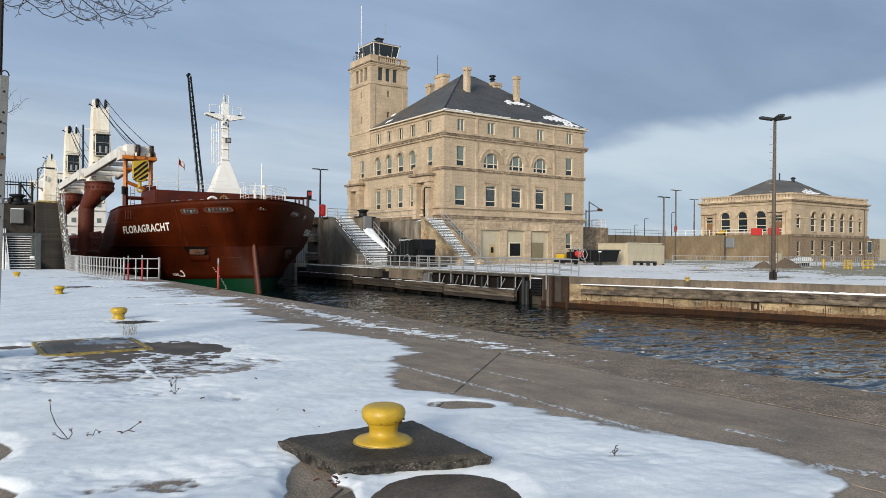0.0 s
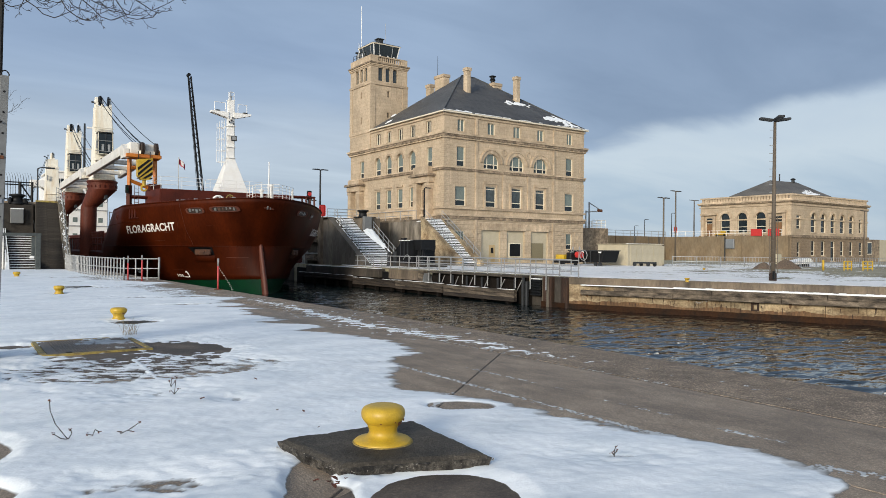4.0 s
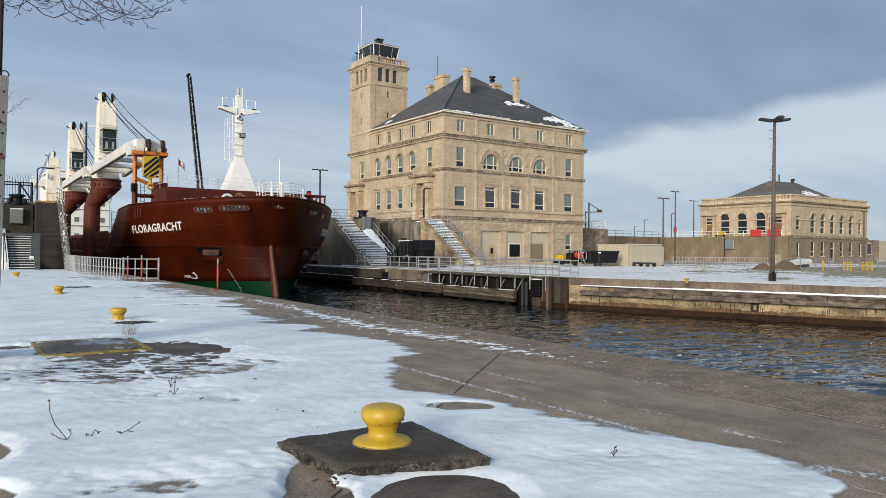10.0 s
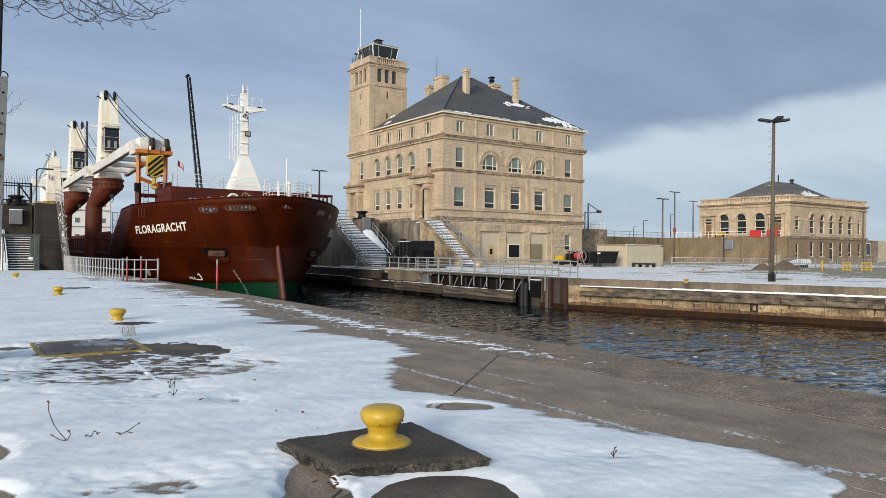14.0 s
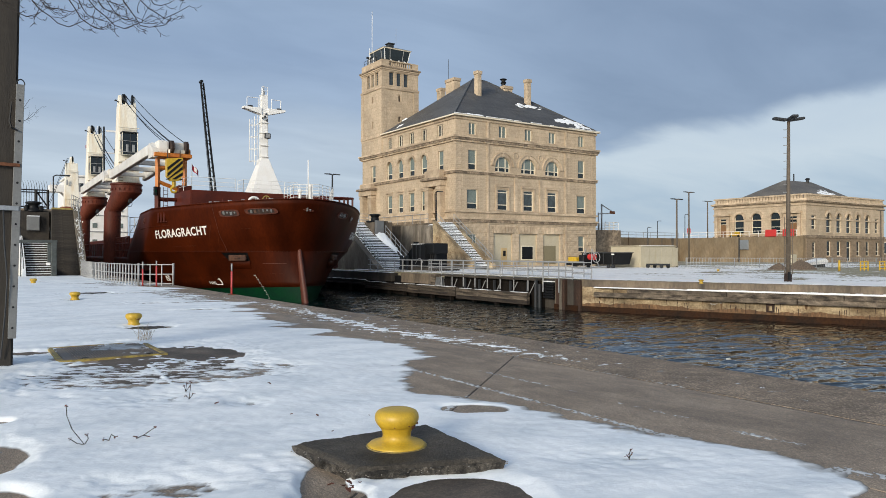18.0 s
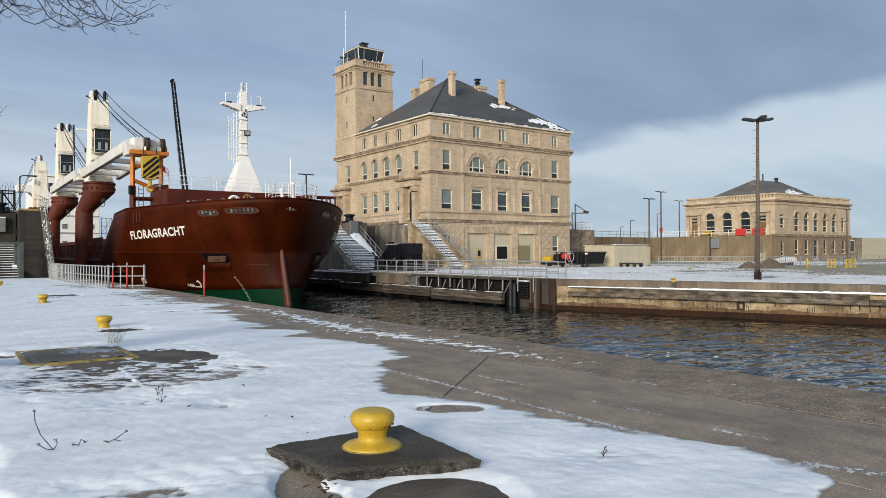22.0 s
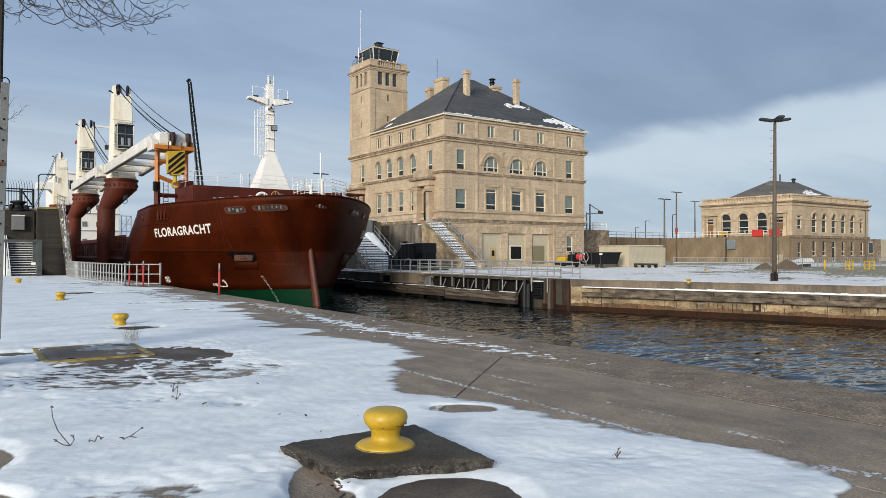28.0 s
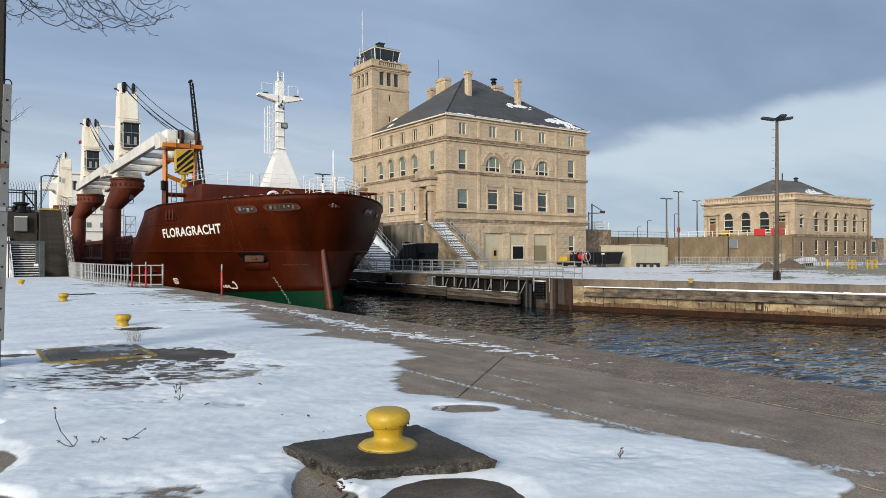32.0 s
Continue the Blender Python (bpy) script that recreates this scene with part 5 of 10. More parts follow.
def ship_rail(ship, name, pts, h, material, step=1.6, rails=(0.35, 0.68, 1.0), r=0.03):
    for a, b in zip(pts, pts[1:]):
        a, b = Vector(a), Vector(b)
        n = max(1, round((b - a).length / step))
        for i in range(n + 1):
            p = a.lerp(b, i / n)
            rod("stanchion", p, p + Vector((0, 0, h)), r, material, ship)
        for k in rails:
            rod(name, a + Vector((0, 0, h * k)), b + Vector((0, 0, h * k)), r * 0.85, material, ship)


def cargo_ship():
    s = thing("cargo_ship", (0, 0, 0), "red cargo ship with white deck cranes leaving the lock", "ship")
    hull = part("hull", loft([1.25, 1.6, 2.0, 2.7, 3.2, 3.5, 4.0, 4.4, 4.9, 5.3, 5.9, 6.4, 7.0, 7.6, 8.0]), HULLRED, s, "red-brown painted steel hull with rust stains", smooth=True)
    so = hull.modifiers.new("plate", "SOLIDIFY")
    so.thickness, so.offset = 0.08, -1
    for e in hull.data.polygons:
        e.use_smooth = True
    part("boot_topping", loft([-1.6, -0.6, 0.0, 0.7, 1.25]), HULLGREEN, s, "dark green paint at the waterline", smooth=True)
    # knuckle line, bulwark rail and shell seams
    for name, k, r, end, mt in (("knuckle", 4.0, 0.035, 19.0, HULLRED), ("bulwark_rail", 8.0, 0.05, 14.1, HULLRED)):
        for side in (-1, 1):
            bm = B()
            y, last = hull_half(5, k)[1] + 0.01, None
            while y < end:
                p = hull_at(y, k, side, 0.01)
                if last:
                    tube(bm, last, p, r, n=6, caps=False)
                last, y = p, y + 0.12 + 0.08 * max(0, y)
            part(name, bm, mt, s, smooth=True)
    bm = B()
    last = None
    for i in range(14):
        p = hull_at(3.75 + 0.042 * i, 7.95 - i * 0.30, -1, 0.012)
        if last:
            tube(bm, last, p, 0.014, n=5)
        last = p
    part("shell_seam", bm, STEMRED, hull, "pale weld seam")
    # scuffs and pale scratches along the shell
    rnd = random.Random(77)
    for i in range(11):
        y, k = rnd.uniform(1.2, 9.0), rnd.choice((rnd.uniform(4.3, 7.6), rnd.uniform(1.5, 3.6)))
        bm = B()
        w, n, last = rnd.uniform(0.3, 1.6), 7, None
        for q in range(n):
            p = hull_at(y + w * q / n, k + 0.02 * rnd.uniform(-1, 1), -1, 0.006)
            if last:
                tube(bm, last, p, rnd.uniform(0.002, 0.005), n=4)
            last = p
        part("scuff", bm, STEMRED if i % 3 else ROLLER, hull, "pale scratch in the paint")
    for k, y0, y1 in ((6.36, 7.95, 16.0), (3.05, 1.2, 2.6)):
        bm = B()
        last, y = None, y0
        while y < y1:
            p = hull_at(y, k, -1, 0.008)
            if last:
                tube(bm, last, p, 0.035 if y0 > 7 else 0.009, n=6)
            last, y = p, y + 0.3
        part("shell_seam", bm, HULLRED if y0 > 7 else STEMRED, hull, "raised half-round moulding" if y0 > 7 else "pale weld seam")
    # stem bar
    bm = B()
    rings = []
    for k, y, w, o in ((-1.6, -0.35, 0.27, 0.0), (0.0, -0.12, 0.24, 0.0), (0.7, 0.05, 0.23, -0.01), (2.0, 0.42, 0.215, -0.05), (3.2, 0.74, 0.205, -0.09), (4.0, 0.95, 0.20, -0.11), (4.25, 1.03, 0.19, -0.12)):
        rings.append([bm.verts.new((o + w * math.cos(a), y + 0.18 - 0.32 * math.sin(a), k)) for a in [math.pi * i / 8 for i in range(9)]] + [bm.verts.new((o - w, y + 0.9, k)), bm.verts.new((o + w, y + 0.9, k))])
    for a, b in zip(rings, rings[1:]):
        for i in range(11):
            bm.faces.new((a[i], a[(i + 1) % 11], b[(i + 1) % 11], b[i]))
    bm.faces.new(rings[0])
    bm.faces.new(rings[-1])
    part("stem_bar", bm, STEMRED, s, "scuffed rusty stem bar", smooth=True)
    # decks
    bm = B()
    ys = [0.3 + 13.5 * (i / 16) ** 1.5 for i in range(17)]
    prism(bm, [(-max(0.05, hull_half(y, 6.0)[0] - 0.25), y) for y in ys] + [(max(0.05, hull_half(y, 6.0)[0] - 0.25), y) for y in ys[::-1]], "z", 6.3, 6.45)
    part("forecastle_deck", bm, DECKRED, s)
    bm = B()
    box(bm, -9.2, 9.2, 14, 104, 2.3, 2.5)
    box(bm, -9.2, 9.2, 13.6, 13.9, 2.4, 6.4)
    part("main_deck", bm, DECKRED, s)
    # bulwark frames along the main deck, partly plated
    ship_rail(s, "deck_rail", [(-9.25, 20.0, 3.45), (-9.25, 27.0, 3.45)], 1.95, DECKRED, 0.75, (0.35, 0.7, 1.0), 0.07)
    ship_rail(s, "deck_rail", [(-9.25, 28.5, 3.45), (-9.25, 86, 3.45)], 1.45, DECKRED, 1.5, (0.5, 1.0), 0.06)
    rnd = random.Random(14)
    for y in range(28, 86, 2):
        if rnd.random() < 0.6:
            block("bulwark_plate", (-9.3, y + 0.1, 3.4), (-9.2, y + 1.9, 4.75), DECKRED, s)
    for y in (20.6, 22.9, 24.4):
        block("bulwark_bracket", (-9.3, y, 3.4), (-9.1, y + 0.35, 4.9), DECKRED, s)
    for y, w, mt in ((21.4, 0.6, CREAMPAINT), (23.6, 0.5, STEEL), (25.2, 0.8, DARKGREY)):
        block("deck_gear", (-8.6, y, 2.5), (-8.0, y + w, 4.6), mt, s, bevel=0.04)
    for y0, y1 in ((17, 23.5), (31, 45), (53, 69)):
        bm = B()
        box(bm, -6.2, 8.4, y0, y1, 2.5, 5.0, 0.1)
        part("hatch_coaming", bm, DARKGREY, s)
        bm = B()
        box(bm, -6.4, 8.6, y0 - 0.2, y1 + 0.2, 5.0, 5.6, 0.08)
        part("hatch_cover", bm, DECKRED, s)
    # fairleads in the bulwark, with rollers and pale deck gear set on a dark plate
    for y, k, side, w in ((2.75, 7.10, -1, 1.75), (0.80, 7.15, -1, 2.6), (-0.76, 7.2, -1, 0.66), (1.30, 7.05, 1, 2.1), (3.4, 6.95, 1, 1.1)):
        h = 0.56 if w > 0.7 else 0.60
        f = part("fairlead", ring_plate(B(), y, k, side, w, h, -0.01, 0.07, hole=0.80), STEMRED, s, "oval mooring fairlead with a worn rim", smooth=False)
        # not cut through: the plate's dark colour gives the shade inside
        part("opening", ring_plate(B(), y, k, side, w * 0.86, h * 0.82, -0.02, 0.032), DECKDARK, f)
        t = (hull_at(y + 0.2, k, side) - hull_at(y, k, side)).normalized()
        d = (hull_at(y, k, side, 0.05) - hull_at(y, k, side)).normalized()
        up = d.cross(t).normalized()
        if up.z < 0:
            up.negate()
        gear = random.Random(int(w * 100))
        n_ = max(1, round(w * 2.4))
        for j in range(n_):
            o = (j + 0.5) / n_ - 0.5
            q, g = gear.uniform(0.05, 0.11), gear.uniform(0.07, 0.17)
            c = hull_at(y, k, side, 0.03) + t * o * w * 0.74 + up * gear.uniform(-0.05, 0.09)
            bm = B()
            m = Matrix((t, d, up)).transposed().to_4x4()
            box(bm, -q, q, -0.02, 0.02, -g, g, 0.02, 1, Matrix.Translation(c) @ m)
            part("roller", bm, (RAILGREY, CABGREY, ROLLER, STEEL)[gear.randrange(4)], f, "worn steel roller")
    rnd = random.Random(91)
    for i in range(12):
        y = rnd.uniform(3.5, 15)
        k0 = rnd.choice((6.7, 6.2, 4.0, 3.9, 5.2))
        k1, w = k0 - rnd.uniform(0.5, 1.7), rnd.uniform(0.015, 0.05)
        bm = B()
        vs = [[bm.verts.new(hull_at(y + (k0 - k1) * 0.5 * j / 6 + o * w * (1 - 0.8 * j / 6), k0 + (k1 - k0) * j / 6, -1, 0.010)) for j in range(7)] for o in (-1, 1)]
        for j in range(6):
            bm.faces.new((vs[0][j], vs[1][j], vs[1][j + 1], vs[0][j + 1]))
        part("rust_run", bm, HULLRUST, hull, "thin rust run on the paint")
    # vent slots and a round port near the break of the forecastle
    for j in range(3):
        bm = B()
        c = hull_at(8.25 + j * 0.30, 7.15, -1, 0.03)
        box(bm, -0.05, 0.05, -0.08, 0.08, -0.42, 0.42, 0.02, 1, Matrix.Translation(c))
        part("fender_bar", bm, DECKRED, s)
    bm = B()
    tube(bm, hull_at(8.05, 6.74, -1, 0.04), hull_at(9.05, 6.74, -1, 0.04), 0.05, n=6)
    part("fender_foot", bm, DECKRED, s)
    part("port_hole", ring_plate(B(), 12.15, 7.05, -1, 0.5, 0.5, 0.0, 0.06, hole=0.7), STEMRED, s)
    # name on both bows
    for side, y_left, y_right in ((-1, 9.80, 4.95), (1, 5.3, 9.2)):
        def place(u, v, side=side, a=y_left, b=y_right):
            return hull_at(a + (b - a) * u - 0.20 * v * (1 if side < 0 else -1), (5.25 + 0.23 * u if side < 0 else 5.24) + v * 1.0, side, 0.03)
        bm, w = wrap_text("FLORAGRACHT", 1.0, place)
        part("ship_name", bm, LETTER, s, "white name lettering FLORAGRACHT")
    # load and bulb marks
    for side in (-1,):
        for i in range(13):
            k = 0.30 + i * 0.150
            y = 2.58 + i * 0.056
            p, t = hull_at(y, k, side, 0.02), (hull_at(y + 0.2, k, side) - hull_at(y, k, side)).normalized()
            for o in ((0.0,) if i % 2 else (-0.05, 0.06)):
                bm = B()
                box(bm, -0.018, 0.018, -0.018, 0.018, -0.03, 0.03, 0, 1, Matrix.Translation(p + t * o))
                part("draught_mark", bm, LETTER, hull, "small white draught mark")

    def flat(words, size, y, k, w):
        def place(u, v):
            return hull_at(y - w * u, k + v, -1, 0.06)
        return wrap_text(words, size, place)[0]
    part("bow_mark", flat("105", 0.34, 7.75, 1.30, 0.75), LETTER, hull, "white painted figures 105")
    bm = B()
    pts = [(6.98, 1.30), (6.42, 1.30), (6.40, 1.54), (6.52, 1.80), (6.65, 1.7)]
    for (a, b), (c, d) in zip(pts, pts[1:]):
        tube(bm, hull_at(a, b, -1, 0.045), hull_at(c, d, -1, 0.045), 0.045, n=5)
    part("bow_mark", bm, LETTER, hull, "white bulbous bow symbol")
    bm = ring_plate(B(), 12.25, 1.72, -1, 0.56, 0.60, 0.02, 0.03, hole=0.78, lean=0.55)
    for a in (-0.2, 0.2):
        tube(bm, hull_at(12.25 - a + 0.08, 1.72 - 0.2, -1, 0.03), hull_at(12.25 + a - 0.08, 1.72 + 0.2, -1, 0.03), 0.045, n=5)
    part("thruster_mark", bm, LETTER, hull, "white crossed circle of the bow thruster")
    # anchor pocket and anchor
    for side in (-1, 1):
        a = B()
        cols = [(3.02 + 1.80 * i / 12, 3.14 + 1.45 * i / 12) for i in range(13)]
        rows = [[a.verts.new(hull_at(p + (q - p) * j / 3, 3.92 - 0.26 * j, side, 0.03)) for p, q in cols] for j in range(4)]
        for r0, r1 in zip(rows, rows[1:]):
            for i in range(12):
                a.faces.new((r0[i], r0[i + 1], r1[i + 1], r1[i]))
        bmesh.ops.solidify(a, geom=list(a.faces), thickness=0.06)
        # no recess is cut; black colour stands in for the pocket's shade
        pocket = part("anchor_pocket", a, BLACK, s, "black plate painting the shade of the anchor pocket")
        a = B()
        c = hull_at(3.85, 3.54, side, 0.10)
        t = (hull_at(4.05, 3.5, side) - hull_at(3.85, 3.5, side)).normalized()
        m = Matrix.Translation(c) @ Matrix.Rotation(math.atan2(t.y, t.x), 4, "Z")
        box(a, -0.82, 0.74, -0.10, 0.10, -0.26, 0.24, 0.08, 2, m)
        box(a, -0.30, 0.20, -0.17, 0.17, -0.10, 0.12, 0.05, 1, m)
        box(a, -0.86, -0.62, -0.14, 0.14, -0.22, 0.20, 0.05, 1, m)
        part("anchor", a, RUSTYANCHOR, pocket, "rusty stocked anchor")
        # rounded bolster under the pocket
        bm = B()
        rows = [[bm.verts.new(hull_at(3.12 + 0.04 * j + (1.45 + 0.06 * j) * i / 10, 3.26 - 0.13 * j, side, 0.02 + 0.15 * math.sin(math.pi * min(1, (j + 0.4) / 5.4)) * math.sin(math.pi * (i + 0.6) / 11.2) ** 0.4)) for i in range(11)] for j in range(6)]
        for r0, r1 in zip(rows, rows[1:]):
            for i in range(10):
                bm.faces.new((r0[i], r0[i + 1], r1[i + 1], r1[i]))
        part("bolster", bm, HULLRED, pocket, "rounded bolster below the pocket", smooth=True)
    # forecastle house and its rails
    bm = B()
    prism(bm, [(-7.1, 6.4), (4.9, 6.4), (5.2, 10.2), (-7.5, 10.2)], "z", 6.4, 8.95)
    bmesh.ops.bevel(bm, geom=list(bm.edges), offset=0.08, segments=2, affect="EDGES")
    part("forecastle_house", bm, DECKRED, s, "dull red deckhouse")
    ship_rail(s, "house_rail", [(-3.5, 6.5, 8.95), (-7.0, 6.5, 8.95), (-7.4, 10.1, 8.95)], 1.05, WHITEPAINT, 1.8, r=0.022)
    ship_rail(s, "house_rail", [(2.0, 6.5, 8.95), (-2.8, 6.5, 8.95), (-2.8, 8.0, 8.95)], 1.05, WHITEPAINT, 1.2, r=0.022)
    ship_rail(s, "pulpit_rail", [(3.3, 2.6, 7.75), (2.65, 0.7, 7.9), (0.9, -0.45, 8.0), (-0.9, 0.3, 7.95), (-1.0, 2.0, 7.8)], 1.25, WHITEPAINT, 0.5, (0.22, 0.42, 0.62, 0.82, 1.0), 0.022)
    # open frame of a walkway on the starboard side of the house
    for y in (6.55, 7.5):
        rod("frame_beam", (4.8, y, 8.85), (7.45, y + 0.1, 8.85), 0.11, DECKRED, s, 4)
        for x in (6.5, 7.35):
            rod("frame_post", (x, y + 0.08, 6.5), (x, y + 0.08, 8.85), 0.10, DECKRED, s, 4)
    # chocks and pipes that show above the bulwark
    for j, (y, w, h) in enumerate(((2.6, 0.30, 0.16), (3.1, 0.14, 0.26), (3.6, 0.42, 0.12), (4.1, 0.2, 0.20), (4.7, 0.35, 0.10), (1.7, 0.25, 0.12), (0.9, 0.12, 0.22), (5.6, 0.18, 0.14), (0.1, 0.3, 0.10))):
        c = hull_at(y, 8.0, -1, -0.35)
        block("chock", (c.x - w / 2, c.y - 0.12, c.z - 0.5), (c.x + w / 2, c.y + 0.12, c.z + h * 0.6), (STEEL, DECKRED, RAILGREY)[j % 3], s, bevel=0.03)
    rod("jackstaff", (0, -0.45, 7.9), (0, -0.45, 11.1), 0.05, WHITEPAINT, s, 8)
    bm = B()
    for p, z in (((0.55, 0.4), 9.1), ((0.0, 1.2), 8.7)):
        tube(bm, (p[0], p[1], 7.0), (p[0], p[1], z), 0.12, n=10)
        tube(bm, (p[0], p[1], z), (p[0], p[1], z + 0.22), 0.19, n=10)
    part("bow_light", bm, WHITEPAINT, s)
    bm = B()
    for i in range(16):
        a, b = 2 * math.pi * i / 16, 2 * math.pi * (i + 1) / 16
        tube(bm, (-2.6 + 0.30 * math.cos(a), 1.6, 8.02 + 0.30 * math.sin(a)), (-2.6 + 0.30 * math.cos(b), 1.6, 8.02 + 0.30 * math.sin(b)), 0.04, n=6)
        if i % 4 == 0:
            tube(bm, (-2.6, 1.6, 8.02), (-2.6 + 0.30 * math.cos(a), 1.6, 8.02 + 0.30 * math.sin(a)), 0.025, n=5)
    part("valve_wheel", bm, OLDYELLOW, s, "brass-yellow hand wheel")
    bm = B()
    for i in range(9):
        a = math.pi * i / 9
        b = math.pi * (i + 1) / 9
        tube(bm, (-3.45 + 0.45 * math.cos(a), 2.0, 7.75 + 0.45 * math.sin(a)), (-3.45 + 0.45 * math.cos(b), 2.0, 7.75 + 0.45 * math.sin(b)), 0.10, n=8)
    part("windlass", bm, WHITEPAINT, s, "white windlass drum")
    for x0, x1 in ((4.2, 5.2), (5.4, 6.2)):
        bm = B()
        box(bm, x0, x1, 5.6, 6.3, 6.5, 8.15, 0.05)
        part("deck_locker", bm, DECKRED, s)
    # mast
    mast = part("mast", mast_body(), WHITEPAINT, s, "white box mast on a splayed base")
    for side in (-1, 1):
        bm = B()
        prism(bm, [(side * 0.3, 16.05), (side * 1.88, 16.47), (side * 1.88, 16.62), (side * 0.3, 16.62)], "y", 8.55, 9.2)
        part("crosstree", bm, WHITEPAINT, mast)
        ends = [(side * 0.6, 8.6, 16.6), (side * 1.45, 8.6, 16.6)] if side > 0 else [(side * 1.6, 8.6, 16.6), (side * 0.6, 8.6, 16.6)]
        for p in ends:
            rod("stanchion", p, (p[0], p[1], p[2] + 0.85), 0.03, WHITEPAINT, mast)
        rod("rail", (ends[0][0], 8.6, 17.43), (ends[1][0], 8.6, 17.43), 0.03, WHITEPAINT, mast)
        bm = B()
        box(bm, side * 1.3 - 0.2, side * 1.3 + 0.2, 8.5, 8.8, 16.62, 16.72, 0.02)
        part("radar_bar", bm, DARKGREY, mast)
    for dx, dy in ((-0.25, -0.2), (0.25, -0.2), (0.0, 0.3)):
        rod("lamp_guard", (dx, 8.9 + dy, 17.8), (dx, 8.9 + dy, 18.5), 0.03, WHITEPAINT, mast)
    bm = B()
    tube(bm, (0, 8.9, 17.8), (0, 8.9, 18.2), 0.08, n=10)
    tube(bm, (0, 8.9, 18.2), (0, 8.9, 18.65), 0.04, n=8)
    part("masthead_lamp", bm, RAILGREY, mast)
    for z in (18.15, 18.5):
        rod("lamp_hoop", (-0.25, 8.7, z), (0.25, 8.7, z), 0.025, WHITEPAINT, mast)
    bm = B()
    box(bm, -0.12, 0.42, 8.25, 8.42, 13.9, 14.38, 0.04)
    flood = part("floodlight", bm, DARKGREY, mast, "dark-framed floodlight")
    block("lens", (-0.04, 8.23, 13.98), (0.34, 8.26, 14.30), RAILGREY, flood)
    for x, z, w in ((0.02, 16.0, 0.10), (-0.12, 15.75, 0.16), (0.10, 15.45, 0.12), (-0.28, 15.6, 0.08)):
        block("mast_fitting", (x, 8.42, z), (x + w, 8.58, z + 0.18), DARKGREY, mast, bevel=0.02)
    rod("mast_cable", (0.2, 8.5, 16.2), (0.24, 8.5, 12.4), 0.018, RAILGREY, mast)
    for z in (12.3, 13.3, 14.4, 15.3):
        bm = B()
        box(bm, -0.39, 0.39, 8.5, 9.25, z, z + 0.04)
        part("collar", bm, WHITEPAINT, mast)
    for y in (8.5, 9.2):
        rod("ladder_stile", (-0.72, y, 11.6), (-0.72, y, 15.9), 0.03, WHITEPAINT, mast)
        rod("cage_bar", (-1.18, y, 11.9), (-1.18, y, 15.6), 0.025, WHITEPAINT, mast)
    for i in range(8):
        z = 11.9 + i * 0.53
        rod("rung", (-0.72, 8.5, z), (-0.72, 9.2, z), 0.02, WHITEPAINT, mast)
        if i % 2 == 0:
            rod("cage_hoop", (-1.18, 8.5, z), (-1.18, 9.2, z), 0.022, WHITEPAINT, mast)
            for y in (8.5, 9.2):
                rod("cage_hoop", (-1.18, y, z), (-0.4, y, z), 0.022, WHITEPAINT, mast)
    mast.location.x -= 0.22
    # boom rest of the fore crane
    for x in (-8.95, -6.8):
        rod("boom_rest_leg", (x, 9.6, 9.3), (x, 9.6, 11.9), 0.19, ORANGE, s, 4, "orange boom rest")
        rod("boom_rest_post", (x, 9.6, 6.3), (x, 9.6, 9.3), 0.24, DECKRED, s, 4, "dark red boom rest post")
    for x in (-8.55, -8.2):
        rod("ladder_stile", (x, 9.35, 6.4), (x, 9.35, 9.3), 0.025, DECKRED, s)
    for i in range(9):
        rod("ladder_rung", (-8.55, 9.35, 6.6 + i * 0.3), (-8.2, 9.35, 6.6 + i * 0.3), 0.02, DECKRED, s)
    block("side_light", (-9.3, 9.2, 8.6), (-9.05, 9.5, 9.3), BLACK, s, "dark side light box", 0.03)
    block("side_light_lens", (-9.24, 9.17, 8.85), (-9.12, 9.2, 9.05), HULLGREEN, s)
    for z in (8.3, 10.9):
        rod("boom_rest_bar", (-8.95, 9.6, z), (-6.8, 9.6, z), 0.16, ORANGE if z > 8.95 else DECKRED, s, 4)
    rod("boom_rest_brace", (-8.9, 9.6, 9.75), (-6.9, 9.6, 9.0), 0.16, ORANGE, s, 4)
    bm = B()
    box(bm, -7.4, -6.3, 9.2, 10.0, 8.9, 9.5, 0.05)
    part("brake_box", bm, DECKRED, s)
    # cranes
    deck_crane(s, 27.2, 20.2, True)
    deck_crane(s, 49.0, 18.5, False)
    deck_crane(s, 73.0, 19, False, False, False, -1.2)
    deckhouse(s)
    return s


def mast_body():
    bm = B()
    for (w0, z0), (w1, z1) in (((1.44, 8.9), (0.38, 12.2)), ((0.34, 12.2), (0.30, 17.7)), ((0.33, 17.7), (0.33, 17.8))):
        lo = [bm.verts.new((x * w0, 8.9 + y * w0 * 0.8, z0)) for x, y in ((-1, -1), (1, -1), (1, 1), (-1, 1))]
        hi = [bm.verts.new((x * w1, 8.9 + y * w1 * 0.8, z1)) for x, y in ((-1, -1), (1, -1), (1, 1), (-1, 1))]
        bm.faces.new(lo)
        bm.faces.new(hi)
        for i in range(4):
            bm.faces.new((lo[i], lo[(i + 1) % 4], hi[(i + 1) % 4], hi[i]))
    bmesh.ops.bevel(bm, geom=list(bm.edges), offset=0.03, segments=2, affect="EDGES")
    return bm


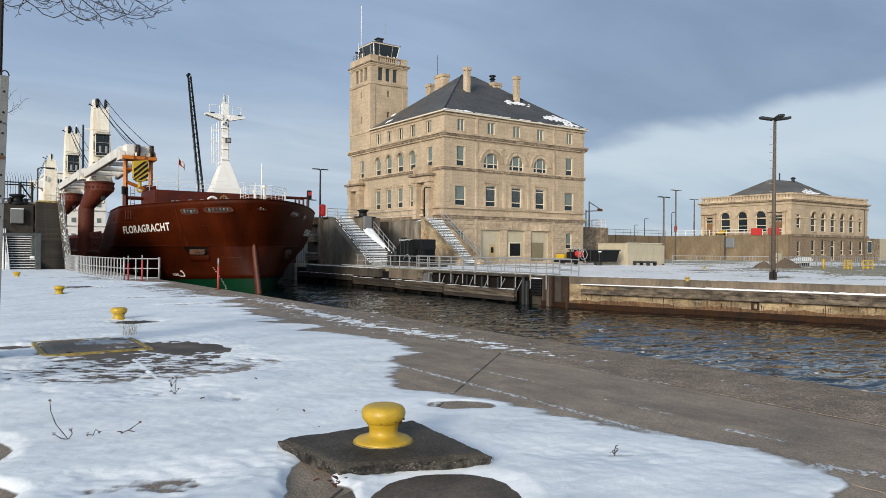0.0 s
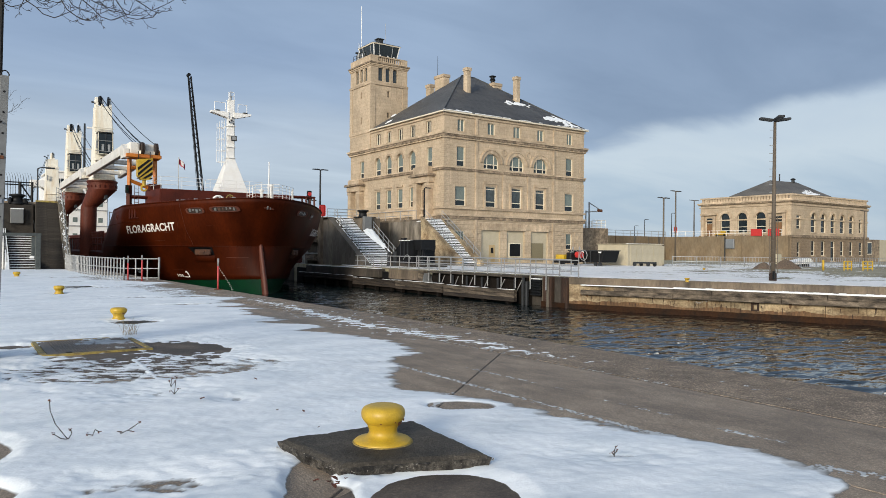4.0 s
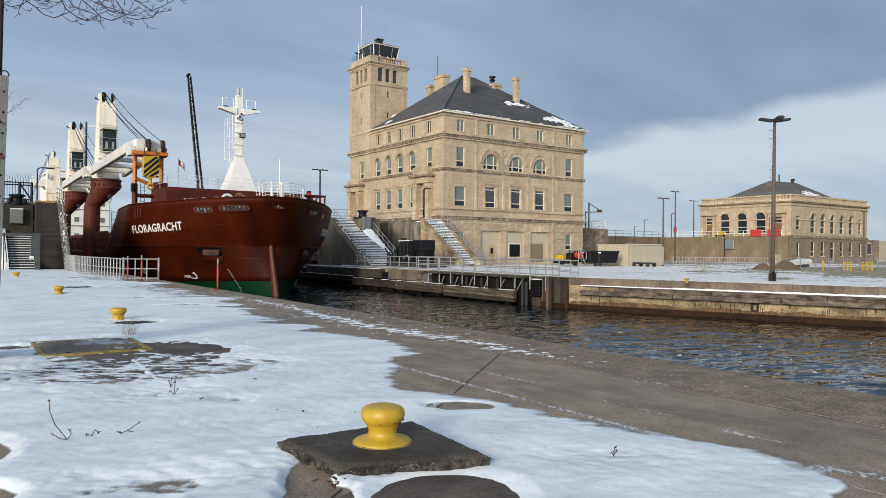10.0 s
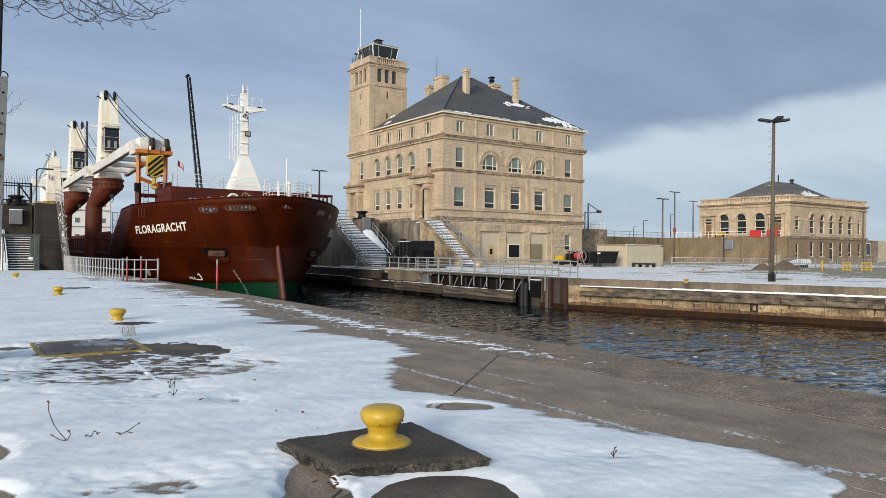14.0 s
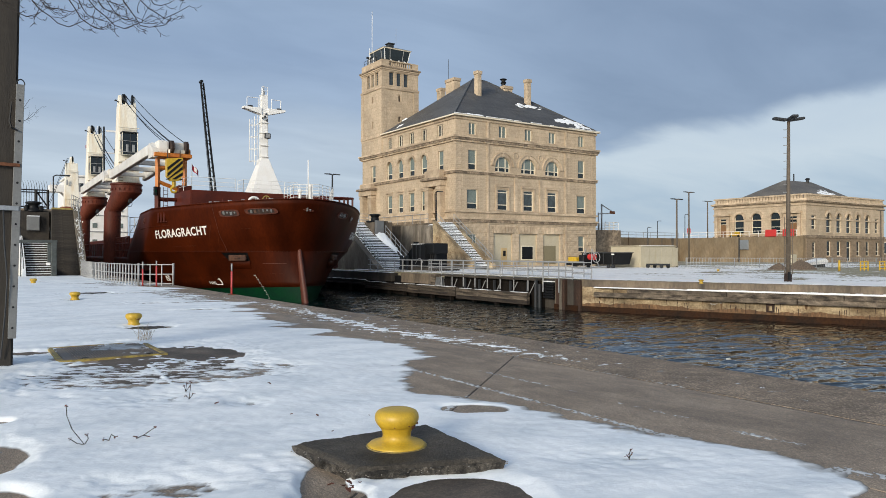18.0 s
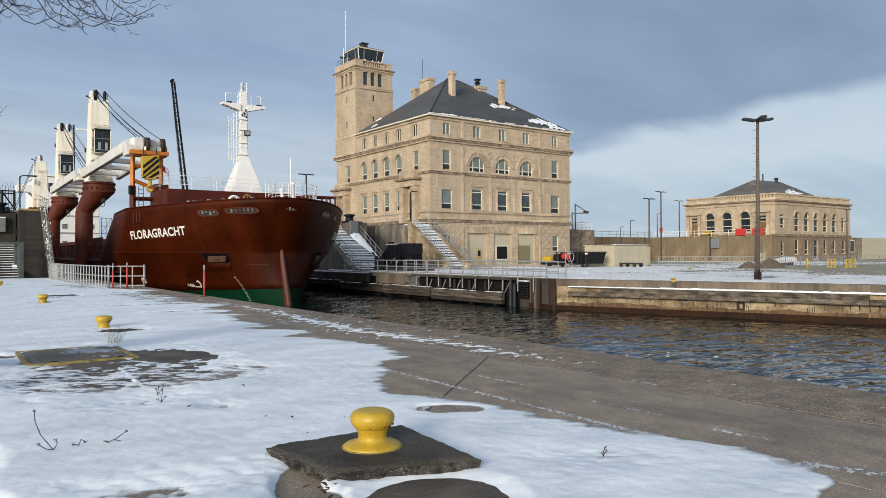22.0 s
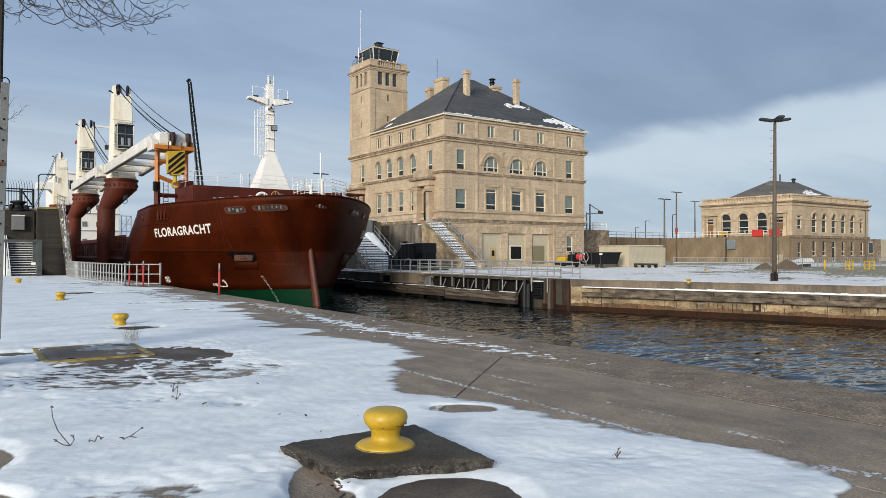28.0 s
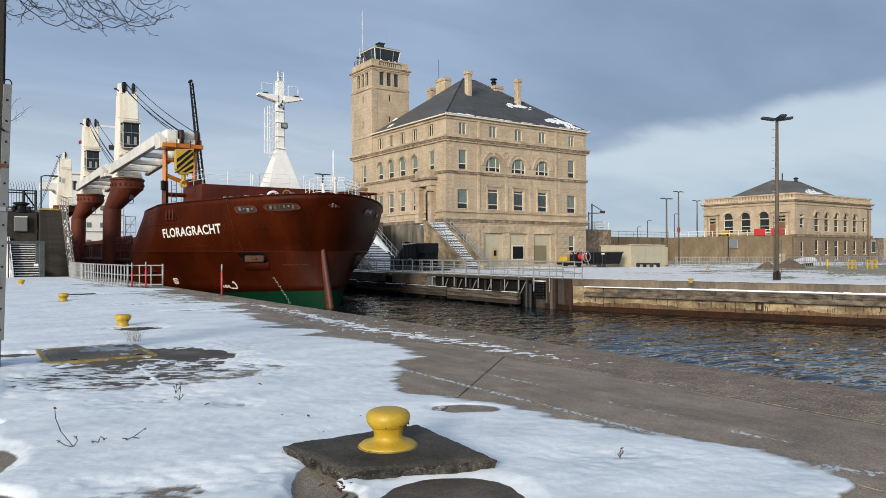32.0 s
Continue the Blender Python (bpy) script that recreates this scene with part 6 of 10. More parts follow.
def frustum(bm, c0, s0, c1, s1, bevel=0.05):
    lo = [bm.verts.new((c0[0] + x * s0[0] / 2, c0[1] + y * s0[1] / 2, c0[2])) for x, y in ((-1, -1), (1, -1), (1, 1), (-1, 1))]
    hi = [bm.verts.new((c1[0] + x * s1[0] / 2, c1[1] + y * s1[1] / 2, c1[2])) for x, y in ((-1, -1), (1, -1), (1, 1), (-1, 1))]
    fs = [bm.faces.new(lo), bm.faces.new(hi)]
    for i in range(4):
        fs.append(bm.faces.new((lo[i], lo[(i + 1) % 4], hi[(i + 1) % 4], hi[i])))
    if bevel:
        bmesh.ops.bevel(bm, geom=list({e for f in fs for e in f.edges}), offset=bevel, segments=2, affect="EDGES")
    return bm


def beam(bm, p0, p1, w, h):
    """A square-cut box beam between two points."""
    p0, p1 = Vector(p0), Vector(p1)
    d = p1 - p0
    m = Matrix.Translation((p0 + p1) / 2) @ d.to_track_quat("Y", "Z").to_matrix().to_4x4()
    return box(bm, -w / 2, w / 2, -d.length / 2, d.length / 2, -h / 2, h / 2, 0.04, 1, m)


def crane_cab(s, x, y):
    bm = B()
    box(bm, x - 0.55, x + 0.80, y - 2.4, y - 1.1, 13.75, 15.9, 0.06)
    cab = part("cab", bm, GLASS, s, "dark glazed crane cab")
    for o in (-0.86, -0.60, 0.14, 0.82):
        rod("mullion", (x + o, y - 2.44, 13.7), (x + o, y - 2.44, 15.98), 0.035, CREAMPAINT if o != 0.14 else DARKGREY, cab, 4)
    for z in (13.7, 14.0, 15.1, 15.98):
        rod("cab_bar", (x - 0.9, y - 2.45, z), (x + 0.85, y - 2.45, z), 0.035, CREAMPAINT if z > 15.5 or z < 13.8 else RAILGREY, cab, 4)
    block("cab_roof", (x - 0.65, y - 2.5, 15.95), (x + 0.9, y - 1.1, 16.05), DARKGREY, cab, bevel=0.02)
    # pale blocks on the glass stand in for the reflection in the panes
    for o in (-0.15, 0.45):
        block("seat", (x + o - 0.12, y - 2.46, 14.0), (x + o + 0.12, y - 2.42, 14.75), RAILGREY, cab, bevel=0.02)
    bm = B()
    box(bm, x - 0.8, x + 0.95, y - 2.2, y - 1.2, 13.0, 13.2, 0.05)
    part("platform", bm, CREAMPAINT, cab)
    bm = B()
    tube(bm, (x - 0.2, y - 2.0, 13.1), (x + 0.7, y - 1.4, 13.4), 0.2, n=8)
    part("hose", bm, DARKROPE, cab)
    for i in range(7):
        rod("rung", (x - 0.75, y - 1.38, 11.2 + i * 0.3), (x - 0.35, y - 1.38, 11.2 + i * 0.3), 0.025, OLDYELLOW, cab)


def deck_crane(s, y, reach, hook, manned=True, jib=True, drop=0.0):
    x = -8.25
    bm = B()
    n, rings = 40, []
    for r, z, o in ((0.80, 2.4, -1.28), (0.80, 8.12, -1.20), (1.44, 10.05, 0.0), (1.46, 10.95, 0.0), (1.40, 11.05, 0.0)):
        rings.append([bm.verts.new((x + o + r * math.cos(2 * math.pi * i / n), y - o * 0.6 + r * math.sin(2 * math.pi * i / n), z)) for i in range(n)])
    for a, b in zip(rings, rings[1:]):
        for i in range(n):
            bm.faces.new((a[i], a[(i + 1) % n], b[(i + 1) % n], b[i]))
    bm.faces.new(rings[-1])
    for k in (1, 2, 3):
        for i in range(n):
            bm.edges.get((rings[k][i], rings[k][(i + 1) % n])).smooth = False
    ped = part("crane_pedestal", bm, PEDESTAL, s, "flared red crane pedestal", smooth=True)
    for i in range(20):
        a = 2 * math.pi * i / 20
        block("bolt", (x + 1.47 * math.cos(a) - 0.05, y + 1.47 * math.sin(a) - 0.05, 10.25), (x + 1.47 * math.cos(a) + 0.05, y + 1.47 * math.sin(a) + 0.05, 10.5), DECKRED, ped)
    bm = B()
    lathe(bm, [(1.48, 10.78), (1.55, 10.85), (1.55, 10.97), (1.46, 11.03)], (x, y, 0), 32)
    part("flange", bm, PEDESTAL, ped)
    # electric boxes and a cable loop on the pedestal's inboard side
    block("junction_box", (x + 0.05, y - 0.9, 9.0), (x + 0.40, y - 0.4, 9.45), DARKGREY, ped, bevel=0.03)
    bm = B()
    for i in range(10):
        a, b = math.pi * i / 5, math.pi * (i + 1) / 5
        tube(bm, (x + 0.22 + 0.22 * math.cos(a), y - 0.6, 8.9 + 0.3 * math.sin(a)), (x + 0.22 + 0.22 * math.cos(b), y - 0.6, 8.9 + 0.3 * math.sin(b)), 0.03, n=5)
    part("cable", bm, BLACK, ped)
    for k in range(12):
        rod("rung", (x - 1.1, y - 0.25, 3.2 + k * 0.5), (x - 0.7, y - 0.25, 3.2 + k * 0.5), 0.03, DECKRED, ped)
    bm = B()
    lathe(bm, [(1.36, 10.98), (1.36, 11.2), (1.28, 11.35)], (x, y, 0), 24)
    part("slew_ring", bm, CREAMPAINT, ped)
    top = 19.1 + drop
    bm = B()
    frustum(bm, (x, y, 11.05), (2.05, 2.6), (x, y + 0.25, top), (1.62, 1.6))
    tower = part("crane_tower", bm, CREAMPAINT, s, "cream-white crane tower streaked with rust")
    for o in ((-0.66, -0.12, 0.66) if jib else (-0.1, 0.2)):
        bm = B()
        prism(bm, [(y - 0.6, top - 0.05), (y + 1.0, top + 0.05), (y + 0.5, top + 1.0), (y - 0.1, top + 1.0)], "x", x + o - 0.11, x + o + 0.11)
        part("cheek", bm, CREAMPAINT, tower)
    for o in ((-0.42, -0.28, 0.48) if jib else (0.05,)):
        bm = B()
        tube(bm, (x + o - 0.06, y - 0.2, top + 0.62), (x + o + 0.06, y - 0.2, top + 0.62), 0.50, n=16)
        part("sheave", bm, BLACK, tower)
    rod("lamp_arm", (x - 0.7, y, top + 0.2), (x - 1.05, y - 0.2, top + 0.4), 0.06, DARKGREY, tower)
    block("lamp", (x - 1.2, y - 0.3, top + 0.3), (x - 0.98, y - 0.1, top + 0.46), DARKGREY, tower, bevel=0.03)
    # ledges and a hatch on the tower
    for z in (12.2, 16.6):
        block("ledge", (x - 1.02, y - 1.32, z), (x + 1.02, y - 1.1, z + 0.05), CREAMPAINT, tower)
    block("hatch", (x - 0.86, y - 1.28, 14.4), (x - 0.62, y - 1.15, 15.2), RAILGREY, tower, bevel=0.02)
    if manned:
        crane_cab(s, x - 0.22, y)
    head_y = y - reach
    if not jib:
        for o in (-0.9, -0.7):
            rod("hoist_rope", (x + o * 0.7, y - 0.4, top + 0.7), (x - 3.3 + o, y - 3.0, 9.0), 0.035, BLACK, s)
        ship_rail(s, "deck_rail", [(x - 1.2, y - 2.0, 10.9), (x + 1.4, y - 2.0, 10.9)], 1.3, CREAMPAINT, 0.7, (0.5, 1.0), 0.04)
        return
    # jib: two box girders that close towards the head
    for o in (-1.55, 1.55):
        bm = B()
        beam(bm, (x + o, y - 1.0, 11.75), (x + o * 0.78, head_y + 1.5, 12.35), 0.42, 0.85)
        part("jib_girder", bm, JIBWHITE, s, "white box-girder jib")
    for k in (0.08, 0.34, 0.6, 0.85):
        yy = y - 1.0 + (head_y + 1.5 - y + 1.0) * k
        bm = B()
        beam(bm, (x - 1.5 * (1 - 0.18 * k), yy, 11.75 + 0.3 * k), (x + 1.5 * (1 - 0.18 * k), yy, 11.75 + 0.3 * k), 0.4, 0.4)
        part("jib_cross_beam", bm, JIBWHITE, s)
    # head: a rusty saddle, two white drum housings and the rope sheaves between them
    saddle = ORANGE if hook else CREAMPAINT
    bm = B()
    box(bm, x - 1.42, x + 1.45, head_y + 0.2, head_y + 2.0, 11.55, 11.85, 0.03)
    head = part("jib_head", bm, saddle, s, "orange jib head, rusty" if hook else "white jib head")
    for a, b, z0, z1 in ((-1.15, -0.26, 11.85, 12.88), (0.08, 0.94, 11.86, 12.80)):
        bm = B()
        box(bm, x + a, x + b, head_y + 0.5, head_y + 1.9, z0, z1, 0.14, 2)
        part("drum_housing", bm, JIBWHITE, head)
    bm = B()
    box(bm, x - 0.30, x + 1.0, head_y + 0.4, head_y + 1.2, 11.86, 12.2, 0.05)
    part("drum_bed", bm, CREAMPAINT, head)
    for o, w in ((-1.55, 0.42), (1.18, 0.22)):
        bm = B()
        prism(bm, [(head_y + 0.5, 11.5), (head_y + 2.0, 11.5), (head_y + 2.0, 12.65), (head_y + 1.5, 12.70), (head_y + 0.5, 12.2)], "x", x + o, x + o + w)
        part("head_guard", bm, JIBWHITE if o < 0 else saddle, head)
    for o in (-0.10, 1.02):
        for q in (-0.07, 0.07):
            bm = B()
            tube(bm, (x + o + q - 0.05, head_y + 0.45, 12.35), (x + o + q + 0.05, head_y + 0.45, 12.35), 0.55, n=18)
            part("sheave", bm, DARKROPE, head, smooth=False)
    for o, z, e in ((-0.45, 0.8, -0.75), (-0.42, 0.6, -0.45), (-0.30, 1.1, -0.20), (-0.28, 1.0, -0.08), (0.5, 1.0, 1.0)):
        a, b = Vector((x + o, y - 0.4, top + z)), Vector((x + e, head_y + 0.5, 12.75))
        bm = B()
        for i in range(6):
            f, g = i / 6, (i + 1) / 6
            p, q = a.lerp(b, f), a.lerp(b, g)
            p.z -= 1.2 * f * (1 - f)
            q.z -= 1.2 * g * (1 - g)
            tube(bm, p, q, 0.032, n=5)
        part("hoist_rope", bm, BLACK, s)
    if hook:
        hy = head_y + 0.1
        bm = B()
        prism(bm, [(x - 0.60, 11.35), (x + 0.62, 11.5), (x + 0.64, 10.1), (x + 0.40, 9.66), (x - 0.28, 9.6), (x - 0.58, 9.95)], "y", hy - 0.3, hy + 0.3)
        block_ = part("hook_block", bm, YELLOW, s, "yellow hook block with black stripes")
        for i in range(5):
            c = -1.72 + i * 0.50
            lo, hi = -0.56, 0.60
            slope = 1.9 / 2.0

            def at_u(u, base):
                return 9.55 + (u - base) * slope
            poly = []
            for base in (c, c + 0.27):
                u0, u1 = max(lo, base), min(hi, base + 2.0)
                if u0 < u1:
                    seg = [(x + u0, max(9.72, min(11.38, at_u(u0, base)))), (x + u1, max(9.72, min(11.38, at_u(u1, base))))]
                    poly += seg if base == c else seg[::-1]
            if len(poly) == 4 and abs(poly[0][1] - poly[3][1]) + abs(poly[1][1] - poly[2][1]) > 0.1:
                bm = B()
                prism(bm, poly[::-1], "y", hy - 0.33, hy + 0.33)
                part("stripe", bm, BLACK, block_)
        for o in (-0.6, 0.6):
            rod("fall_rope", (x + o * 0.8, hy, 11.3), (x + o * 0.8, hy, 12.1), 0.035, BLACK, block_)
        bm = B()
        tube(bm, (x, hy, 9.7), (x, hy, 9.1), 0.15, n=8)
        for i in range(8):
            a, b = math.pi * (0.5 + i * 0.17), math.pi * (0.5 + (i + 1) * 0.17)
            tube(bm, (x + 0.22 * math.cos(a), hy, 8.92 + 0.22 * math.sin(a)), (x + 0.22 * math.cos(b), hy, 8.92 + 0.22 * math.sin(b)), 0.09, n=7)
        part("hook", bm, YELLOW, block_, "yellow ramshorn hook")


def deckhouse(s):
    bm = B()
    box(bm, -7.2, 2.3, 86, 104, 2.4, 17.1, 0.1)
    h = part("superstructure", bm, WHITEPAINT, s, "white deckhouse with rows of windows")
    bm = B()
    box(bm, -7.5, 2.6, 85.7, 98, 17.1, 17.4, 0.05)
    part("bridge_roof", bm, WHITEPAINT, h)
    bm = B()
    prism(bm, [(-10.1, 14.4), (-10.1, 15.55), (-7.15, 15.55), (-7.15, 13.3), (-8.3, 14.4)], "y", 86.2, 89.5)
    part("bridge_wing", bm, WHITEPAINT, h)
    for i in range(4):
        x = -6.1 + i * 1.9
        for o in (0.0, 0.62):
            block("bridge_window", (x + o, 85.94, 14.5), (x + o + 0.5, 86.02, 16.0), GLASS, h)
    for z in (5.4, 8.3, 11.2):
        block("deck_edge", (-7.3, 85.85, z - 0.75), (2.4, 86.0, z - 0.6), RAILGREY, h)
        for i in range(4):
            x = -5.6 + i * 2.1
            block("window", (x, 85.94, z), (x + 0.75, 86.02, z + 0.85), BLIND, h)
    for i in range(5):
        block("window", (-7.24, 88 + i * 3, 11.2), (-7.16, 88.8 + i * 3, 12.2), GLASS, h)
    ship_rail(s, "bridge_rail", [(-10.0, 86.3, 15.5), (-7.4, 86.3, 15.5)], 0.5, WHITEPAINT, 0.9, (1.0,), 0.03)
    block("roof_locker", (-6.4, 87, 17.4), (-5.6, 88, 18.2), WHITEPAINT, h, bevel=0.05)
    rod("radar_mast", (-0.85, 92, 17.3), (-0.85, 92, 27.2), 0.24, DARKGREY, s, 8, r1=0.16)
    for o in (-1.5, -0.7):
        rod("mast_leg", (-0.85 + o * 1.6, 92.4, 17.3), (-0.85 + o * 0.6, 92.4, 25.6), 0.09, WHITEPAINT, s)
    for k in range(7):
        z = 18.6 + k * 1.05
        rod("mast_rung", (-0.85 - 2.2 + k * 0.16, 92.4, z), (-0.85 - 1.0 + k * 0.08, 92.4, z), 0.06, WHITEPAINT, s)
    for z, a, b in ((26.4, 0.4, 3.4), (24.6, -1.2, 0.2), (22.4, 0.1, 2.9)):
        rod("yard", (-0.85 + a, 92, z), (-0.85 + b, 92, z), 0.11, WHITEPAINT, s)
    block("radar_scanner", (-0.5, 91.7, 26.3), (2.2, 92.0, 26.6), WHITEPAINT, h)
    block("mast_lamp", (0.9, 91.6, 22.4), (1.7, 92.0, 23.2), DARKGREY, h)
    for z in (27.2, 26.2):
        rod("aerial", (-0.85 - 1.6 + 0.4 * (z - 26), 92, z - 2), (-0.85 - 1.6 + 0.4 * (z - 26), 92, z), 0.05, WHITEPAINT, s)
    rod("flag_staff", (-3.65, 90, 17.4), (-3.65, 90, 23.7), 0.04, WHITEPAINT, s)
    bm = B()
    for k in range(5):
        box(bm, -3.65 - 0.10 * (k + 1), -3.65 - 0.10 * k, 89.98 + 0.05 * (k % 2), 90.02 + 0.05 * (k % 2), 22.85 - 0.05 * k, 23.5 - 0.06 * k)
    part("flag", bm, FLAGRED, s, "small red flag hanging from a staff")
    # pale lattice frame at the ship's side, abreast of the house
    for x in (2.7, 3.5, 4.3):
        rod("frame_post", (x, 86.5, 5.0), (x, 86.5, 10.4), 0.07, RAILGREY, s)
    for z in (7.6, 8.9, 10.3):
        rod("frame_bar", (2.6, 86.5, z), (4.4, 86.5, z), 0.06, RAILGREY, s)
    rod("frame_brace", (2.7, 86.4, 7.6), (4.3, 86.4, 10.3), 0.05, RAILGREY, s)


ship = cargo_ship()


# ---- far side of the lock: wall, fenders, walkway, stairs, machinery ----
def far_wall():
    # the walkway's shade is painted into this wall
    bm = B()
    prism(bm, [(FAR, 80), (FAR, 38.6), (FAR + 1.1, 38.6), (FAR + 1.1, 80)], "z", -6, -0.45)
    tagged(solid("wall_lock_far", bm, RECESSBLACK), "near-black lock wall below the walkway, shade in its colour", "wall", kind="structure")
    # the flared approach wall
    a, b = Vector((FAR, 34.6, 0)), Vector((60.0, -38.0, 0))
    c = Vector((40.7, 17.5, 0))
    for p, q in ((a, c), (c, b)):
        d = (q - p).normalized()
        n = Vector((-d.y, d.x, 0)) * 0.8
        if n.x < 0:
            n.negate()
        for z0, z1, mt, o, nm, lb in ((-0.46, 0.0, WALLCON, 0.0, "wall_coping", "weathered concrete coping of the approach wall"),
                                      (-1.76, -0.46, WALLPALE, 0.05, "wall_approach", "rust-streaked pale concrete approach wall"),
                                      (-6.0, -1.76, WETSTAIN, 0.03, "wall_waterline", "brown algae band at the waterline")):
            bm = B()
            prism(bm, [tuple((p + n.normalized() * o).xy), tuple((q + n.normalized() * o).xy), tuple((q + n).xy), tuple((p + n).xy)], "z", z0, z1)
            tagged(solid(nm, bm, mt), lb, "wall", kind="structure")
    # open joints and rust runs down the approach wall
    rnd = random.Random(77)
    st = thing("wall_joints", (a.x, a.y, -1.7), "dark open joints and rust runs in the approach wall", "wall", kind="structure")
    for p, q in ((a, c), (c, b)):
        d = (q - p).normalized()
        side = Vector((d.y, -d.x, 0))
        if side.x > 0:
            side.negate()
        ang, u = math.atan2(d.y, d.x), 2.2
        while u < min((q - p).length - 0.5, 45):
            m = Matrix.Translation(p + d * u + side * -0.045) @ Matrix.Rotation(ang, 4, "Z")
            bm = B()
            wj = rnd.uniform(0.008, 0.018)
            box(bm, -wj, wj, -0.012, 0.012, -1.78, -0.47, 0, 1, m)
            part("joint", bm, WETSTAIN, st)
            for k in range(rnd.choice((1, 2, 2, 3))):
                o, w0, lo = rnd.uniform(-2.2, 2.2), rnd.uniform(0.03, 0.10), rnd.uniform(-1.76, -1.30)
                bm = B()
                prism(bm, [(o - w0, -1.12), (o + w0, -1.12), (o + w0 * 0.7, lo * 0.5 - 0.6), (o + w0 * 0.35, lo), (o - w0 * 0.1, lo + 0.1), (o - w0 * 0.5, lo * 0.6 - 0.5)], "y", -0.009, 0.009)
                bmesh.ops.transform(bm, matrix=m, verts=bm.verts)
                part("rust_run", bm, RUSTRUN, st, "brown rust run")
            u += rnd.uniform(3.6, 6.0)
    # ragged brown stain that climbs from the waterline
    bm = B()
    for p, q in ((a, c), (c, b)):
        d = (q - p).normalized()
        side = Vector((d.y, -d.x, 0))
        if side.x > 0:
            side.negate()
        ln, u, last = min((q - p).length, 46.0), 0.0, None
        while u < ln:
            top = -1.58 + 0.14 * noise.noise(Vector((u * 0.35, p.x, 2))) + 0.08 * noise.noise(Vector((u * 1.7, p.x, 5))) + 0.05 * noise.noise(Vector((u * 7, p.x, 9)))
            e = p + d * u - side * 0.040
            row = (bm.verts.new((e.x, e.y, -1.80)), bm.verts.new((e.x, e.y, max(-1.78, top))))
            if last:
                bm.faces.new((last[0], row[0], row[1], last[1]))
            last, u = row, u + 0.11
    part("stain", bm, RUSTRUN, st, "ragged brown stain above the waterline")
    bm = B()
    for k in range(120):
        p, q = (a, c) if rnd.random() < 0.55 else (c, b)
        d = (q - p).normalized()
        side = Vector((d.y, -d.x, 0))
        if side.x > 0:
            side.negate()
        e = p + d * rnd.uniform(0.6, min((q - p).length, 40)) - side * 0.038
        z1, w = rnd.uniform(-1.55, -1.10), rnd.uniform(0.006, 0.03)
        z0 = z1 - rnd.uniform(0.12, 0.5)
        bm.faces.new([bm.verts.new((e.x + d.x * o, e.y + d.y * o, max(-1.79, z))) for o, z in ((-w, z1), (w, z1), (w * 0.5, (z0 + z1) / 2), (w * 0.15, z0), (-w * 0.3, z0 + 0.05), (-w * 0.7, (z0 + z1) / 2))])
    drips = part("drip", bm, RUSTDARK, st, "dark drips below the timbers")
    drips["kind"] = "stuff"
    # iron frame of a drain, and efflorescence at one joint
    d = (c - a).normalized()
    m = Matrix.Translation(a + d * 11.72) @ Matrix.Rotation(math.atan2(d.y, d.x), 4, "Z")
    for x0, x1, z0, z1 in ((-0.22, -0.10, -1.62, -1.12), (0.10, 0.22, -1.62, -1.12), (-0.10, 0.10, -1.24, -1.12), (-0.10, 0.10, -1.62, -1.52)):
        part("drain_frame", box(B(), x0, x1, -0.03, 0.10, z0, z1, 0, 1, m), RUSTDARK, st, "rusty iron drain frame")
    rnd = random.Random(21)
    for k in range(14):
        p = a + d * rnd.gauss(8.53, 0.28) + Vector((d.y, -d.x, 0)) * -0.035
        r = rnd.uniform(0.02, 0.07)
        bm = B()
        bmesh.ops.create_icosphere(bm, subdivisions=1, radius=1, matrix=Matrix.Translation((p.x, p.y, rnd.uniform(-1.35, -1.08))) @ Matrix.Rotation(math.atan2(d.y, d.x), 4, "Z") @ Matrix.Diagonal((r, 0.02, r * 0.7, 1)))
        part("lime_spot", bm, PALECHIP, st, "white lime bloom at a joint")
    # two courses of timber fender bolted along it, snow on top
    t = thing("timber_fender", (a.x, a.y, -1.1), "two courses of grey weathered fender timbers on the approach wall", "fender")
    cap = thing("snow_strip", (a.x, a.y, -0.46), "strip of snow lying on the fender timbers", "snow", kind="stuff")
    for p, q in ((a, c), (c, b)):
        d = (q - p).normalized()
        out = Vector((d.y, -d.x, 0))
        if out.x > 0:
            out.negate()
        length, u, k = (q - p).length, 1.0 if p is a else 0.0, 0
        ang = math.atan2(d.y, d.x)
        while u < length:
            e = min(u + 6.1, length)
            for z0, z1, s in ((-1.10, -0.80, 0), (-0.795, -0.50, 2.3)):
                bm = B()
                m = Matrix.Translation(p + d * min(u + s, length)) @ Matrix.Rotation(ang, 4, "Z")
                w = min(e - u, max(0.3, length - u - s)) - 0.03
                side = 1 if (Matrix.Rotation(ang, 4, "Z") @ Vector((0, 1, 0))).dot(out) > 0 else -1
                box(bm, 0, w, side * 0.02, side * (0.36 + 0.02 * (k % 2)), z0, z1, 0.02, 1, m)
                part("timber", bm, TIMBER, t)
                k += 1
            bm = B()
            w = e - u
            nseg = 16
            for i in range(nseg):
                h = (0.05 + 0.05 * noise.noise(Vector((u + i, 3.1, 0)))) * (1 + 0.9 * min(1.0, u / 9 if p is a else 1.0))
                if h > 0.015:
                    box(bm, w * i / nseg - 0.02, w * (i + 1) / nseg + 0.02, side * 0.02, side * (0.33 + 0.05 * noise.noise(Vector((u + i, 9, 0)))), -0.505, -0.5 + h, 0.015, 1, Matrix.Translation(p + d * u) @ Matrix.Rotation(ang, 4, "Z"))
            part("snow", bm, SNOWCAP, cap)
            u = e
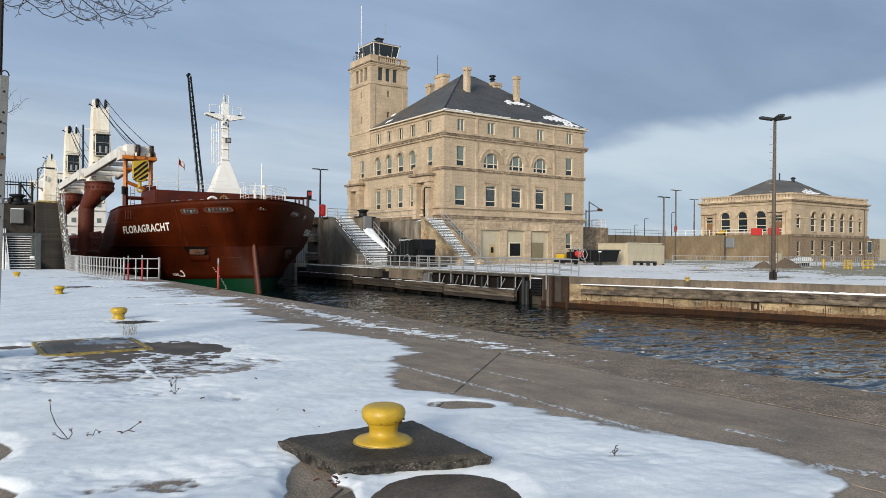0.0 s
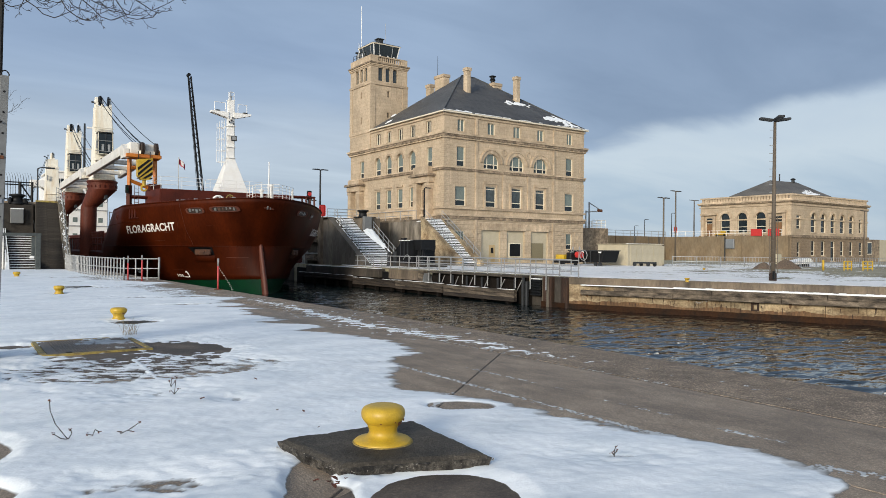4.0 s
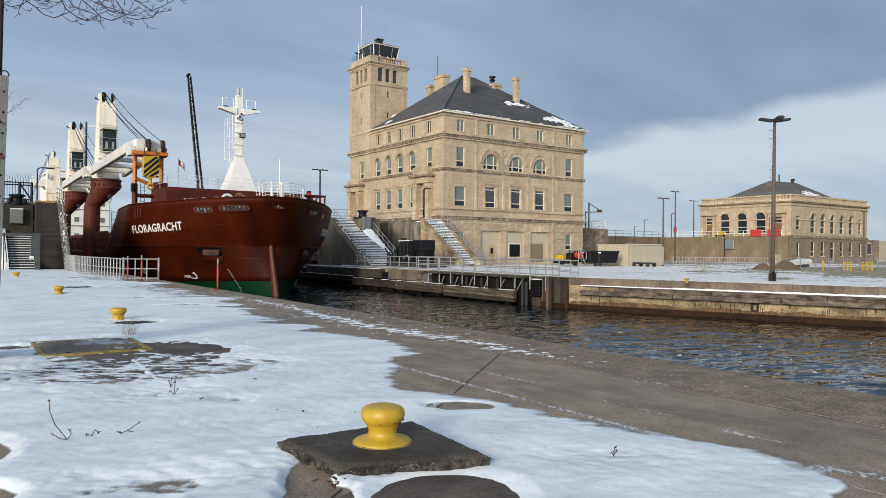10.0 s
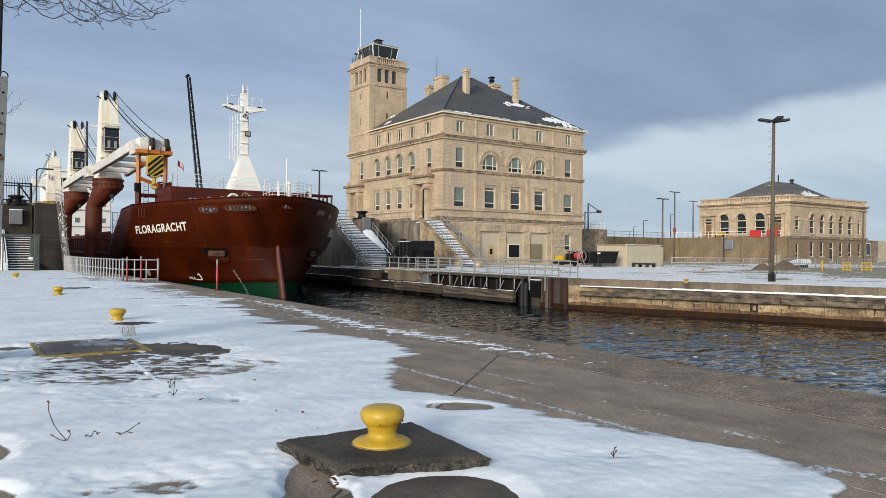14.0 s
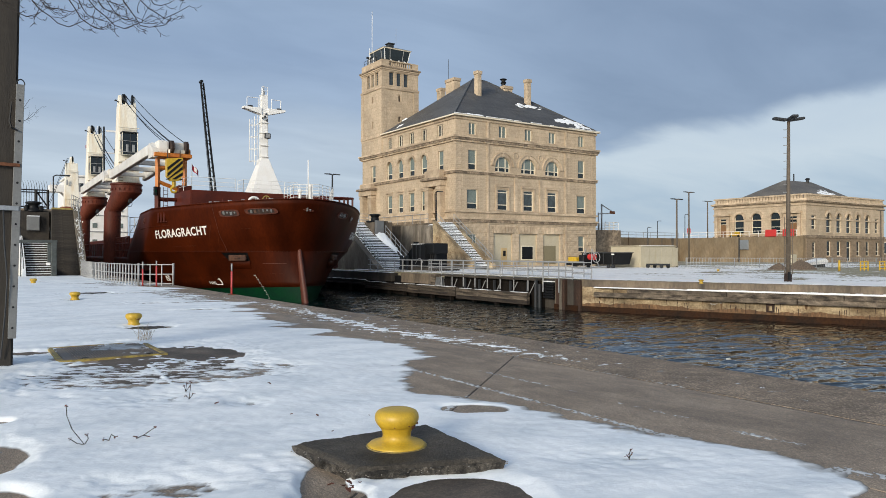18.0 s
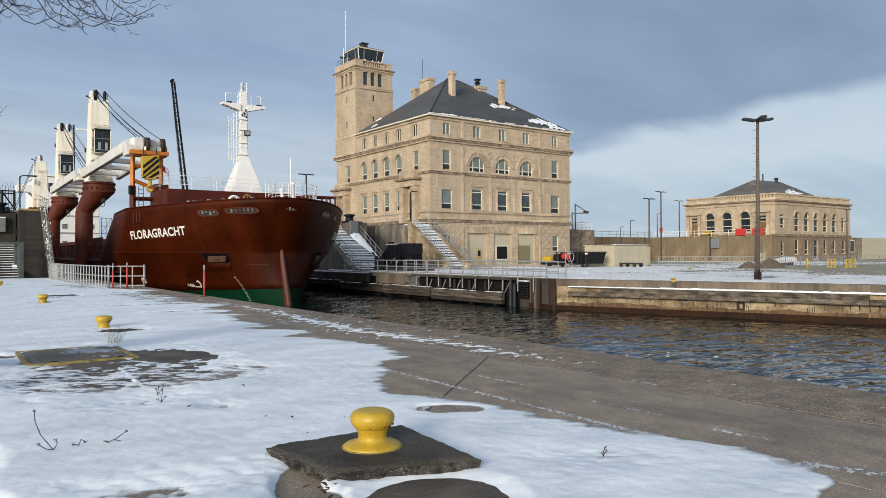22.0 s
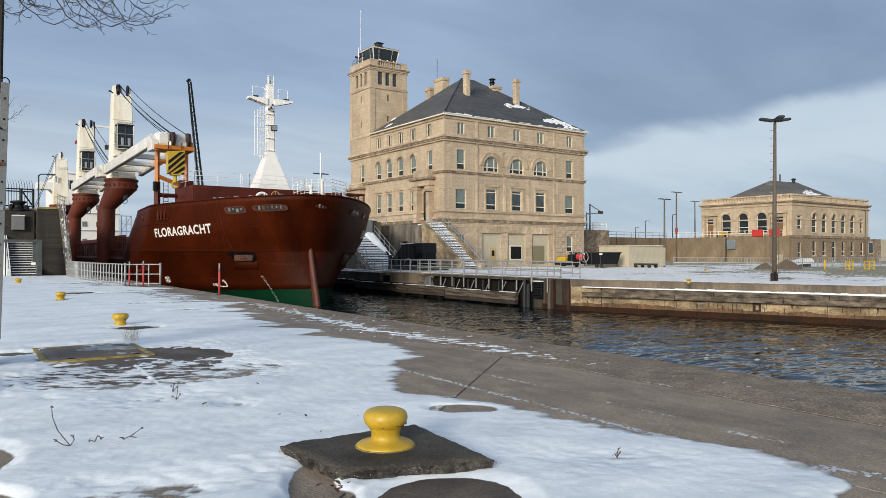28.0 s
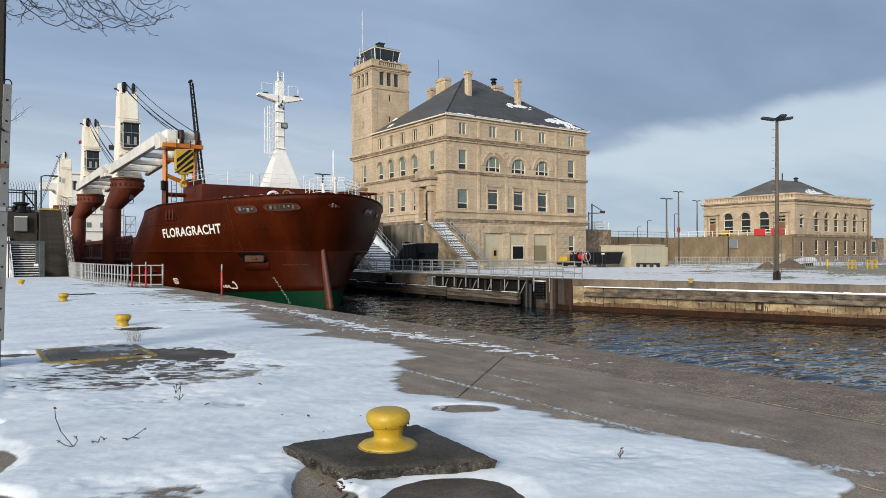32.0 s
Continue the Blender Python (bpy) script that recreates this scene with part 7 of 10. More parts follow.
    # corner piers and the rubber fender beside them
    t = thing("wall_corner_piers", (FAR, 35.6, -6), "rust-brown concrete corner piers with open joints", "wall", kind="structure")
    for y0, y1, x, mt in ((34.6, 34.80, 34.22, RUSTDARK), (34.88, 35.25, 34.3, RUSTDARK), (35.33, 35.95, 34.34, WALLDARK), (36.05, 36.30, 34.15, RUSTDARK), (36.36, 36.65, 34.22, STAIRWALL), (36.72, 37.05, 34.30, RUSTDARK), (37.08, 37.25, 34.4, WALLCON)):
        bm = B()
        box(bm, x, x + 1.2, y0, y1, -6, -0.02, 0.06, 2)
        part("pier", bm, mt, t)
    bm = B()
    box(bm, 34.28, 35.4, 34.7, 37.2, -6, -1.75)
    part("stain", bm, WETSTAIN, t)
    bm = B()
    box(bm, 34.7, 36.0, 37.2, 38.7, -6, -0.05)
    tagged(solid("wall_recess", bm, WALLDARK), "dark recess wall beside the corner piers", "wall", kind="structure")
    t = thing("rubber_fender", (34.4, 37.8, -1.5), "black ribbed rubber fender panel with snow on top", "fender")
    for i in range(6):
        block("rib", (34.28, 37.3, -1.42 + i * 0.19), (34.7, 38.35, -1.26 + i * 0.19), BLACK, t, bevel=0.03)
    block("snow", (34.3, 37.35, -0.26), (34.68, 38.3, -0.20), SNOWCAP, t, "snow on top")
    t = thing("mooring_pile", (34.15, 38.75, -3), "grey steel fender pile", "pile")
    for y in (38.55, 38.95):
        bm = B()
        box(bm, 34.05, 34.25, y - 0.10, y + 0.10, -3.2, -0.12 if y > 38.7 else -0.45, 0.03)
        part("flange", bm, DARKGREY, t)


far_wall()


def far_wales():
    """Horizontal timbers standing off the wall, on short piles."""
    for y0, y1, z0, z1, x, lb in ((39.3, 48.2, -1.95, -1.08, 33.55, "pale weathered timber wale above the water"), (48.4, 56.0, -1.80, -1.02, 33.6, "pale weathered timber wale above the water"),
                                  (56.2, 64.5, -1.75, -1.05, 33.7, "dark weathered timber wale above the water"), (64.7, 78.5, -1.45, -0.92, 33.75, "dark weathered timber wale with snow on it")):
        t = thing("timber_wale", (x, y0, z0), lb, "fender", "timber wales")
        n = 3
        h = (z1 - z0) / n
        for i in range(n):
            a = y0
            while a < y1 - 0.1:
                e = min(a + 4.6 + (1.3 if i % 2 else 0), y1)
                block("timber", (x + 0.02 * (i % 2), a + 0.01, z0 + i * h + 0.008), (x + 0.34, e - 0.01, z0 + (i + 1) * h - 0.008), DARKTIMBER if y0 > 55 or i == 0 else TIMBER, t, bevel=0.02)
                a = e
        k = y0 + 0.7
        while k < y1:
            block("support_post", (x + 0.1, k, -3.2), (x + 0.42, k + 0.32, z0 + 0.05), RECESSBLACK, t)
            k += 2.9
        a = y0 + 0.2
        while a < y1 - 0.6:
            k = noise.noise(Vector((a * 1.7, x, 2)))
            w = min(0.45 + 0.4 * abs(k), y1 - a - 0.05)
            if k > -0.15:
                block("snow", (x + 0.03 + 0.1 * abs(k), a, z1 - 0.03), (x + 0.32, a + w, z1 + 0.012 + 0.03 * abs(k)), SNOWCAP, t, "snow on the timber", 0.012)
            a += w + 0.04
    # walkway slab on brackets
    t = thing("wall_walkway", (34.1, 45, -0.3), "concrete walkway slab on steel brackets along the lock wall", "walkway", kind="structure")
    for y0, y1 in ((38.9, 43.3), (43.3, 47.7), (47.7, 51.2)):
        block("slab", (33.95, y0 + 0.01, -0.20), (36.4, y1 - 0.01, -0.03), WALLDARK, t, bevel=0.02)
        block("girder", (34.5, y0 + 0.02, -0.48), (36.4, y1 - 0.02, -0.21), RECESSBLACK, t)
    for k in range(6):
        y = 39.8 + k * 1.95
        bm = B()
        beam(bm, (34.05, y - 0.85, -0.35), (34.3, y + 0.1, -1.30), 0.07, 0.09)
        part("brace", bm, RAILGREY, t, "grey steel bracket")
        block("hanger", (34.02, y - 0.06, -1.5), (34.16, y + 0.06, -0.3), DARKGREY, t)
    bm = B()
    prism(bm, [(50.9, -1.15), (51.9, -1.15), (51.6, -0.28), (51.2, -0.28)], "x", 33.9, 34.35)
    part("gusset", bm, STEEL, t, "pale steel gusset plate")
    block("end_beam", (33.95, 51.9, -1.0), (35.6, 52.6, -0.06), TIMBER, t)
    bm = B()
    box(bm, 34.0, 36.4, 52.7, 57.8, -0.95, -0.08, 0.03)
    tagged(solid("wall_sill_beam", bm, WALLCON), "heavy concrete sill beam by the gate machine", "wall", kind="structure")
    # no real gap: a solid black block stands in for its shade
    bm = B()
    box(bm, 34.35, 36.4, 57.8, 59.6, -1.0, -0.35)
    tagged(solid("wall_gap", bm, BLACK), "black block painting the shade of an opening under the quay", "wall", kind="structure")
    bm = B()
    box(bm, 34.0, 36.6, 59.6, 76.5, -0.95, -0.12, 0.03)
    tagged(solid("wall_ledge", bm, WALLDARK), "concrete ledge at the foot of the stair wall", "wall", kind="structure")
    bm = B()
    for i in range(22):
        y = 60.3 + i * 0.72
        if noise.noise(Vector((y, 5, 1))) > -0.1:
            box(bm, 34.15 + 0.1 * noise.noise(Vector((y, 1, 1))), 34.7, y, y + 0.75, -0.125, -0.07, 0.01)
    solid("snow_strip", bm, SNOWCAP, "broken strip of snow on the concrete ledge", "snow", kind="stuff")
    # handrails along the edge, with posts that reach below the slab
    t = thing("railing", (34.0, 45, 0), "grey tubular handrail along the lock edge", "railing", "railings")
    y = 36.4
    while y < 64.5:
        rod("post", (34.0, y, -0.95 if y < 51 else 0), (34.0, y, 1.18), 0.045, RAILGREY, t)
        y += 1.62
    for z in (0.15, 0.62, 1.15):
        rod("rail", (34.0, 35.0, z), (34.0, 64.4, z), 0.04, RAILGREY, t)
    railing("railing", [(36.6, 36.6, 0), (36.6, 57.0, 0)], 1.15, RAILGREY, "grey tubular handrail along the inner edge of the walkway", (0.35, 0.68, 1.0), 1.9, 0.038)
    railing("railing", [(34.1, 35.2, 0), (34.3, 33.6, 0), (36.0, 30.8, 0)][:2], 1.15, RAILGREY, "grey end section of handrail at the corner piers", (0.35, 0.68, 1.0), 1.6, 0.038)


far_wales()


def stair(name, x0, x1, y0, z0, y1, z1, label, wide=None, material=None):
    """A flight that rises along +y; each step with its snow. wide: (y limit, x1) of a broader foot."""
    t = thing(name, ((x0 + x1) / 2, y0, z0), label, "stairs", "snowy stairs")
    n = round((z1 - z0) / 0.18)
    run, rise = (y1 - y0) / n, (z1 - z0) / n
    for i in range(n):
        y = y0 + i * run
        e = wide[1] if wide and y < wide[0] else x1
        block("step", (x0, y, z0 + i * rise - 0.25), (e, y + run + 0.05, z0 + (i + 1) * rise), material or WALLDARK, t)
        block("snow", (x0 + 0.03 + 0.06 * ((i * 7) % 3), y - 0.07, z0 + (i + 1) * rise - 0.035 + 0.012 * ((i * 5) % 3)), (e - 0.03, y + run * 0.9, z0 + (i + 1) * rise + 0.05 + 0.015 * ((i * 3) % 4)), SNOWCAP, t, "snow on the tread", 0.015)
    return t


def far_stairs():
    stair("stairs", 36.15, 38.2, 65.0, 0.0, 73.7, UPPER, "concrete stairs with snow on every tread", (70.8, 39.3))
    # stair wall and the gate recess beside it
    bm = B()
    prism(bm, [(64.7, -0.3), (64.9, 0.12), (73.9, UPPER + 0.1), (76.6, UPPER + 0.1), (76.6, -0.3)], "x", 35.4, 36.13)
    tagged(solid("wall_stair", bm, STAIRWALL), "grey scraped concrete side wall of the stairs", "wall", kind="structure")
    bm = B()
    rnd = random.Random(4)
    for i in range(40):
        y = 65.2 + 8.6 * i / 40
        z = 0.12 + (y - 64.9) * (UPPER - 0.02) / 9.0
        w = rnd.uniform(0.02, 0.10)
        if rnd.random() < 0.55:
            prism(bm, [(y, z - 0.02), (y, z + 0.05), (y + 0.22, z + 0.17), (y + 0.22, z + 0.1)], "x", 36.14 - w, 36.15)
    solid("snow_strip", bm, SNOWCAP, "crumbs of snow along the side wall of the stairs", "snow", kind="stuff")
    bm = B()
    box(bm, 35.0, 35.45, 75.0, 75.6, -0.9, UPPER + 0.1, 0.03)
    tagged(solid("wall_rib", bm, WALLCON), "vertical concrete rib by the gate recess", "wall", kind="structure")
    t = thing("gate_fender_stack", (34.9, 77.5, -0.5), "stacked dark timber fender blocks in the gate recess", "fender")
    for z in (0.4, 2.5, 4.5):
        block("fender_block", (34.6, 75.9, z), (35.5, 78.2, z + 0.75), TIMBER, t, bevel=0.05)
        block("fender_lip", (34.5, 75.9, z + 0.78), (35.5, 78.2, z + 0.9), STEEL, t)
    for y in (78.6, 79.2, 79.8, 80.4, 81.0):
        block("gate_rib", (34.75, y, -3), (35.1, y + 0.25, 4.6), RAILGREY, t, "grey steel gate rib")
    bm = B()
    prism(bm, [(35.5, 76.6), (45.0, 76.6), (45.0, 400), (34.7, 400), (34.7, 81.5), (35.5, 81.5)], "z", -6, UPPER - 0.2)
    tagged(solid("wall_chamber_far", bm, WALLDARK), "dark concrete wall of the upper lock chamber", "wall", kind="structure")
    bm = B()
    prism(bm, [(35.4, 73.8), (39.9, 73.8), (39.9, 76.7), (45.0, 76.7), (45.0, 68.7), (48.8, 68.7), (48.8, 400), (34.8, 400), (34.8, 76.7), (35.4, 76.7)], "z", UPPER - 0.2, UPPER)
    tagged(solid("ground_upper_far", bm, WALLCON), "concrete terrace of the upper lock level", "ground", kind="structure")
    # block with cabinet between the flights
    bm = B()
    box(bm, 38.25, 40.6, 71.0, 76.6, -0.2, UPPER, 0.03)
    tagged(solid("wall_cabinet_block", bm, WALLCON), "weathered concrete block beside the stairs", "wall", kind="structure")
    bm = B()
    box(bm, 38.30, 39.30, 70.6, 71.0, 3.95, 5.45, 0.03)
    c = solid("control_cabinet", bm, CABGREY, "pale grey steel control cabinet on the stair wall", "cabinet")
    bm = B()
    box(bm, 38.36, 39.24, 70.57, 70.61, 4.02, 5.38, 0.005)
    part("door", bm, CABGREY, c)
    t = thing("capstan_winch", (39.0, 72.2, UPPER), "black capstan winch on the concrete block", "winch")
    bm = B()
    lathe(bm, [(0.75, 0), (0.75, 0.1), (0.5, 0.2), (0.42, 0.55), (0.5, 0.72), (0.66, 0.78), (0.66, 0.9), (0.3, 0.98)], (39.0, 72.2, UPPER), 20)
    part("drum", bm, BLACK, t)
    bm = B()
    box(bm, 38.0, 40.4, 71.6, 72.6, UPPER, UPPER + 0.14, 0.03)
    part("base", bm, BLACK, t)
    # snow-topped stringer and handrail on the inner side
    bm = B()
    prism(bm, [(65.0, 0.0), (65.0, 0.35), (70.9, 3.95), (70.9, 0.0)], "x", 39.3, 39.75)
    tagged(solid("wall_stringer", bm, WALLDARK), "concrete stair stringer", "wall", kind="structure")
    bm = B()
    last = None
    for i in range(25):
        y = 66.6 + i * 0.18
        z, f = 0.62 * (y - 65.0) + 0.16, min(1, max(0.12, (y - 67.2) / 2.6))
        row = []
        for k in range(9):
            v = k / 8
            h = (0.16 + 0.34 * f) * math.sin(math.pi * (0.15 + 0.8 * v)) + 0.14 * f * noise.noise(Vector((y * 2.6, v * 4, 4))) + 0.10 * noise.noise(Vector((y * 7, v * 9, 4)))
            row.append(bm.verts.new((39.72 - (0.25 + 1.15 * f) * (1 - v), y, z + max(-0.05, h) - 0.12 * (k == 0))))
        if last:
            for k in range(8):
                bm.faces.new((last[k], last[k + 1], row[k + 1], row[k]))
        last = row
    solid("snow_strip", bm, SNOWCAP, "snow lying on the stair stringer", "snow", kind="stuff")
    railing("handrail", [(39.62, 65.2, 0.44), (39.62, 70.85, 3.9)], 1.0, RAILGREY, "grey handrail beside the lower flight", (0.5, 1.0), 1.4, 0.04)
    railing("handrail", [(36.2, 65.0, 0.1), (36.2, 73.7, UPPER)], 0.95, RAILGREY, "grey handrail along the stair wall", (0.5, 1.0), 1.8, 0.03)
    # retaining wall of the terrace before the main building
    bm = B()
    prism(bm, [(45.0, 68.7), (48.75, 68.7), (48.75, 100), (45.0, 100)], "z", -0.5, UPPER - 0.2)
    tagged(solid("wall_terrace", bm, TERRACE), "mottled grey concrete terrace wall", "wall", kind="structure")
    bm = B()
    lathe(bm, [(0.95, -0.3), (0.95, 4.4), (0.85, 4.75), (0.5, 5.0), (0.1, 5.05)], (45.1, 69.4, 0), 20)
    tagged(solid("wall_bastion", bm, TERRACE), "rounded pale concrete pier of the terrace wall", "wall", kind="structure")
    bm = B()
    lathe(bm, [(0.55, 4.98), (0.45, 5.05), (0.3, 5.10), (0.1, 5.12)], (45.15, 69.5, 0.02), 16)
    solid("snow_cap", bm, SNOWCAP, "snow on the rounded pier", "snow", kind="stuff")
    # second flight, in front of the building's corner
    stair("stairs", 45.05, 47.3, 61.5, 0.0, 68.7, UPPER, "broad concrete stairs with snow on every tread")
    bm = B()
    prism(bm, [(60.9, -0.2), (60.9, 0.7), (68.7, UPPER + 0.25), (68.7, -0.2)], "x", 44.6, 45.03)
    tagged(solid("wall_stair", bm, WALLPALE), "tan concrete side wall of the broad stairs", "wall", kind="structure")
    bm = B()
    prism(bm, [(60.9, -0.2), (60.9, 0.5), (68.7, UPPER + 0.05), (68.7, -0.2)], "x", 47.32, 47.75)
    tagged(solid("wall_stair", bm, WALLPALE), "tan concrete side wall of the broad stairs", "wall", kind="structure")
    for x in (45.15, 47.5):
        railing("handrail", [(x, 61.2, 0.55), (x, 68.6, UPPER + 0.1)], 0.95, RAILGREY, "grey steel handrail of the broad stairs", (0.5, 1.0), 1.5, 0.035)
    railing("railing", [(45.2, 70.6, UPPER), (45.2, 90, UPPER)], 1.1, RAILGREY, "pale railing along the terrace", (0.5, 1.0), 1.7, 0.035)
    railing("railing", [(36.0, 75.2, UPPER), (39.8, 75.2, UPPER)], 1.1, RAILGREY, "pale railing on the upper level", (0.33, 0.66, 1.0), 1.2, 0.035)
    railing("railing", [(35.0, 79, UPPER), (35.0, 90, UPPER)], 1.1, RAILGREY, "pale railing along the chamber edge", (0.33, 0.66, 1.0), 1.5, 0.035)


far_stairs()


def gate_machine():
    t = thing("gate_machine", (39, 60, 0), "black hooded gate operating machine beside the stairs", "machine")
    bm = B()
    prism(bm, [(63.9, 0.36), (63.9, 0.75), (61.5, 2.62), (59.6, 2.70), (59.2, 2.2), (59.2, 0.36)], "x", 37.6, 40.2)
    bmesh.ops.bevel(bm, geom=list(bm.edges), offset=0.06, segments=2, affect="EDGES")
    part("hood", bm, BLACK, t)
    bm = B()
    box(bm, 37.75, 39.5, 58.05, 59.6, 1.72, 2.75, 0.08, 2)
    part("motor_housing", bm, BLACK, t)
    for y in (60.2, 60.9, 61.6):
        bm = B()
        prism(bm, [(y, 1.2), (y, 2.66), (y - 0.10, 2.66), (y - 0.10, 1.2)], "x", 37.54, 37.6)
        part("rib", bm, DARKGREY, t)
    for y in (63.55, 62.35):
        bm = B()
        box(bm, 37.30, 37.55, y - 0.2, y + 0.2, 0, 1.55, 0.04)
        part("leg", bm, DARKGREY, t, "dark grey steel leg")
    for y in (58.2, 58.6, 58.95):
        bm = B()
        box(bm, 38.0, 38.25, y - 0.09, y + 0.09, 0, 1.74, 0.02)
        part("support", bm, DARKGREY if y < 58 else BLACK, t)
    bm = B()
    tube(bm, (38.2, 61.9, 2.6), (38.2, 61.9, 2.86), 0.26, n=12)
    tube(bm, (38.2, 61.9, 2.86), (38.2, 61.9, 2.94), 0.34, n=12)
    part("vent", bm, BLACK, t)
    bm = B()
    for i in range(9):
        a = i / 9
        tube(bm, (37.5, 60.9 - 1.4 * a, 0.75 + 0.5 * math.sin(a * 3)), (37.5, 60.9 - 1.4 * (a + 1 / 9), 0.75 + 0.5 * math.sin((a + 1 / 9) * 3)), 0.03, n=5)
    part("hose", bm, RAILGREY, t, "pale looping hose")
    bm = B()
    box(bm, 37.4, 40.4, 57.3, 64.0, -0.02, 0.37, 0.03)
    part("base", bm, WALLDARK, t)
    bm = B()
    rnd = random.Random(6)
    for i in range(16):
        y = 59.7 + i * 0.15
        if rnd.random() < 0.6:
            box(bm, 37.62 + rnd.uniform(0, 0.1), 37.9 + rnd.uniform(0, 1.2), y, y + 0.16, 2.64, 2.72, 0.01)
    part("snow", bm, SNOWCAP, t, "thin snow on the hood")


gate_machine()


def lock_signal():
    t = thing("signal_light", (35.6, 79.6, UPPER), "red lock signal lamp on a dark post", "signal")
    rod("post", (35.6, 79.6, UPPER), (35.6, 79.6, UPPER + 2.5), 0.12, DARKGREY, t, 8)
    bm = B()
    box(bm, 35.35, 35.85, 79.2, 79.6, UPPER + 2.3, UPPER + 3.4, 0.05)
    part("housing", bm, BLACK, t)
    bm = B()
    tube(bm, (35.55, 79.1, UPPER + 3.0), (35.55, 79.2, UPPER + 3.0), 0.24, n=14)
    part("lens", bm, REDPAINT, t, "red lens")
    t = thing("life_ring_board", (37.0, 78.6, UPPER), "red life ring board on a post", "life ring")
    rod("post", (37.0, 78.6, UPPER), (37.0, 78.6, UPPER + 1.2), 0.06, DARKGREY, t)
    bm = B()
    box(bm, 36.6, 37.3, 78.45, 78.6, UPPER + 0.35, UPPER + 1.75, 0.2, 3)
    part("board", bm, REDPAINT, t)


lock_signal()
cobra_lamp("street_lamp", 36.8, 78.9, UPPER, 5.9, 0.45, DARKGREY, "dark double-headed lamp post", 0.13, True)
cobra_lamp("street_lamp", 34.9, 78.0, UPPER, 2.1, 0.4, DARKGREY, "small dark lamp post by the lock edge", 0.07)
cobra_lamp("street_lamp", 45.6, 69.5, UPPER, 3.6, 0.35, BLACK, "black lamp post with a flat head at the stair top", 0.11)


def far_snow():
    xs, ys = np.arange(34.6, 130, 0.32), np.arange(-30, 70, 0.32)
    gx, gy = np.meshgrid(xs, ys, indexing="ij")
    edge = np.where(gy > 34.6, 34.7, np.where(gy > 17.5, 34.6 + (34.6 - gy) * 0.368, 40.9 + (17.5 - gy) * 0.348)) + 0.15
    d = gx - edge
    # distance seen across the pier sets how much snow is left
    h = 0.050 * np.tanh(d * 3) - 0.0025 * np.clip(d - 4.5, 0, 40) * (1 + 0.9 * np.clip((34 - gy) / 20, 0, 1))
    h += (fbm(gx * 0.35, gy * 0.22, 51, 4) - 0.5) * 0.10 + (fbm((gx + gy) * 2.4, (gx - gy) * 0.55, 55, 4) - 0.5) * 0.17
    h += 0.05 * np.clip((gy - 40) / 10, 0, 1)
    h = np.where((gx > 48.4) & (gy > 68), -0.1, h)
    keep = (h > 0.0) & (d > 0.1)
    z = np.where(d > 0.1, np.clip(h, -0.03, 0.07), -0.1)
    tagged(sheet("snow_cover", xs, ys, z, FARSNOW, keep), "patchy thin snow over the grass of the island", "snow", kind="stuff")


far_snow()


def tall_lamp():
    t = thing("flood_lamp_mast", (41.8, 24.5, 0), "tall brown lamp mast with step irons and three flat lamp heads", "street lamp", "street lamps")
    rod("mast", (41.8, 24.5, 0), (41.9, 24.5, 9.92), 0.15, LAMPPOLE, t, 12, r1=0.085)
    bm = B()
    box(bm, 41.62, 41.98, 24.32, 24.68, -0.05, 0.55, 0.05)
    part("base", bm, RUSTDARK, t)
    bm = B()
    box(bm, 41.50, 41.62, 24.22, 24.36, 0.15, 0.65, 0.02)
    part("junction_box", bm, BLACK, t)
    for i in range(9):
        z = 5.5 + i * 0.48
        rod("step_iron", (41.85, 24.5, z), (41.85 - 0.24, 24.5 + 0.17, z), 0.018, RAILGREY, t)
    for i in range(12):
        rod("rung", (41.53, 24.56, 0.9 + i * 0.27), (41.85, 24.24, 0.9 + i * 0.27), 0.018, LAMPPOLE, t)
    for dx, dy in ((-0.27, 0.06), (0.05, -0.26)):
        rod("ladder_stile", (41.8 + dx, 24.5 + dy, 0.5), (41.8 + dx, 24.5 + dy, 4.0), 0.024, LAMPPOLE, t)
    for a in (144, -36, 235):
        m = Matrix.Translation((41.9, 24.5, 9.9)) @ Matrix.Rotation(radians(a), 4, "Z") @ Matrix.Rotation(radians(-8), 4, "Y")
        bm = B()
        box(bm, 0.12, 0.95, -0.2, 0.2, -0.06, 0.1, 0.06, 2, m)
        part("lamp_head", bm, DARKGREY, t, "flat dark lamp head")


tall_lamp()
small = thing("mooring_bollard", (35.95, 26.4, 0), "small yellow mooring bollard on the island quay", "bollard", "bollards on the island")
bm = B()
lathe(bm, [(0.14, 0), (0.10, 0.03), (0.09, 0.12), (0.15, 0.17), (0.16, 0.21), (0.12, 0.235), (0.03, 0.24)], (35.95, 26.4, 0), 16)
part("casting", bm, YELLOW, small)
for p in ((60.5, 42.5, 0),):
    copy_thing(small, pose(*p))


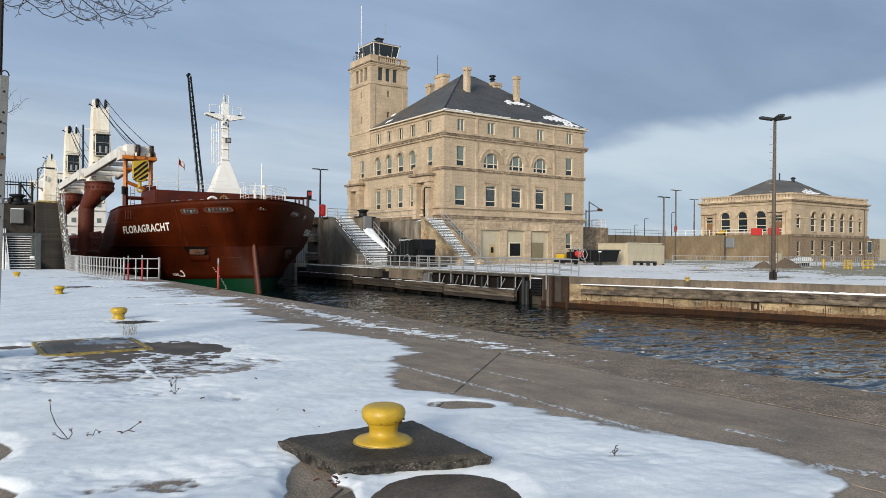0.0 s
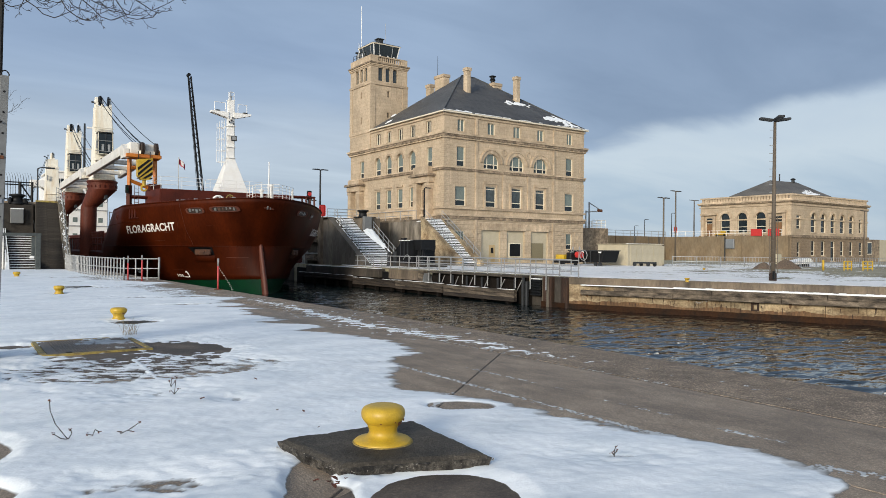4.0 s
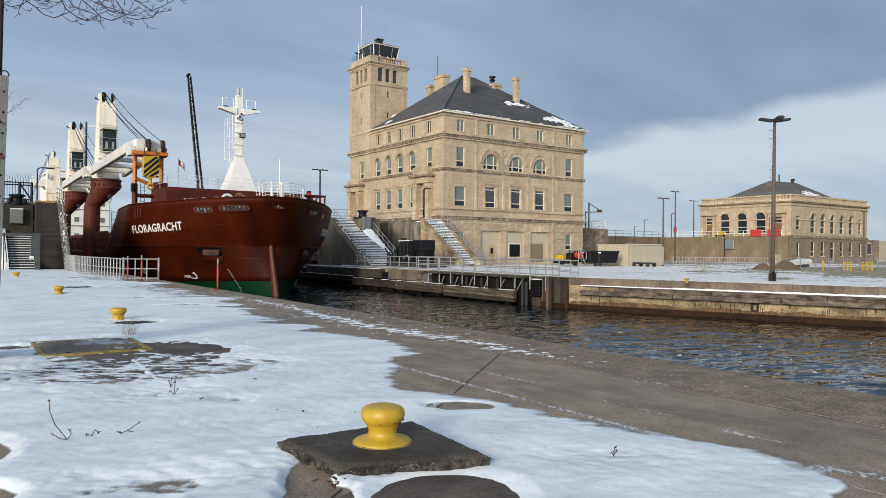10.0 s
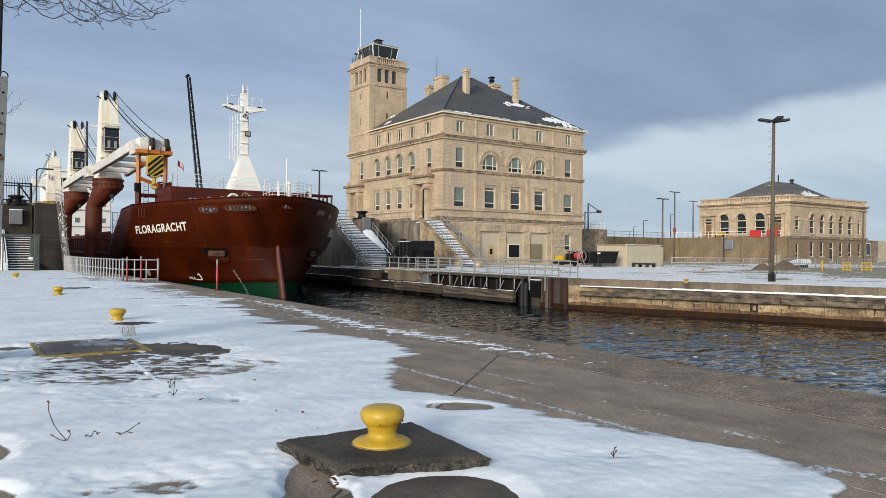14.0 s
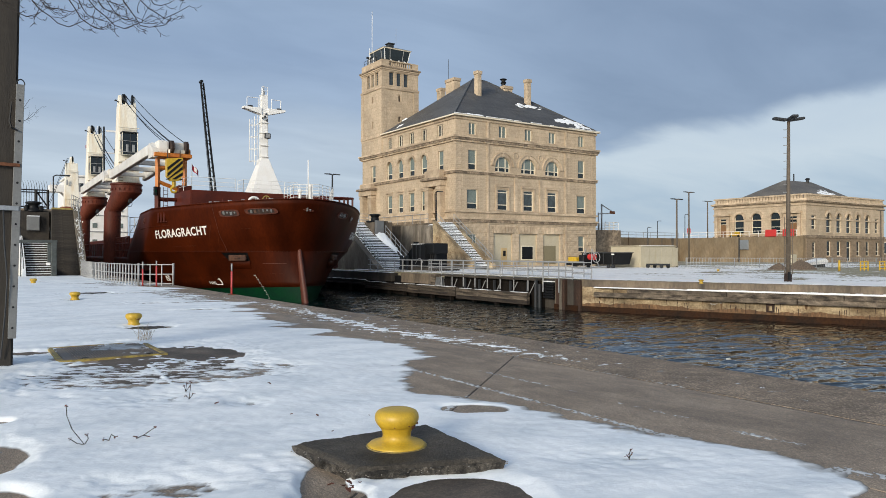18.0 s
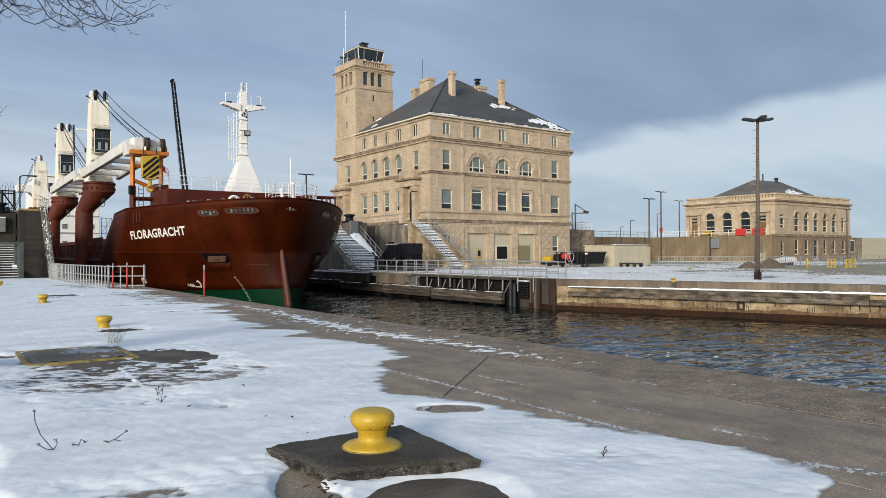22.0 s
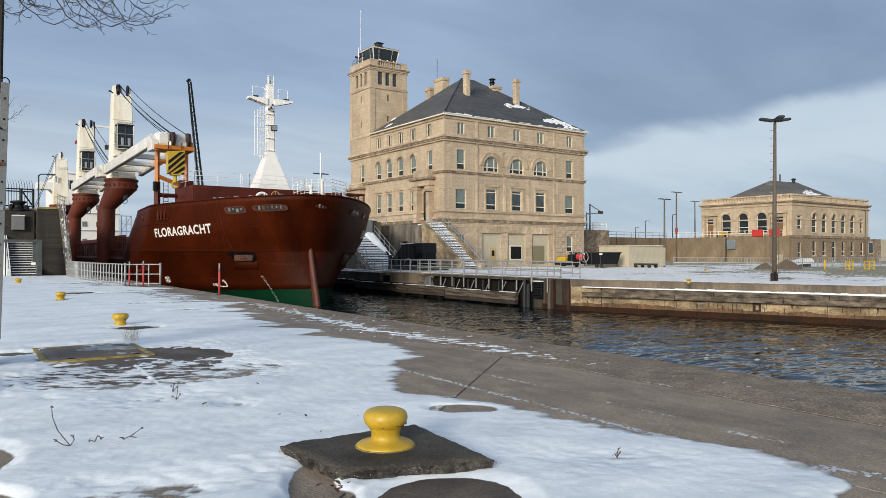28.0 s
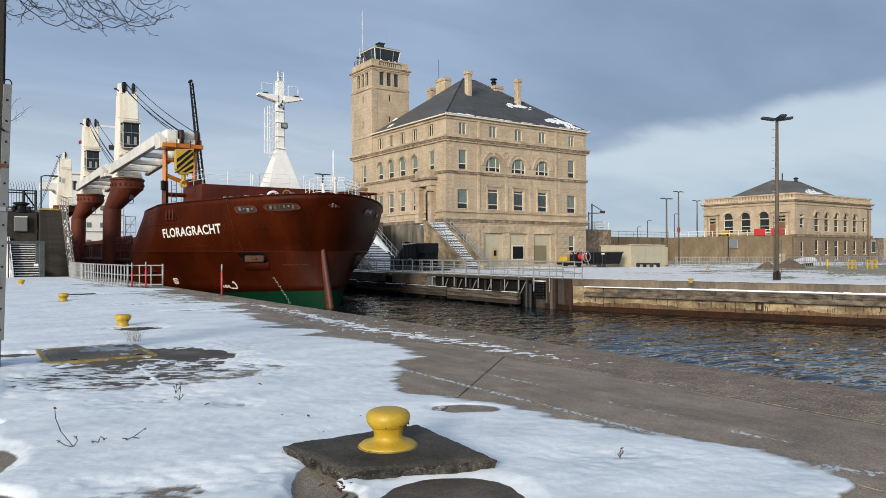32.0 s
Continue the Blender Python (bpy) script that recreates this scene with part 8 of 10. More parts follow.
def storage_shed():
    x0, x1, y0, y1, h = 68.2, 74.7, 58.6, 63.5, 2.65
    t = thing("storage_shed", (x0, y0, 0), "cream sheet-metal storage shed with snow on its roof edge", "shed")
    bm = B()
    box(bm, x0, x1, y0, y1, 0, h, 0.03)
    part("body", bm, SHEDPAINT, t)
    bm = B()
    box(bm, x0 - 0.12, x1 + 0.12, y0 - 0.12, y1 + 0.12, h, h + 0.09, 0.02)
    part("roof", bm, SHEDPAINT, t)
    block("roof_snow", (x0 + 0.2, y0 - 0.1, h + 0.09), (x1 - 0.4, y0 + 0.5, h + 0.12), SNOWCAP, t, "thin snow along the roof edge")
    for i in range(6):
        x = x0 + 0.5 + i * 1.07
        block("panel", (x, y0 - 0.05, 0.15), (x + 1.0, y0 - 0.003, h - 0.15), SHEDPAINT, t, bevel=0.01)
    for i in range(3):
        y = y0 + 0.35 + i * 1.5
        block("door", (x0 - 0.05, y, 0.1), (x0 - 0.003, y + 1.4, h - 0.2), SHEDPAINT, t, bevel=0.01)


storage_shed()


def dumpster_and_gear():
    t = thing("waste_skip", (65.5, 61.5, 0), "large black steel skip standing on the snow", "skip")
    bm = B()
    prism(bm, [(58.4, 0.45), (57.9, 1.80), (63.6, 1.80), (63.6, 0.45)], "x", 63.2, 66.0)
    bmesh.ops.bevel(bm, geom=list(bm.edges), offset=0.06, segments=1, affect="EDGES")
    part("body", bm, BLACK, t)
    bm = B()
    box(bm, 63.1, 66.1, 57.85, 63.7, 1.78, 1.90, 0.03)
    for y in (58.5, 59.9, 61.3, 62.7):
        box(bm, 63.12, 63.22, y, y + 0.12, 0.5, 1.8, 0.01)
    part("rim", bm, DARKGREY, t)
    for y in (58.6, 59.3, 62.6):
        bm = B()
        tube(bm, (63.25, y, 0.24), (63.45, y, 0.24), 0.24, n=12)
        part("wheel", bm, DARKGREY, t)
    for y in (58.2, 61.0):
        block("label_plate", (63.08, y, 1.58), (63.12, y + 0.45, 1.74), WHITEPAINT, t, "white plate")
    t = thing("hose_reel_cart", (61.20, 60.20, 0), "cart with a bright red hose reel in a steel frame", "cart")
    bm = B()
    tube(bm, (61.20, 59.50, 1.35), (61.20, 60.30, 1.35), 0.36, n=18)
    part("reel", bm, REDPAINT, t, "red hose reel")
    for y in (59.50, 60.90):
        bm = B()
        for i in range(12):
            a, b = math.pi * i / 6, math.pi * (i + 1) / 6
            tube(bm, (61.20 + 0.6 * math.cos(a), y - 0.3, 1.3 + 0.6 * math.sin(a)), (61.20 + 0.6 * math.cos(b), y - 0.3, 1.3 + 0.6 * math.sin(b)), 0.04, n=5)
        part("rim", bm, RAILGREY, t)
    for x, y in ((60.40, 59.20), (61.60, 59.20), (60.40, 61.20), (61.60, 61.20)):
        rod("frame_bar", (x, y, 0.3), (61.00, y * 0.5 + 60.20 * 0.5, 2.3), 0.05, RAILGREY, t)
    bm = B()
    box(bm, 60.20, 61.90, 61.50, 62.00, 0.3, 0.5, 0.03)
    part("chassis", bm, DARKGREY, t)
    for y in (61.90, 61.60):
        bm = B()
        tube(bm, (60.15, y, 0.25), (60.30, y, 0.25), 0.25, n=10)
        part("wheel", bm, BLACK, t)
    t = thing("generator_trailer", (61.00, 62.00, 0), "small yellow generator on a black trailer", "generator")
    bm = B()
    box(bm, 60.20, 61.80, 61.50, 62.90, 0.75, 1.35, 0.12, 2)
    part("canopy", bm, YELLOW, t)
    bm = B()
    box(bm, 60.20, 61.80, 60.40, 63.20, 0.35, 0.75, 0.04)
    box(bm, 60.30, 61.60, 60.40, 61.20, 0.75, 1.6, 0.1)
    part("chassis", bm, BLACK, t)
    t = thing("flat_cart", (68.5, 56.2, 0), "low dark four-wheeled cart by the shed", "cart")
    bm = B()
    box(bm, 67.8, 69.0, 54.9, 57.5, 0.35, 0.55, 0.03)
    part("bed", bm, DARKGREY, t)
    for x in (67.8, 69.0):
        for y in (55.2, 57.2):
            bm = B()
            tube(bm, (x - 0.06, y, 0.25), (x + 0.06, y, 0.25), 0.25, n=10)
            part("wheel", bm, DARKGREY, t)


dumpster_and_gear()


def mesh_fence(pts, h, label, step=2.6):
    t = thing("mesh_fence", pts[0], label, "fence", "fences on the island")
    for a, b in zip(pts, pts[1:]):
        a, b = Vector(a), Vector(b)
        n = max(1, round((b - a).length / step))
        for i in range(n + 1):
            p = a.lerp(b, i / n)
            rod("post", p, p + Vector((0, 0, h)), 0.06, STEEL, t)
        for k in (0.06, 0.5, 0.97):
            rod("rail", a + Vector((0, 0, h * k)), b + Vector((0, 0, h * k)), 0.03, STEEL, t)
        m = max(2, int((b - a).length / 0.34))
        for i in range(m):
            p = a.lerp(b, (i + 0.5) / m)
            rod("wire", p + Vector((0, 0, 0.05)), p + Vector((0, 0, h * 0.96)), 0.02, RAILGREY, t, 4)


mesh_fence([(74.0, 56.5, 0), (81.5, 48.2, 0), (97, 45, 0)], 1.25, "low galvanized mesh fence with pale posts")
mesh_fence([(97, 45, 0), (121, 33, 0)], 1.25, "low galvanized mesh fence with pale posts")


def yellow_barrier(x, y, wide):
    t = thing("safety_barrier", (x, y, 0), "yellow tubular safety barrier", "barrier", "yellow barriers")
    for k in (0, 0.5, 1.0):
        rod("leg", (x + k * wide, y - k * wide * 0.31, 0), (x + k * wide, y - k * wide * 0.31, 0.98), 0.07, YELLOW, t)
    for z in (0.2, 0.56, 0.92):
        rod("bar", (x, y, z), (x + wide, y - wide * 0.31, z), 0.06, YELLOW, t)


for x, y, wide in ((77.2, 37.4, 0.95), (79.65, 36.65, 1.25)):
    yellow_barrier(x, y, wide)
t = thing("safety_post", (74.55, 38.2, 0), "yellow steel guard post", "post")
rod("tube", (74.55, 38.2, 0), (74.55, 38.2, 1.05), 0.11, YELLOW, t, 10)
rod("cap", (74.55, 38.2, 1.05), (74.55, 38.2, 1.11), 0.10, YELLOW, t, 10, r1=0.04)
t = thing("snow_plough_blade", (88, 48.5, 0), "white tarpaulin-covered load on a low trailer", "trailer")
bm = B()
prism(bm, [(86.5, 0.6), (90.4, 1.15), (91.0, 0.9), (91.0, 0.5), (87, 0.35)], "y", 48.0, 49.4)
part("cover", bm, WHITEPAINT, t)
for x in (88.0, 90.0):
    bm = B()
    box(bm, x, x + 0.4, 48.1, 49.2, 0, 0.6)
    part("trestle", bm, DARKGREY, t)


# ---- stone buildings ----
def facade(axis, plane, a0, a1, z0, z1, openings, depth=0.38):
    """A wall face across axis at plane, seen from the low side, with openings cut through its depth."""
    bm = B()

    def quad(u0, u1, w0, w1):
        if axis == "y":
            box(bm, u0, u1, plane, plane + depth, w0, w1)
        else:
            box(bm, plane, plane + depth, u0, u1, w0, w1)

    us = sorted({a0, a1, *[v for o in openings for v in o[:2]]})
    for u0, u1 in zip(us, us[1:]):
        if u1 - u0 < 1e-4:
            continue
        mid = (u0 + u1) / 2
        cuts = sorted((o[2], o[3]) for o in openings if o[0] < mid < o[1])
        z = z0
        for c0, c1 in cuts:
            if c0 > z + 1e-4:
                quad(u0, u1, z, c0)
            z = c1
        if z < z1 - 1e-4:
            quad(u0, u1, z, z1)
    # spandrels of the round heads
    for o in openings:
        if len(o) > 4 and o[4]:
            a, b, c0, c1 = o[:4]
            r, mid, n = (b - a) / 2, (a + b) / 2, 8
            s = c1 - r
            for sg, e in ((-1, a), (1, b)):
                arc = [(mid + sg * r * math.cos(math.pi / 2 * i / n), s + r * math.sin(math.pi / 2 * i / n)) for i in range(n + 1)]
                prism(bm, arc + [(e, c1)], axis, plane, plane + depth)
    bmesh.ops.remove_doubles(bm, verts=bm.verts, dist=0.0005)
    return bm


def window_unit(t, axis, plane, o, style, depth=0.24):
    """A sash window set back in its opening: frame, bars, panes and sill."""
    a, b, z0, z1 = o[:4]
    f = 0.065 if b - a < 1.6 else 0.085

    def bx(bm, u0, u1, w0, w1, d0, d1):
        if axis == "y":
            box(bm, u0, u1, plane + d0, plane + d1, w0, w1)
        else:
            box(bm, plane + d0, plane + d1, u0, u1, w0, w1)
        return bm
    bm = B()
    rings = []
    for d in (depth - 0.08, depth + 0.06):
        for g in (0, f):
            loop = [(a + g, z0 + g), (b - g, z0 + g), (b - g, z1 - g), (a + g, z1 - g)]
            rings.append([bm.verts.new((u, plane + d, w) if axis == "y" else (plane + d, u, w)) for u, w in loop])
    for p, q in ((0, 1), (1, 3), (3, 2), (2, 0)):
        for i in range(4):
            k = (i + 1) % 4
            bm.faces.new((rings[p][i], rings[p][k], rings[q][k], rings[q][i]))
    win = part("window", bm, FRAME, t)

    def bar(*span):
        part("glazing_bar", bx(B(), *span), FRAME, win)
    h = z1 - z0
    bars = {"sash": (0.30,), "tall": (0.26, 0.86), "pair": (), "attic": (0.0,), "arch": (0.30,), "door": (0.68,)}.get(style, (0.5,))
    for k in bars:
        if not k:
            continue
        bar(a + f, b - f, z0 + h * k - 0.05, z0 + h * k + 0.05, depth - 0.06, depth + 0.04)
    if style in ("pair", "attic"):
        bar((a + b) / 2 - 0.045, (a + b) / 2 + 0.045, z0 + f, z1 - f, depth - 0.08, depth + 0.06)
    if style == "arch" and b - a > 1.5 and depth < 0.28:
        for k in (0.27, 0.73):
            bar(a + (b - a) * k - 0.06, a + (b - a) * k + 0.06, z0 + f, z1 - 0.2, depth - 0.06, depth + 0.06)
    bm = B()
    lo = bars[0] if bars else 0.0
    bx(bm, a + 0.02, b - 0.02, z0 + 0.02, z0 + h * (lo or 0.98), depth, depth + 0.03)
    part("pane", bm, BLIND if style == "attic" else GLASS, win)
    if lo:
        bm = B()
        bx(bm, a + 0.02, b - 0.02, z0 + h * lo, z1 - 0.02, depth, depth + 0.03)
        part("pane", bm, BLIND if style in ("sash", "arch") and depth < 0.28 else SKYPANE if style == "tall" and depth < 0.28 else GLASS, win, "pane with a drawn blind" if style in ("sash", "arch") and depth < 0.28 else "")
    bm = B()
    bx(bm, a - 0.12, b + 0.12, z0 - 0.16, z0, -0.10, depth)
    part("sill", bm, STONE_B, win)
    return win


def band(t, name, x0, y0, x1, y1, z0, z1, out, material, label=""):
    """A string course along the two visible faces: out metres proud, mitred at the corner."""
    bm = B()
    prism(bm, [(x0 - out, y0 - out), (x1 + out, y0 - out), (x1 + out, y0 + 0.1), (x0 + 0.1, y0 + 0.1), (x0 + 0.1, y1 + out), (x0 - out, y1 + out)], "z", z0, z1)
    return part(name, bm, material, t, label)


def main_building():
    X0, X1, Y0, Y1 = 48.7, 72.25, 70.0, 94.0
    TY = 88.0
    t = thing("administration_building", (X0, Y0, 0), "tan limestone lock building with slate hip roof and corner tower", "building")
    # openings: front (towards -y)
    cols = (51.2, 55.9, 60.1, 64.2, 69.5)
    front = []
    for i, c in enumerate(cols):
        w = 0.55 if i in (0, 4) else 0.6
        front.append((c - w, c + w, 16.20, 17.65, 0, "attic"))
        if i in (0, 4):
            front.append((c - 0.62, c + 0.62, 11.95, 14.35, 0, "sash"))
            front.append((c - 0.80, c + 0.80, 7.15, 9.55, 0, "sash"))
        else:
            front.append((c - 1.20, c + 1.20, 11.92, 13.85, 1, "arch"))
            front.append((c - 0.86, c + 0.86, 7.15, 9.75, 0, "tall"))
    ground = [(54.5, 57.5, 0.35, 4.25, 0, "panel"), (58.6, 61.6, 0.35, 4.25, 0, "panel"), (62.7, 65.7, 0.35, 4.25, 0, "panel"), (69.0, 70.15, 2.0, 4.1, 0, "sash"), (50.5, 51.9, 2.0, 4.1, 0, "sash")]
    part("front_wall", facade("y", Y0, X0, X1, 5.6, 18.3, front), STONE, t, "tan limestone front with arched windows")
    part("ground_wall", facade("y", Y0 + 0.05, X0, X1, 0, 5.6, ground), STONE, t, "rusticated limestone ground floor")
    # side (towards -x)
    rows = (85.9, 83.0, 80.1, 77.05)
    side = []
    for c in rows:
        side += [(c - 0.58, c + 0.58, 16.13, 17.62, 0, "pair"), (c - 0.72, c + 0.72, 11.9, 14.35, 1, "arch"), (c - 0.68, c + 0.68, 7.2, 9.7, 0, "sash")]
    side += [(72.8, 73.95, 16.2, 17.66, 0, "pair"), (72.6, 73.8, 11.9, 14.4, 0, "sash"), (73.3, 74.7, 5.35, 9.2, 0, "door")]
    side += [(90.0, 91.2, 16.3, 17.5, 0, "pair"), (90.0, 91.2, 11.9, 14.3, 0, "sash"), (91.0, 92.4, 5.35, 9.0, 0, "door")]
    part("side_wall", facade("x", X0, Y0 + 0.38, Y1, 4.9, 18.3, side), STONE, t, "tan limestone side with arched windows")
    for o in front:
        window_unit(t, "y", Y0, o, o[5])
    for o in side:
        if o[5] == "door":
            d = B()
            box(d, X0 + 0.25, X0 + 0.3, o[0] + 0.1, o[1] - 0.1, o[2], o[3] - 1.1)
            dd = part("door", d, BRASSDOOR, t, "brown panelled entrance door")
            block("transom", (X0 + 0.24, o[0] + 0.1, o[3] - 1.0), (X0 + 0.28, o[1] - 0.1, o[3] - 0.1), GLASS, dd)
        else:
            window_unit(t, "x", X0, o, o[5])
    # closed back of the house behind the faces
    bm = B()
    box(bm, X0 + 0.4, X1, Y0 + 0.45, Y1, 0, 18.3)
    part("core", bm, STONE, t)
    # filled ground-floor bays: pale panels, a small door, a dark window
    for o in ground[:3]:
        p = block("bay_panel", (o[0], Y0 + 0.3, o[2]), (o[1], Y0 + 0.42, o[3]), SHEDPAINT, t, "cream infill panel")
    d = block("service_door", (55.9, Y0 + 0.24, 0.35), (56.8, Y0 + 0.3, 2.45), mat("ochre_door_paint", (0.50, 0.37, 0.19), 0.6, var=0.1, scale=1, fine=8, bump=0.05), t, "small ochre service door")
    block("door_pane", (56.15, Y0 + 0.21, 1.4), (56.55, Y0 + 0.24, 2.1), BLACK, d)
    win = block("window", (59.1, Y0 + 0.24, 0.9), (61.15, Y0 + 0.3, 2.75), FRAME, t)
    block("pane", (59.25, Y0 + 0.2, 1.02), (61.0, Y0 + 0.24, 2.62), BLACK, win)
    block("roller_door", (62.85, Y0 + 0.2, 0.35), (65.0, Y0 + 0.3, 2.75), mat("olive_roller_door", (0.22, 0.19, 0.115), 0.6, var=0.1, scale=1, fine=8, bump=0.05), t, "olive roller door")
    window_unit(t, "y", Y0 + 0.05, ground[3], "sash")
    window_unit(t, "y", Y0 + 0.05, ground[4], "sash")
    # courses of the rusticated ground floor: proud blocks with open joints
    z, r = 0.35, 0
    while z < 5.5:
        h = 0.50
        x = X0 - (0.6 if r % 2 else 0)
        while x < X1:
            a, b = max(x, X0), min(x + 1.25, X1)
            clear = b - a > 0.2 and not any(o[0] - 0.02 < b and a < o[1] + 0.02 and o[2] - 0.02 < z + h and z < o[3] + 0.02 for o in ground)
            if clear:
                block("ashlar", (a + 0.014, Y0 - 0.035, z + 0.016), (b - 0.014, Y0 + 0.1, z + h - 0.016), STONE, t, bevel=0.015)
            x += 1.25
        z, r = z + h, r + 1
    # flat arches over the bays
    for o in ground[:3]:
        c = (o[0] + o[1]) / 2
        for i in range(7):
            k = i - 3
            bm = B()
            w = 0.20
            prism(bm, [(c + k * 0.43 - w, 4.28), (c + k * 0.43 + w, 4.28), (c + k * 0.55 + w * 1.2, 5.1), (c + k * 0.55 - w * 1.2, 5.1)], "y", Y0 - 0.09, Y0 + 0.1)
            part("voussoir", bm, STONE_B, t)
    # plain ashlar courses of the upper storeys, as shallow grooved bands
    for z0, z1, op in ((7.0, 11.3, front), (11.85, 15.0, front)):
        z = z0
        while z < z1:
            for a, b in ((X0 + 0.9, 53.4), (66.8, X1 - 0.9)):
                spans = [(a, b)]
                for o in op:
                    if o[2] - 0.05 < z + 0.45 and z < o[3] + 0.05:
                        spans = [q for s in spans for q in ((s[0], min(s[1], o[0] - 0.1)), (max(s[0], o[1] + 0.1), s[1])) if q[1] - q[0] > 0.2]
                for s in spans:
                    block("ashlar", (s[0], Y0 - 0.016, z + 0.012), (s[1], Y0 + 0.05, z + 0.438), STONE, t)
            z += 0.45
    # quoins at the corners
    for zq in range(17):
        z = 7.05 + zq * 0.49
        if 10.9 < z < 11.9 or z > 14.9:
            continue
        w = 0.85 if zq % 2 else 0.6
        block("quoin", (X0 - 0.045, Y0 - 0.045, z), (X0 + w, Y0 + 0.1, z + 0.45), STONE, t, bevel=0.02)
        block("quoin", (X1 - w, Y0 - 0.045, z), (X1 + 0.045, Y0 + 0.1, z + 0.45), STONE, t, bevel=0.02)
        block("quoin", (X0 - 0.045, Y0 + 0.1, z), (X0 + 0.1, Y0 + w, z + 0.45), STONE, t, bevel=0.02)
        for y in (75.6, 87.4):
            block("quoin", (X0 - 0.04, y - w / 2, z), (X0 + 0.1, y + w / 2, z + 0.45), STONE, t, bevel=0.02)
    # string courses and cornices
    band(t, "string_course", X0, Y0, X1, Y1, 5.55, 5.9, 0.16, STONE_D, "dark mottled stone band")
    band(t, "string_course", X0, Y0, X1, Y1, 5.9, 6.15, 0.28, STONE_B)
    band(t, "string_course", X0, Y0, X1, Y1, 6.75, 7.0, 0.20, STONE_B)
    band(t, "string_course", X0, Y0, X1, Y1, 11.42, 11.7, 0.18, STONE_D, "dark mottled stone band")
    band(t, "string_course", X0, Y0, X1, Y1, 11.7, 11.85, 0.26, STONE_B)
    band(t, "cornice", X0, Y0, X1, Y1, 15.25, 15.45, 0.22, STONE_B)
    band(t, "cornice", X0, Y0, X1, Y1, 15.45, 15.72, 0.36, STONE_D, "dark mottled projecting cornice")
    band(t, "cornice", X0, Y0, X1, Y1, 15.72, 15.95, 0.46, STONE_B)
    band(t, "frieze", X0, Y0, X1, Y1, 17.95, 18.2, 0.14, STONE_B)
    # modillions under the main cornice
    for i in range(24):
        x = X0 + 0.3 + i * (X1 - X0 - 0.6) / 23
        block("modillion", (x - 0.12, Y0 - 0.33, 15.26), (x + 0.12, Y0 - 0.20, 15.45), STONE_B, t)
    for i in range(18):
        y = Y0 + 0.3 + i * 1.02
        block("modillion", (X0 - 0.33, y - 0.12, 15.26), (X0 - 0.20, y + 0.12, 15.45), STONE_B, t)
    # pilaster strips that frame the middle of the front
    for x in (53.55, 66.6):
        for z0, z1 in ((7.0, 11.42), (11.85, 15.25), (15.95, 17.95), (0.3, 5.55)):
            block("pilaster", (x - 0.16, Y0 - 0.12, z0), (x + 0.16, Y0 + 0.05, z1), STONE_B, t)
    for c in (58.0, 62.15):
        block("pilaster", (c - 0.22, Y0 - 0.10, 7.0), (c + 0.22, Y0 + 0.05, 11.42), STONE_B, t)
        bm = B()
        for k in range(20):
            a, b = math.pi * k / 10, math.pi * (k + 1) / 10
            tube(bm, (c + 0.36 * math.cos(a), Y0 - 0.03, 14.12 + 0.36 * math.sin(a)), (c + 0.36 * math.cos(b), Y0 - 0.03, 14.12 + 0.36 * math.sin(b)), 0.07, n=6)
        part("medallion", bm, STONE_B, t, "round carved medallion")
    # arch rings, lintels and keystones
    def ring(axis, plane, c, spring, r0, r1):
        bm = B()
        n = 14
        pts = [(c + r1 * math.cos(math.pi * i / n), spring + r1 * math.sin(math.pi * i / n)) for i in range(n + 1)] + [(c + r0 * math.cos(math.pi * i / n), spring + r0 * math.sin(math.pi * i / n)) for i in range(n, -1, -1)]
        prism(bm, pts, axis, plane - 0.10, plane + 0.08)
        part("arch_ring", bm, STONE_B, t)
    for c in cols[1:4]:
        ring("y", Y0, c, 12.65, 1.22, 1.62)
        ring("y", Y0 - 0.09, c, 12.65, 1.64, 1.80)
        block("keystone", (c - 0.15, Y0 - 0.14, 13.86), (c + 0.15, Y0 + 0.05, 14.5), STONE_B, t)
        block("lintel", (c - 1.15, Y0 - 0.14, 10.05), (c + 1.15, Y0 + 0.05, 10.3), STONE_B, t)
        for s in (-1, 1):
            block("jamb", (c + s * 1.02 - 0.13, Y0 - 0.09, 7.05), (c + s * 1.02 + 0.13, Y0 + 0.05, 9.95), STONE_B, t)
    for c in rows:
        ring("x", X0, c, 13.63, 0.74, 0.98)
        block("lintel", (X0 - 0.14, c - 0.85, 9.95), (X0 + 0.05, c + 0.85, 10.15), STONE_B, t)
    # entrance porches on the side
    for y in (74.0, 91.7):
        for s in (-1.35, 1.35):
            block("porch_pier", (X0 - 0.75, y + s - 0.42, 5.0), (X0, y + s + 0.42, 10.0), STONE_B, t, bevel=0.04)
            block("porch_capital", (X0 - 0.82, y + s - 0.5, 9.6), (X0, y + s + 0.5, 9.9), STONE_B, t)
        block("porch_lintel", (X0 - 0.85, y - 1.95, 10.0), (X0, y + 1.95, 10.75), STONE_B, t, "carved stone porch lintel", 0.03)
        block("porch_cornice", (X0 - 1.15, y - 2.25, 10.75), (X0, y + 2.25, 11.05), STONE_D, t, "", 0.03)
        block("porch_parapet", (X0 - 0.8, y - 1.7, 11.05), (X0, y + 1.7, 12.0 if y < 80 else 11.6), STONE_B, t, "", 0.03)
    # roof with its gutter
    bm = B()
    a, e = 18.42, 0.30
    corners = [(X0 - e, Y0 - e, a), (X1 + e, Y0 - e, a), (X1 + e, Y1 + e, a), (X0 - e, TY - 0.1, a)]
    v = [bm.verts.new(c) for c in corners]
    r0, r1 = bm.verts.new((60.0, 82.0, 26.6)), bm.verts.new((62.3, 82.0, 26.6))
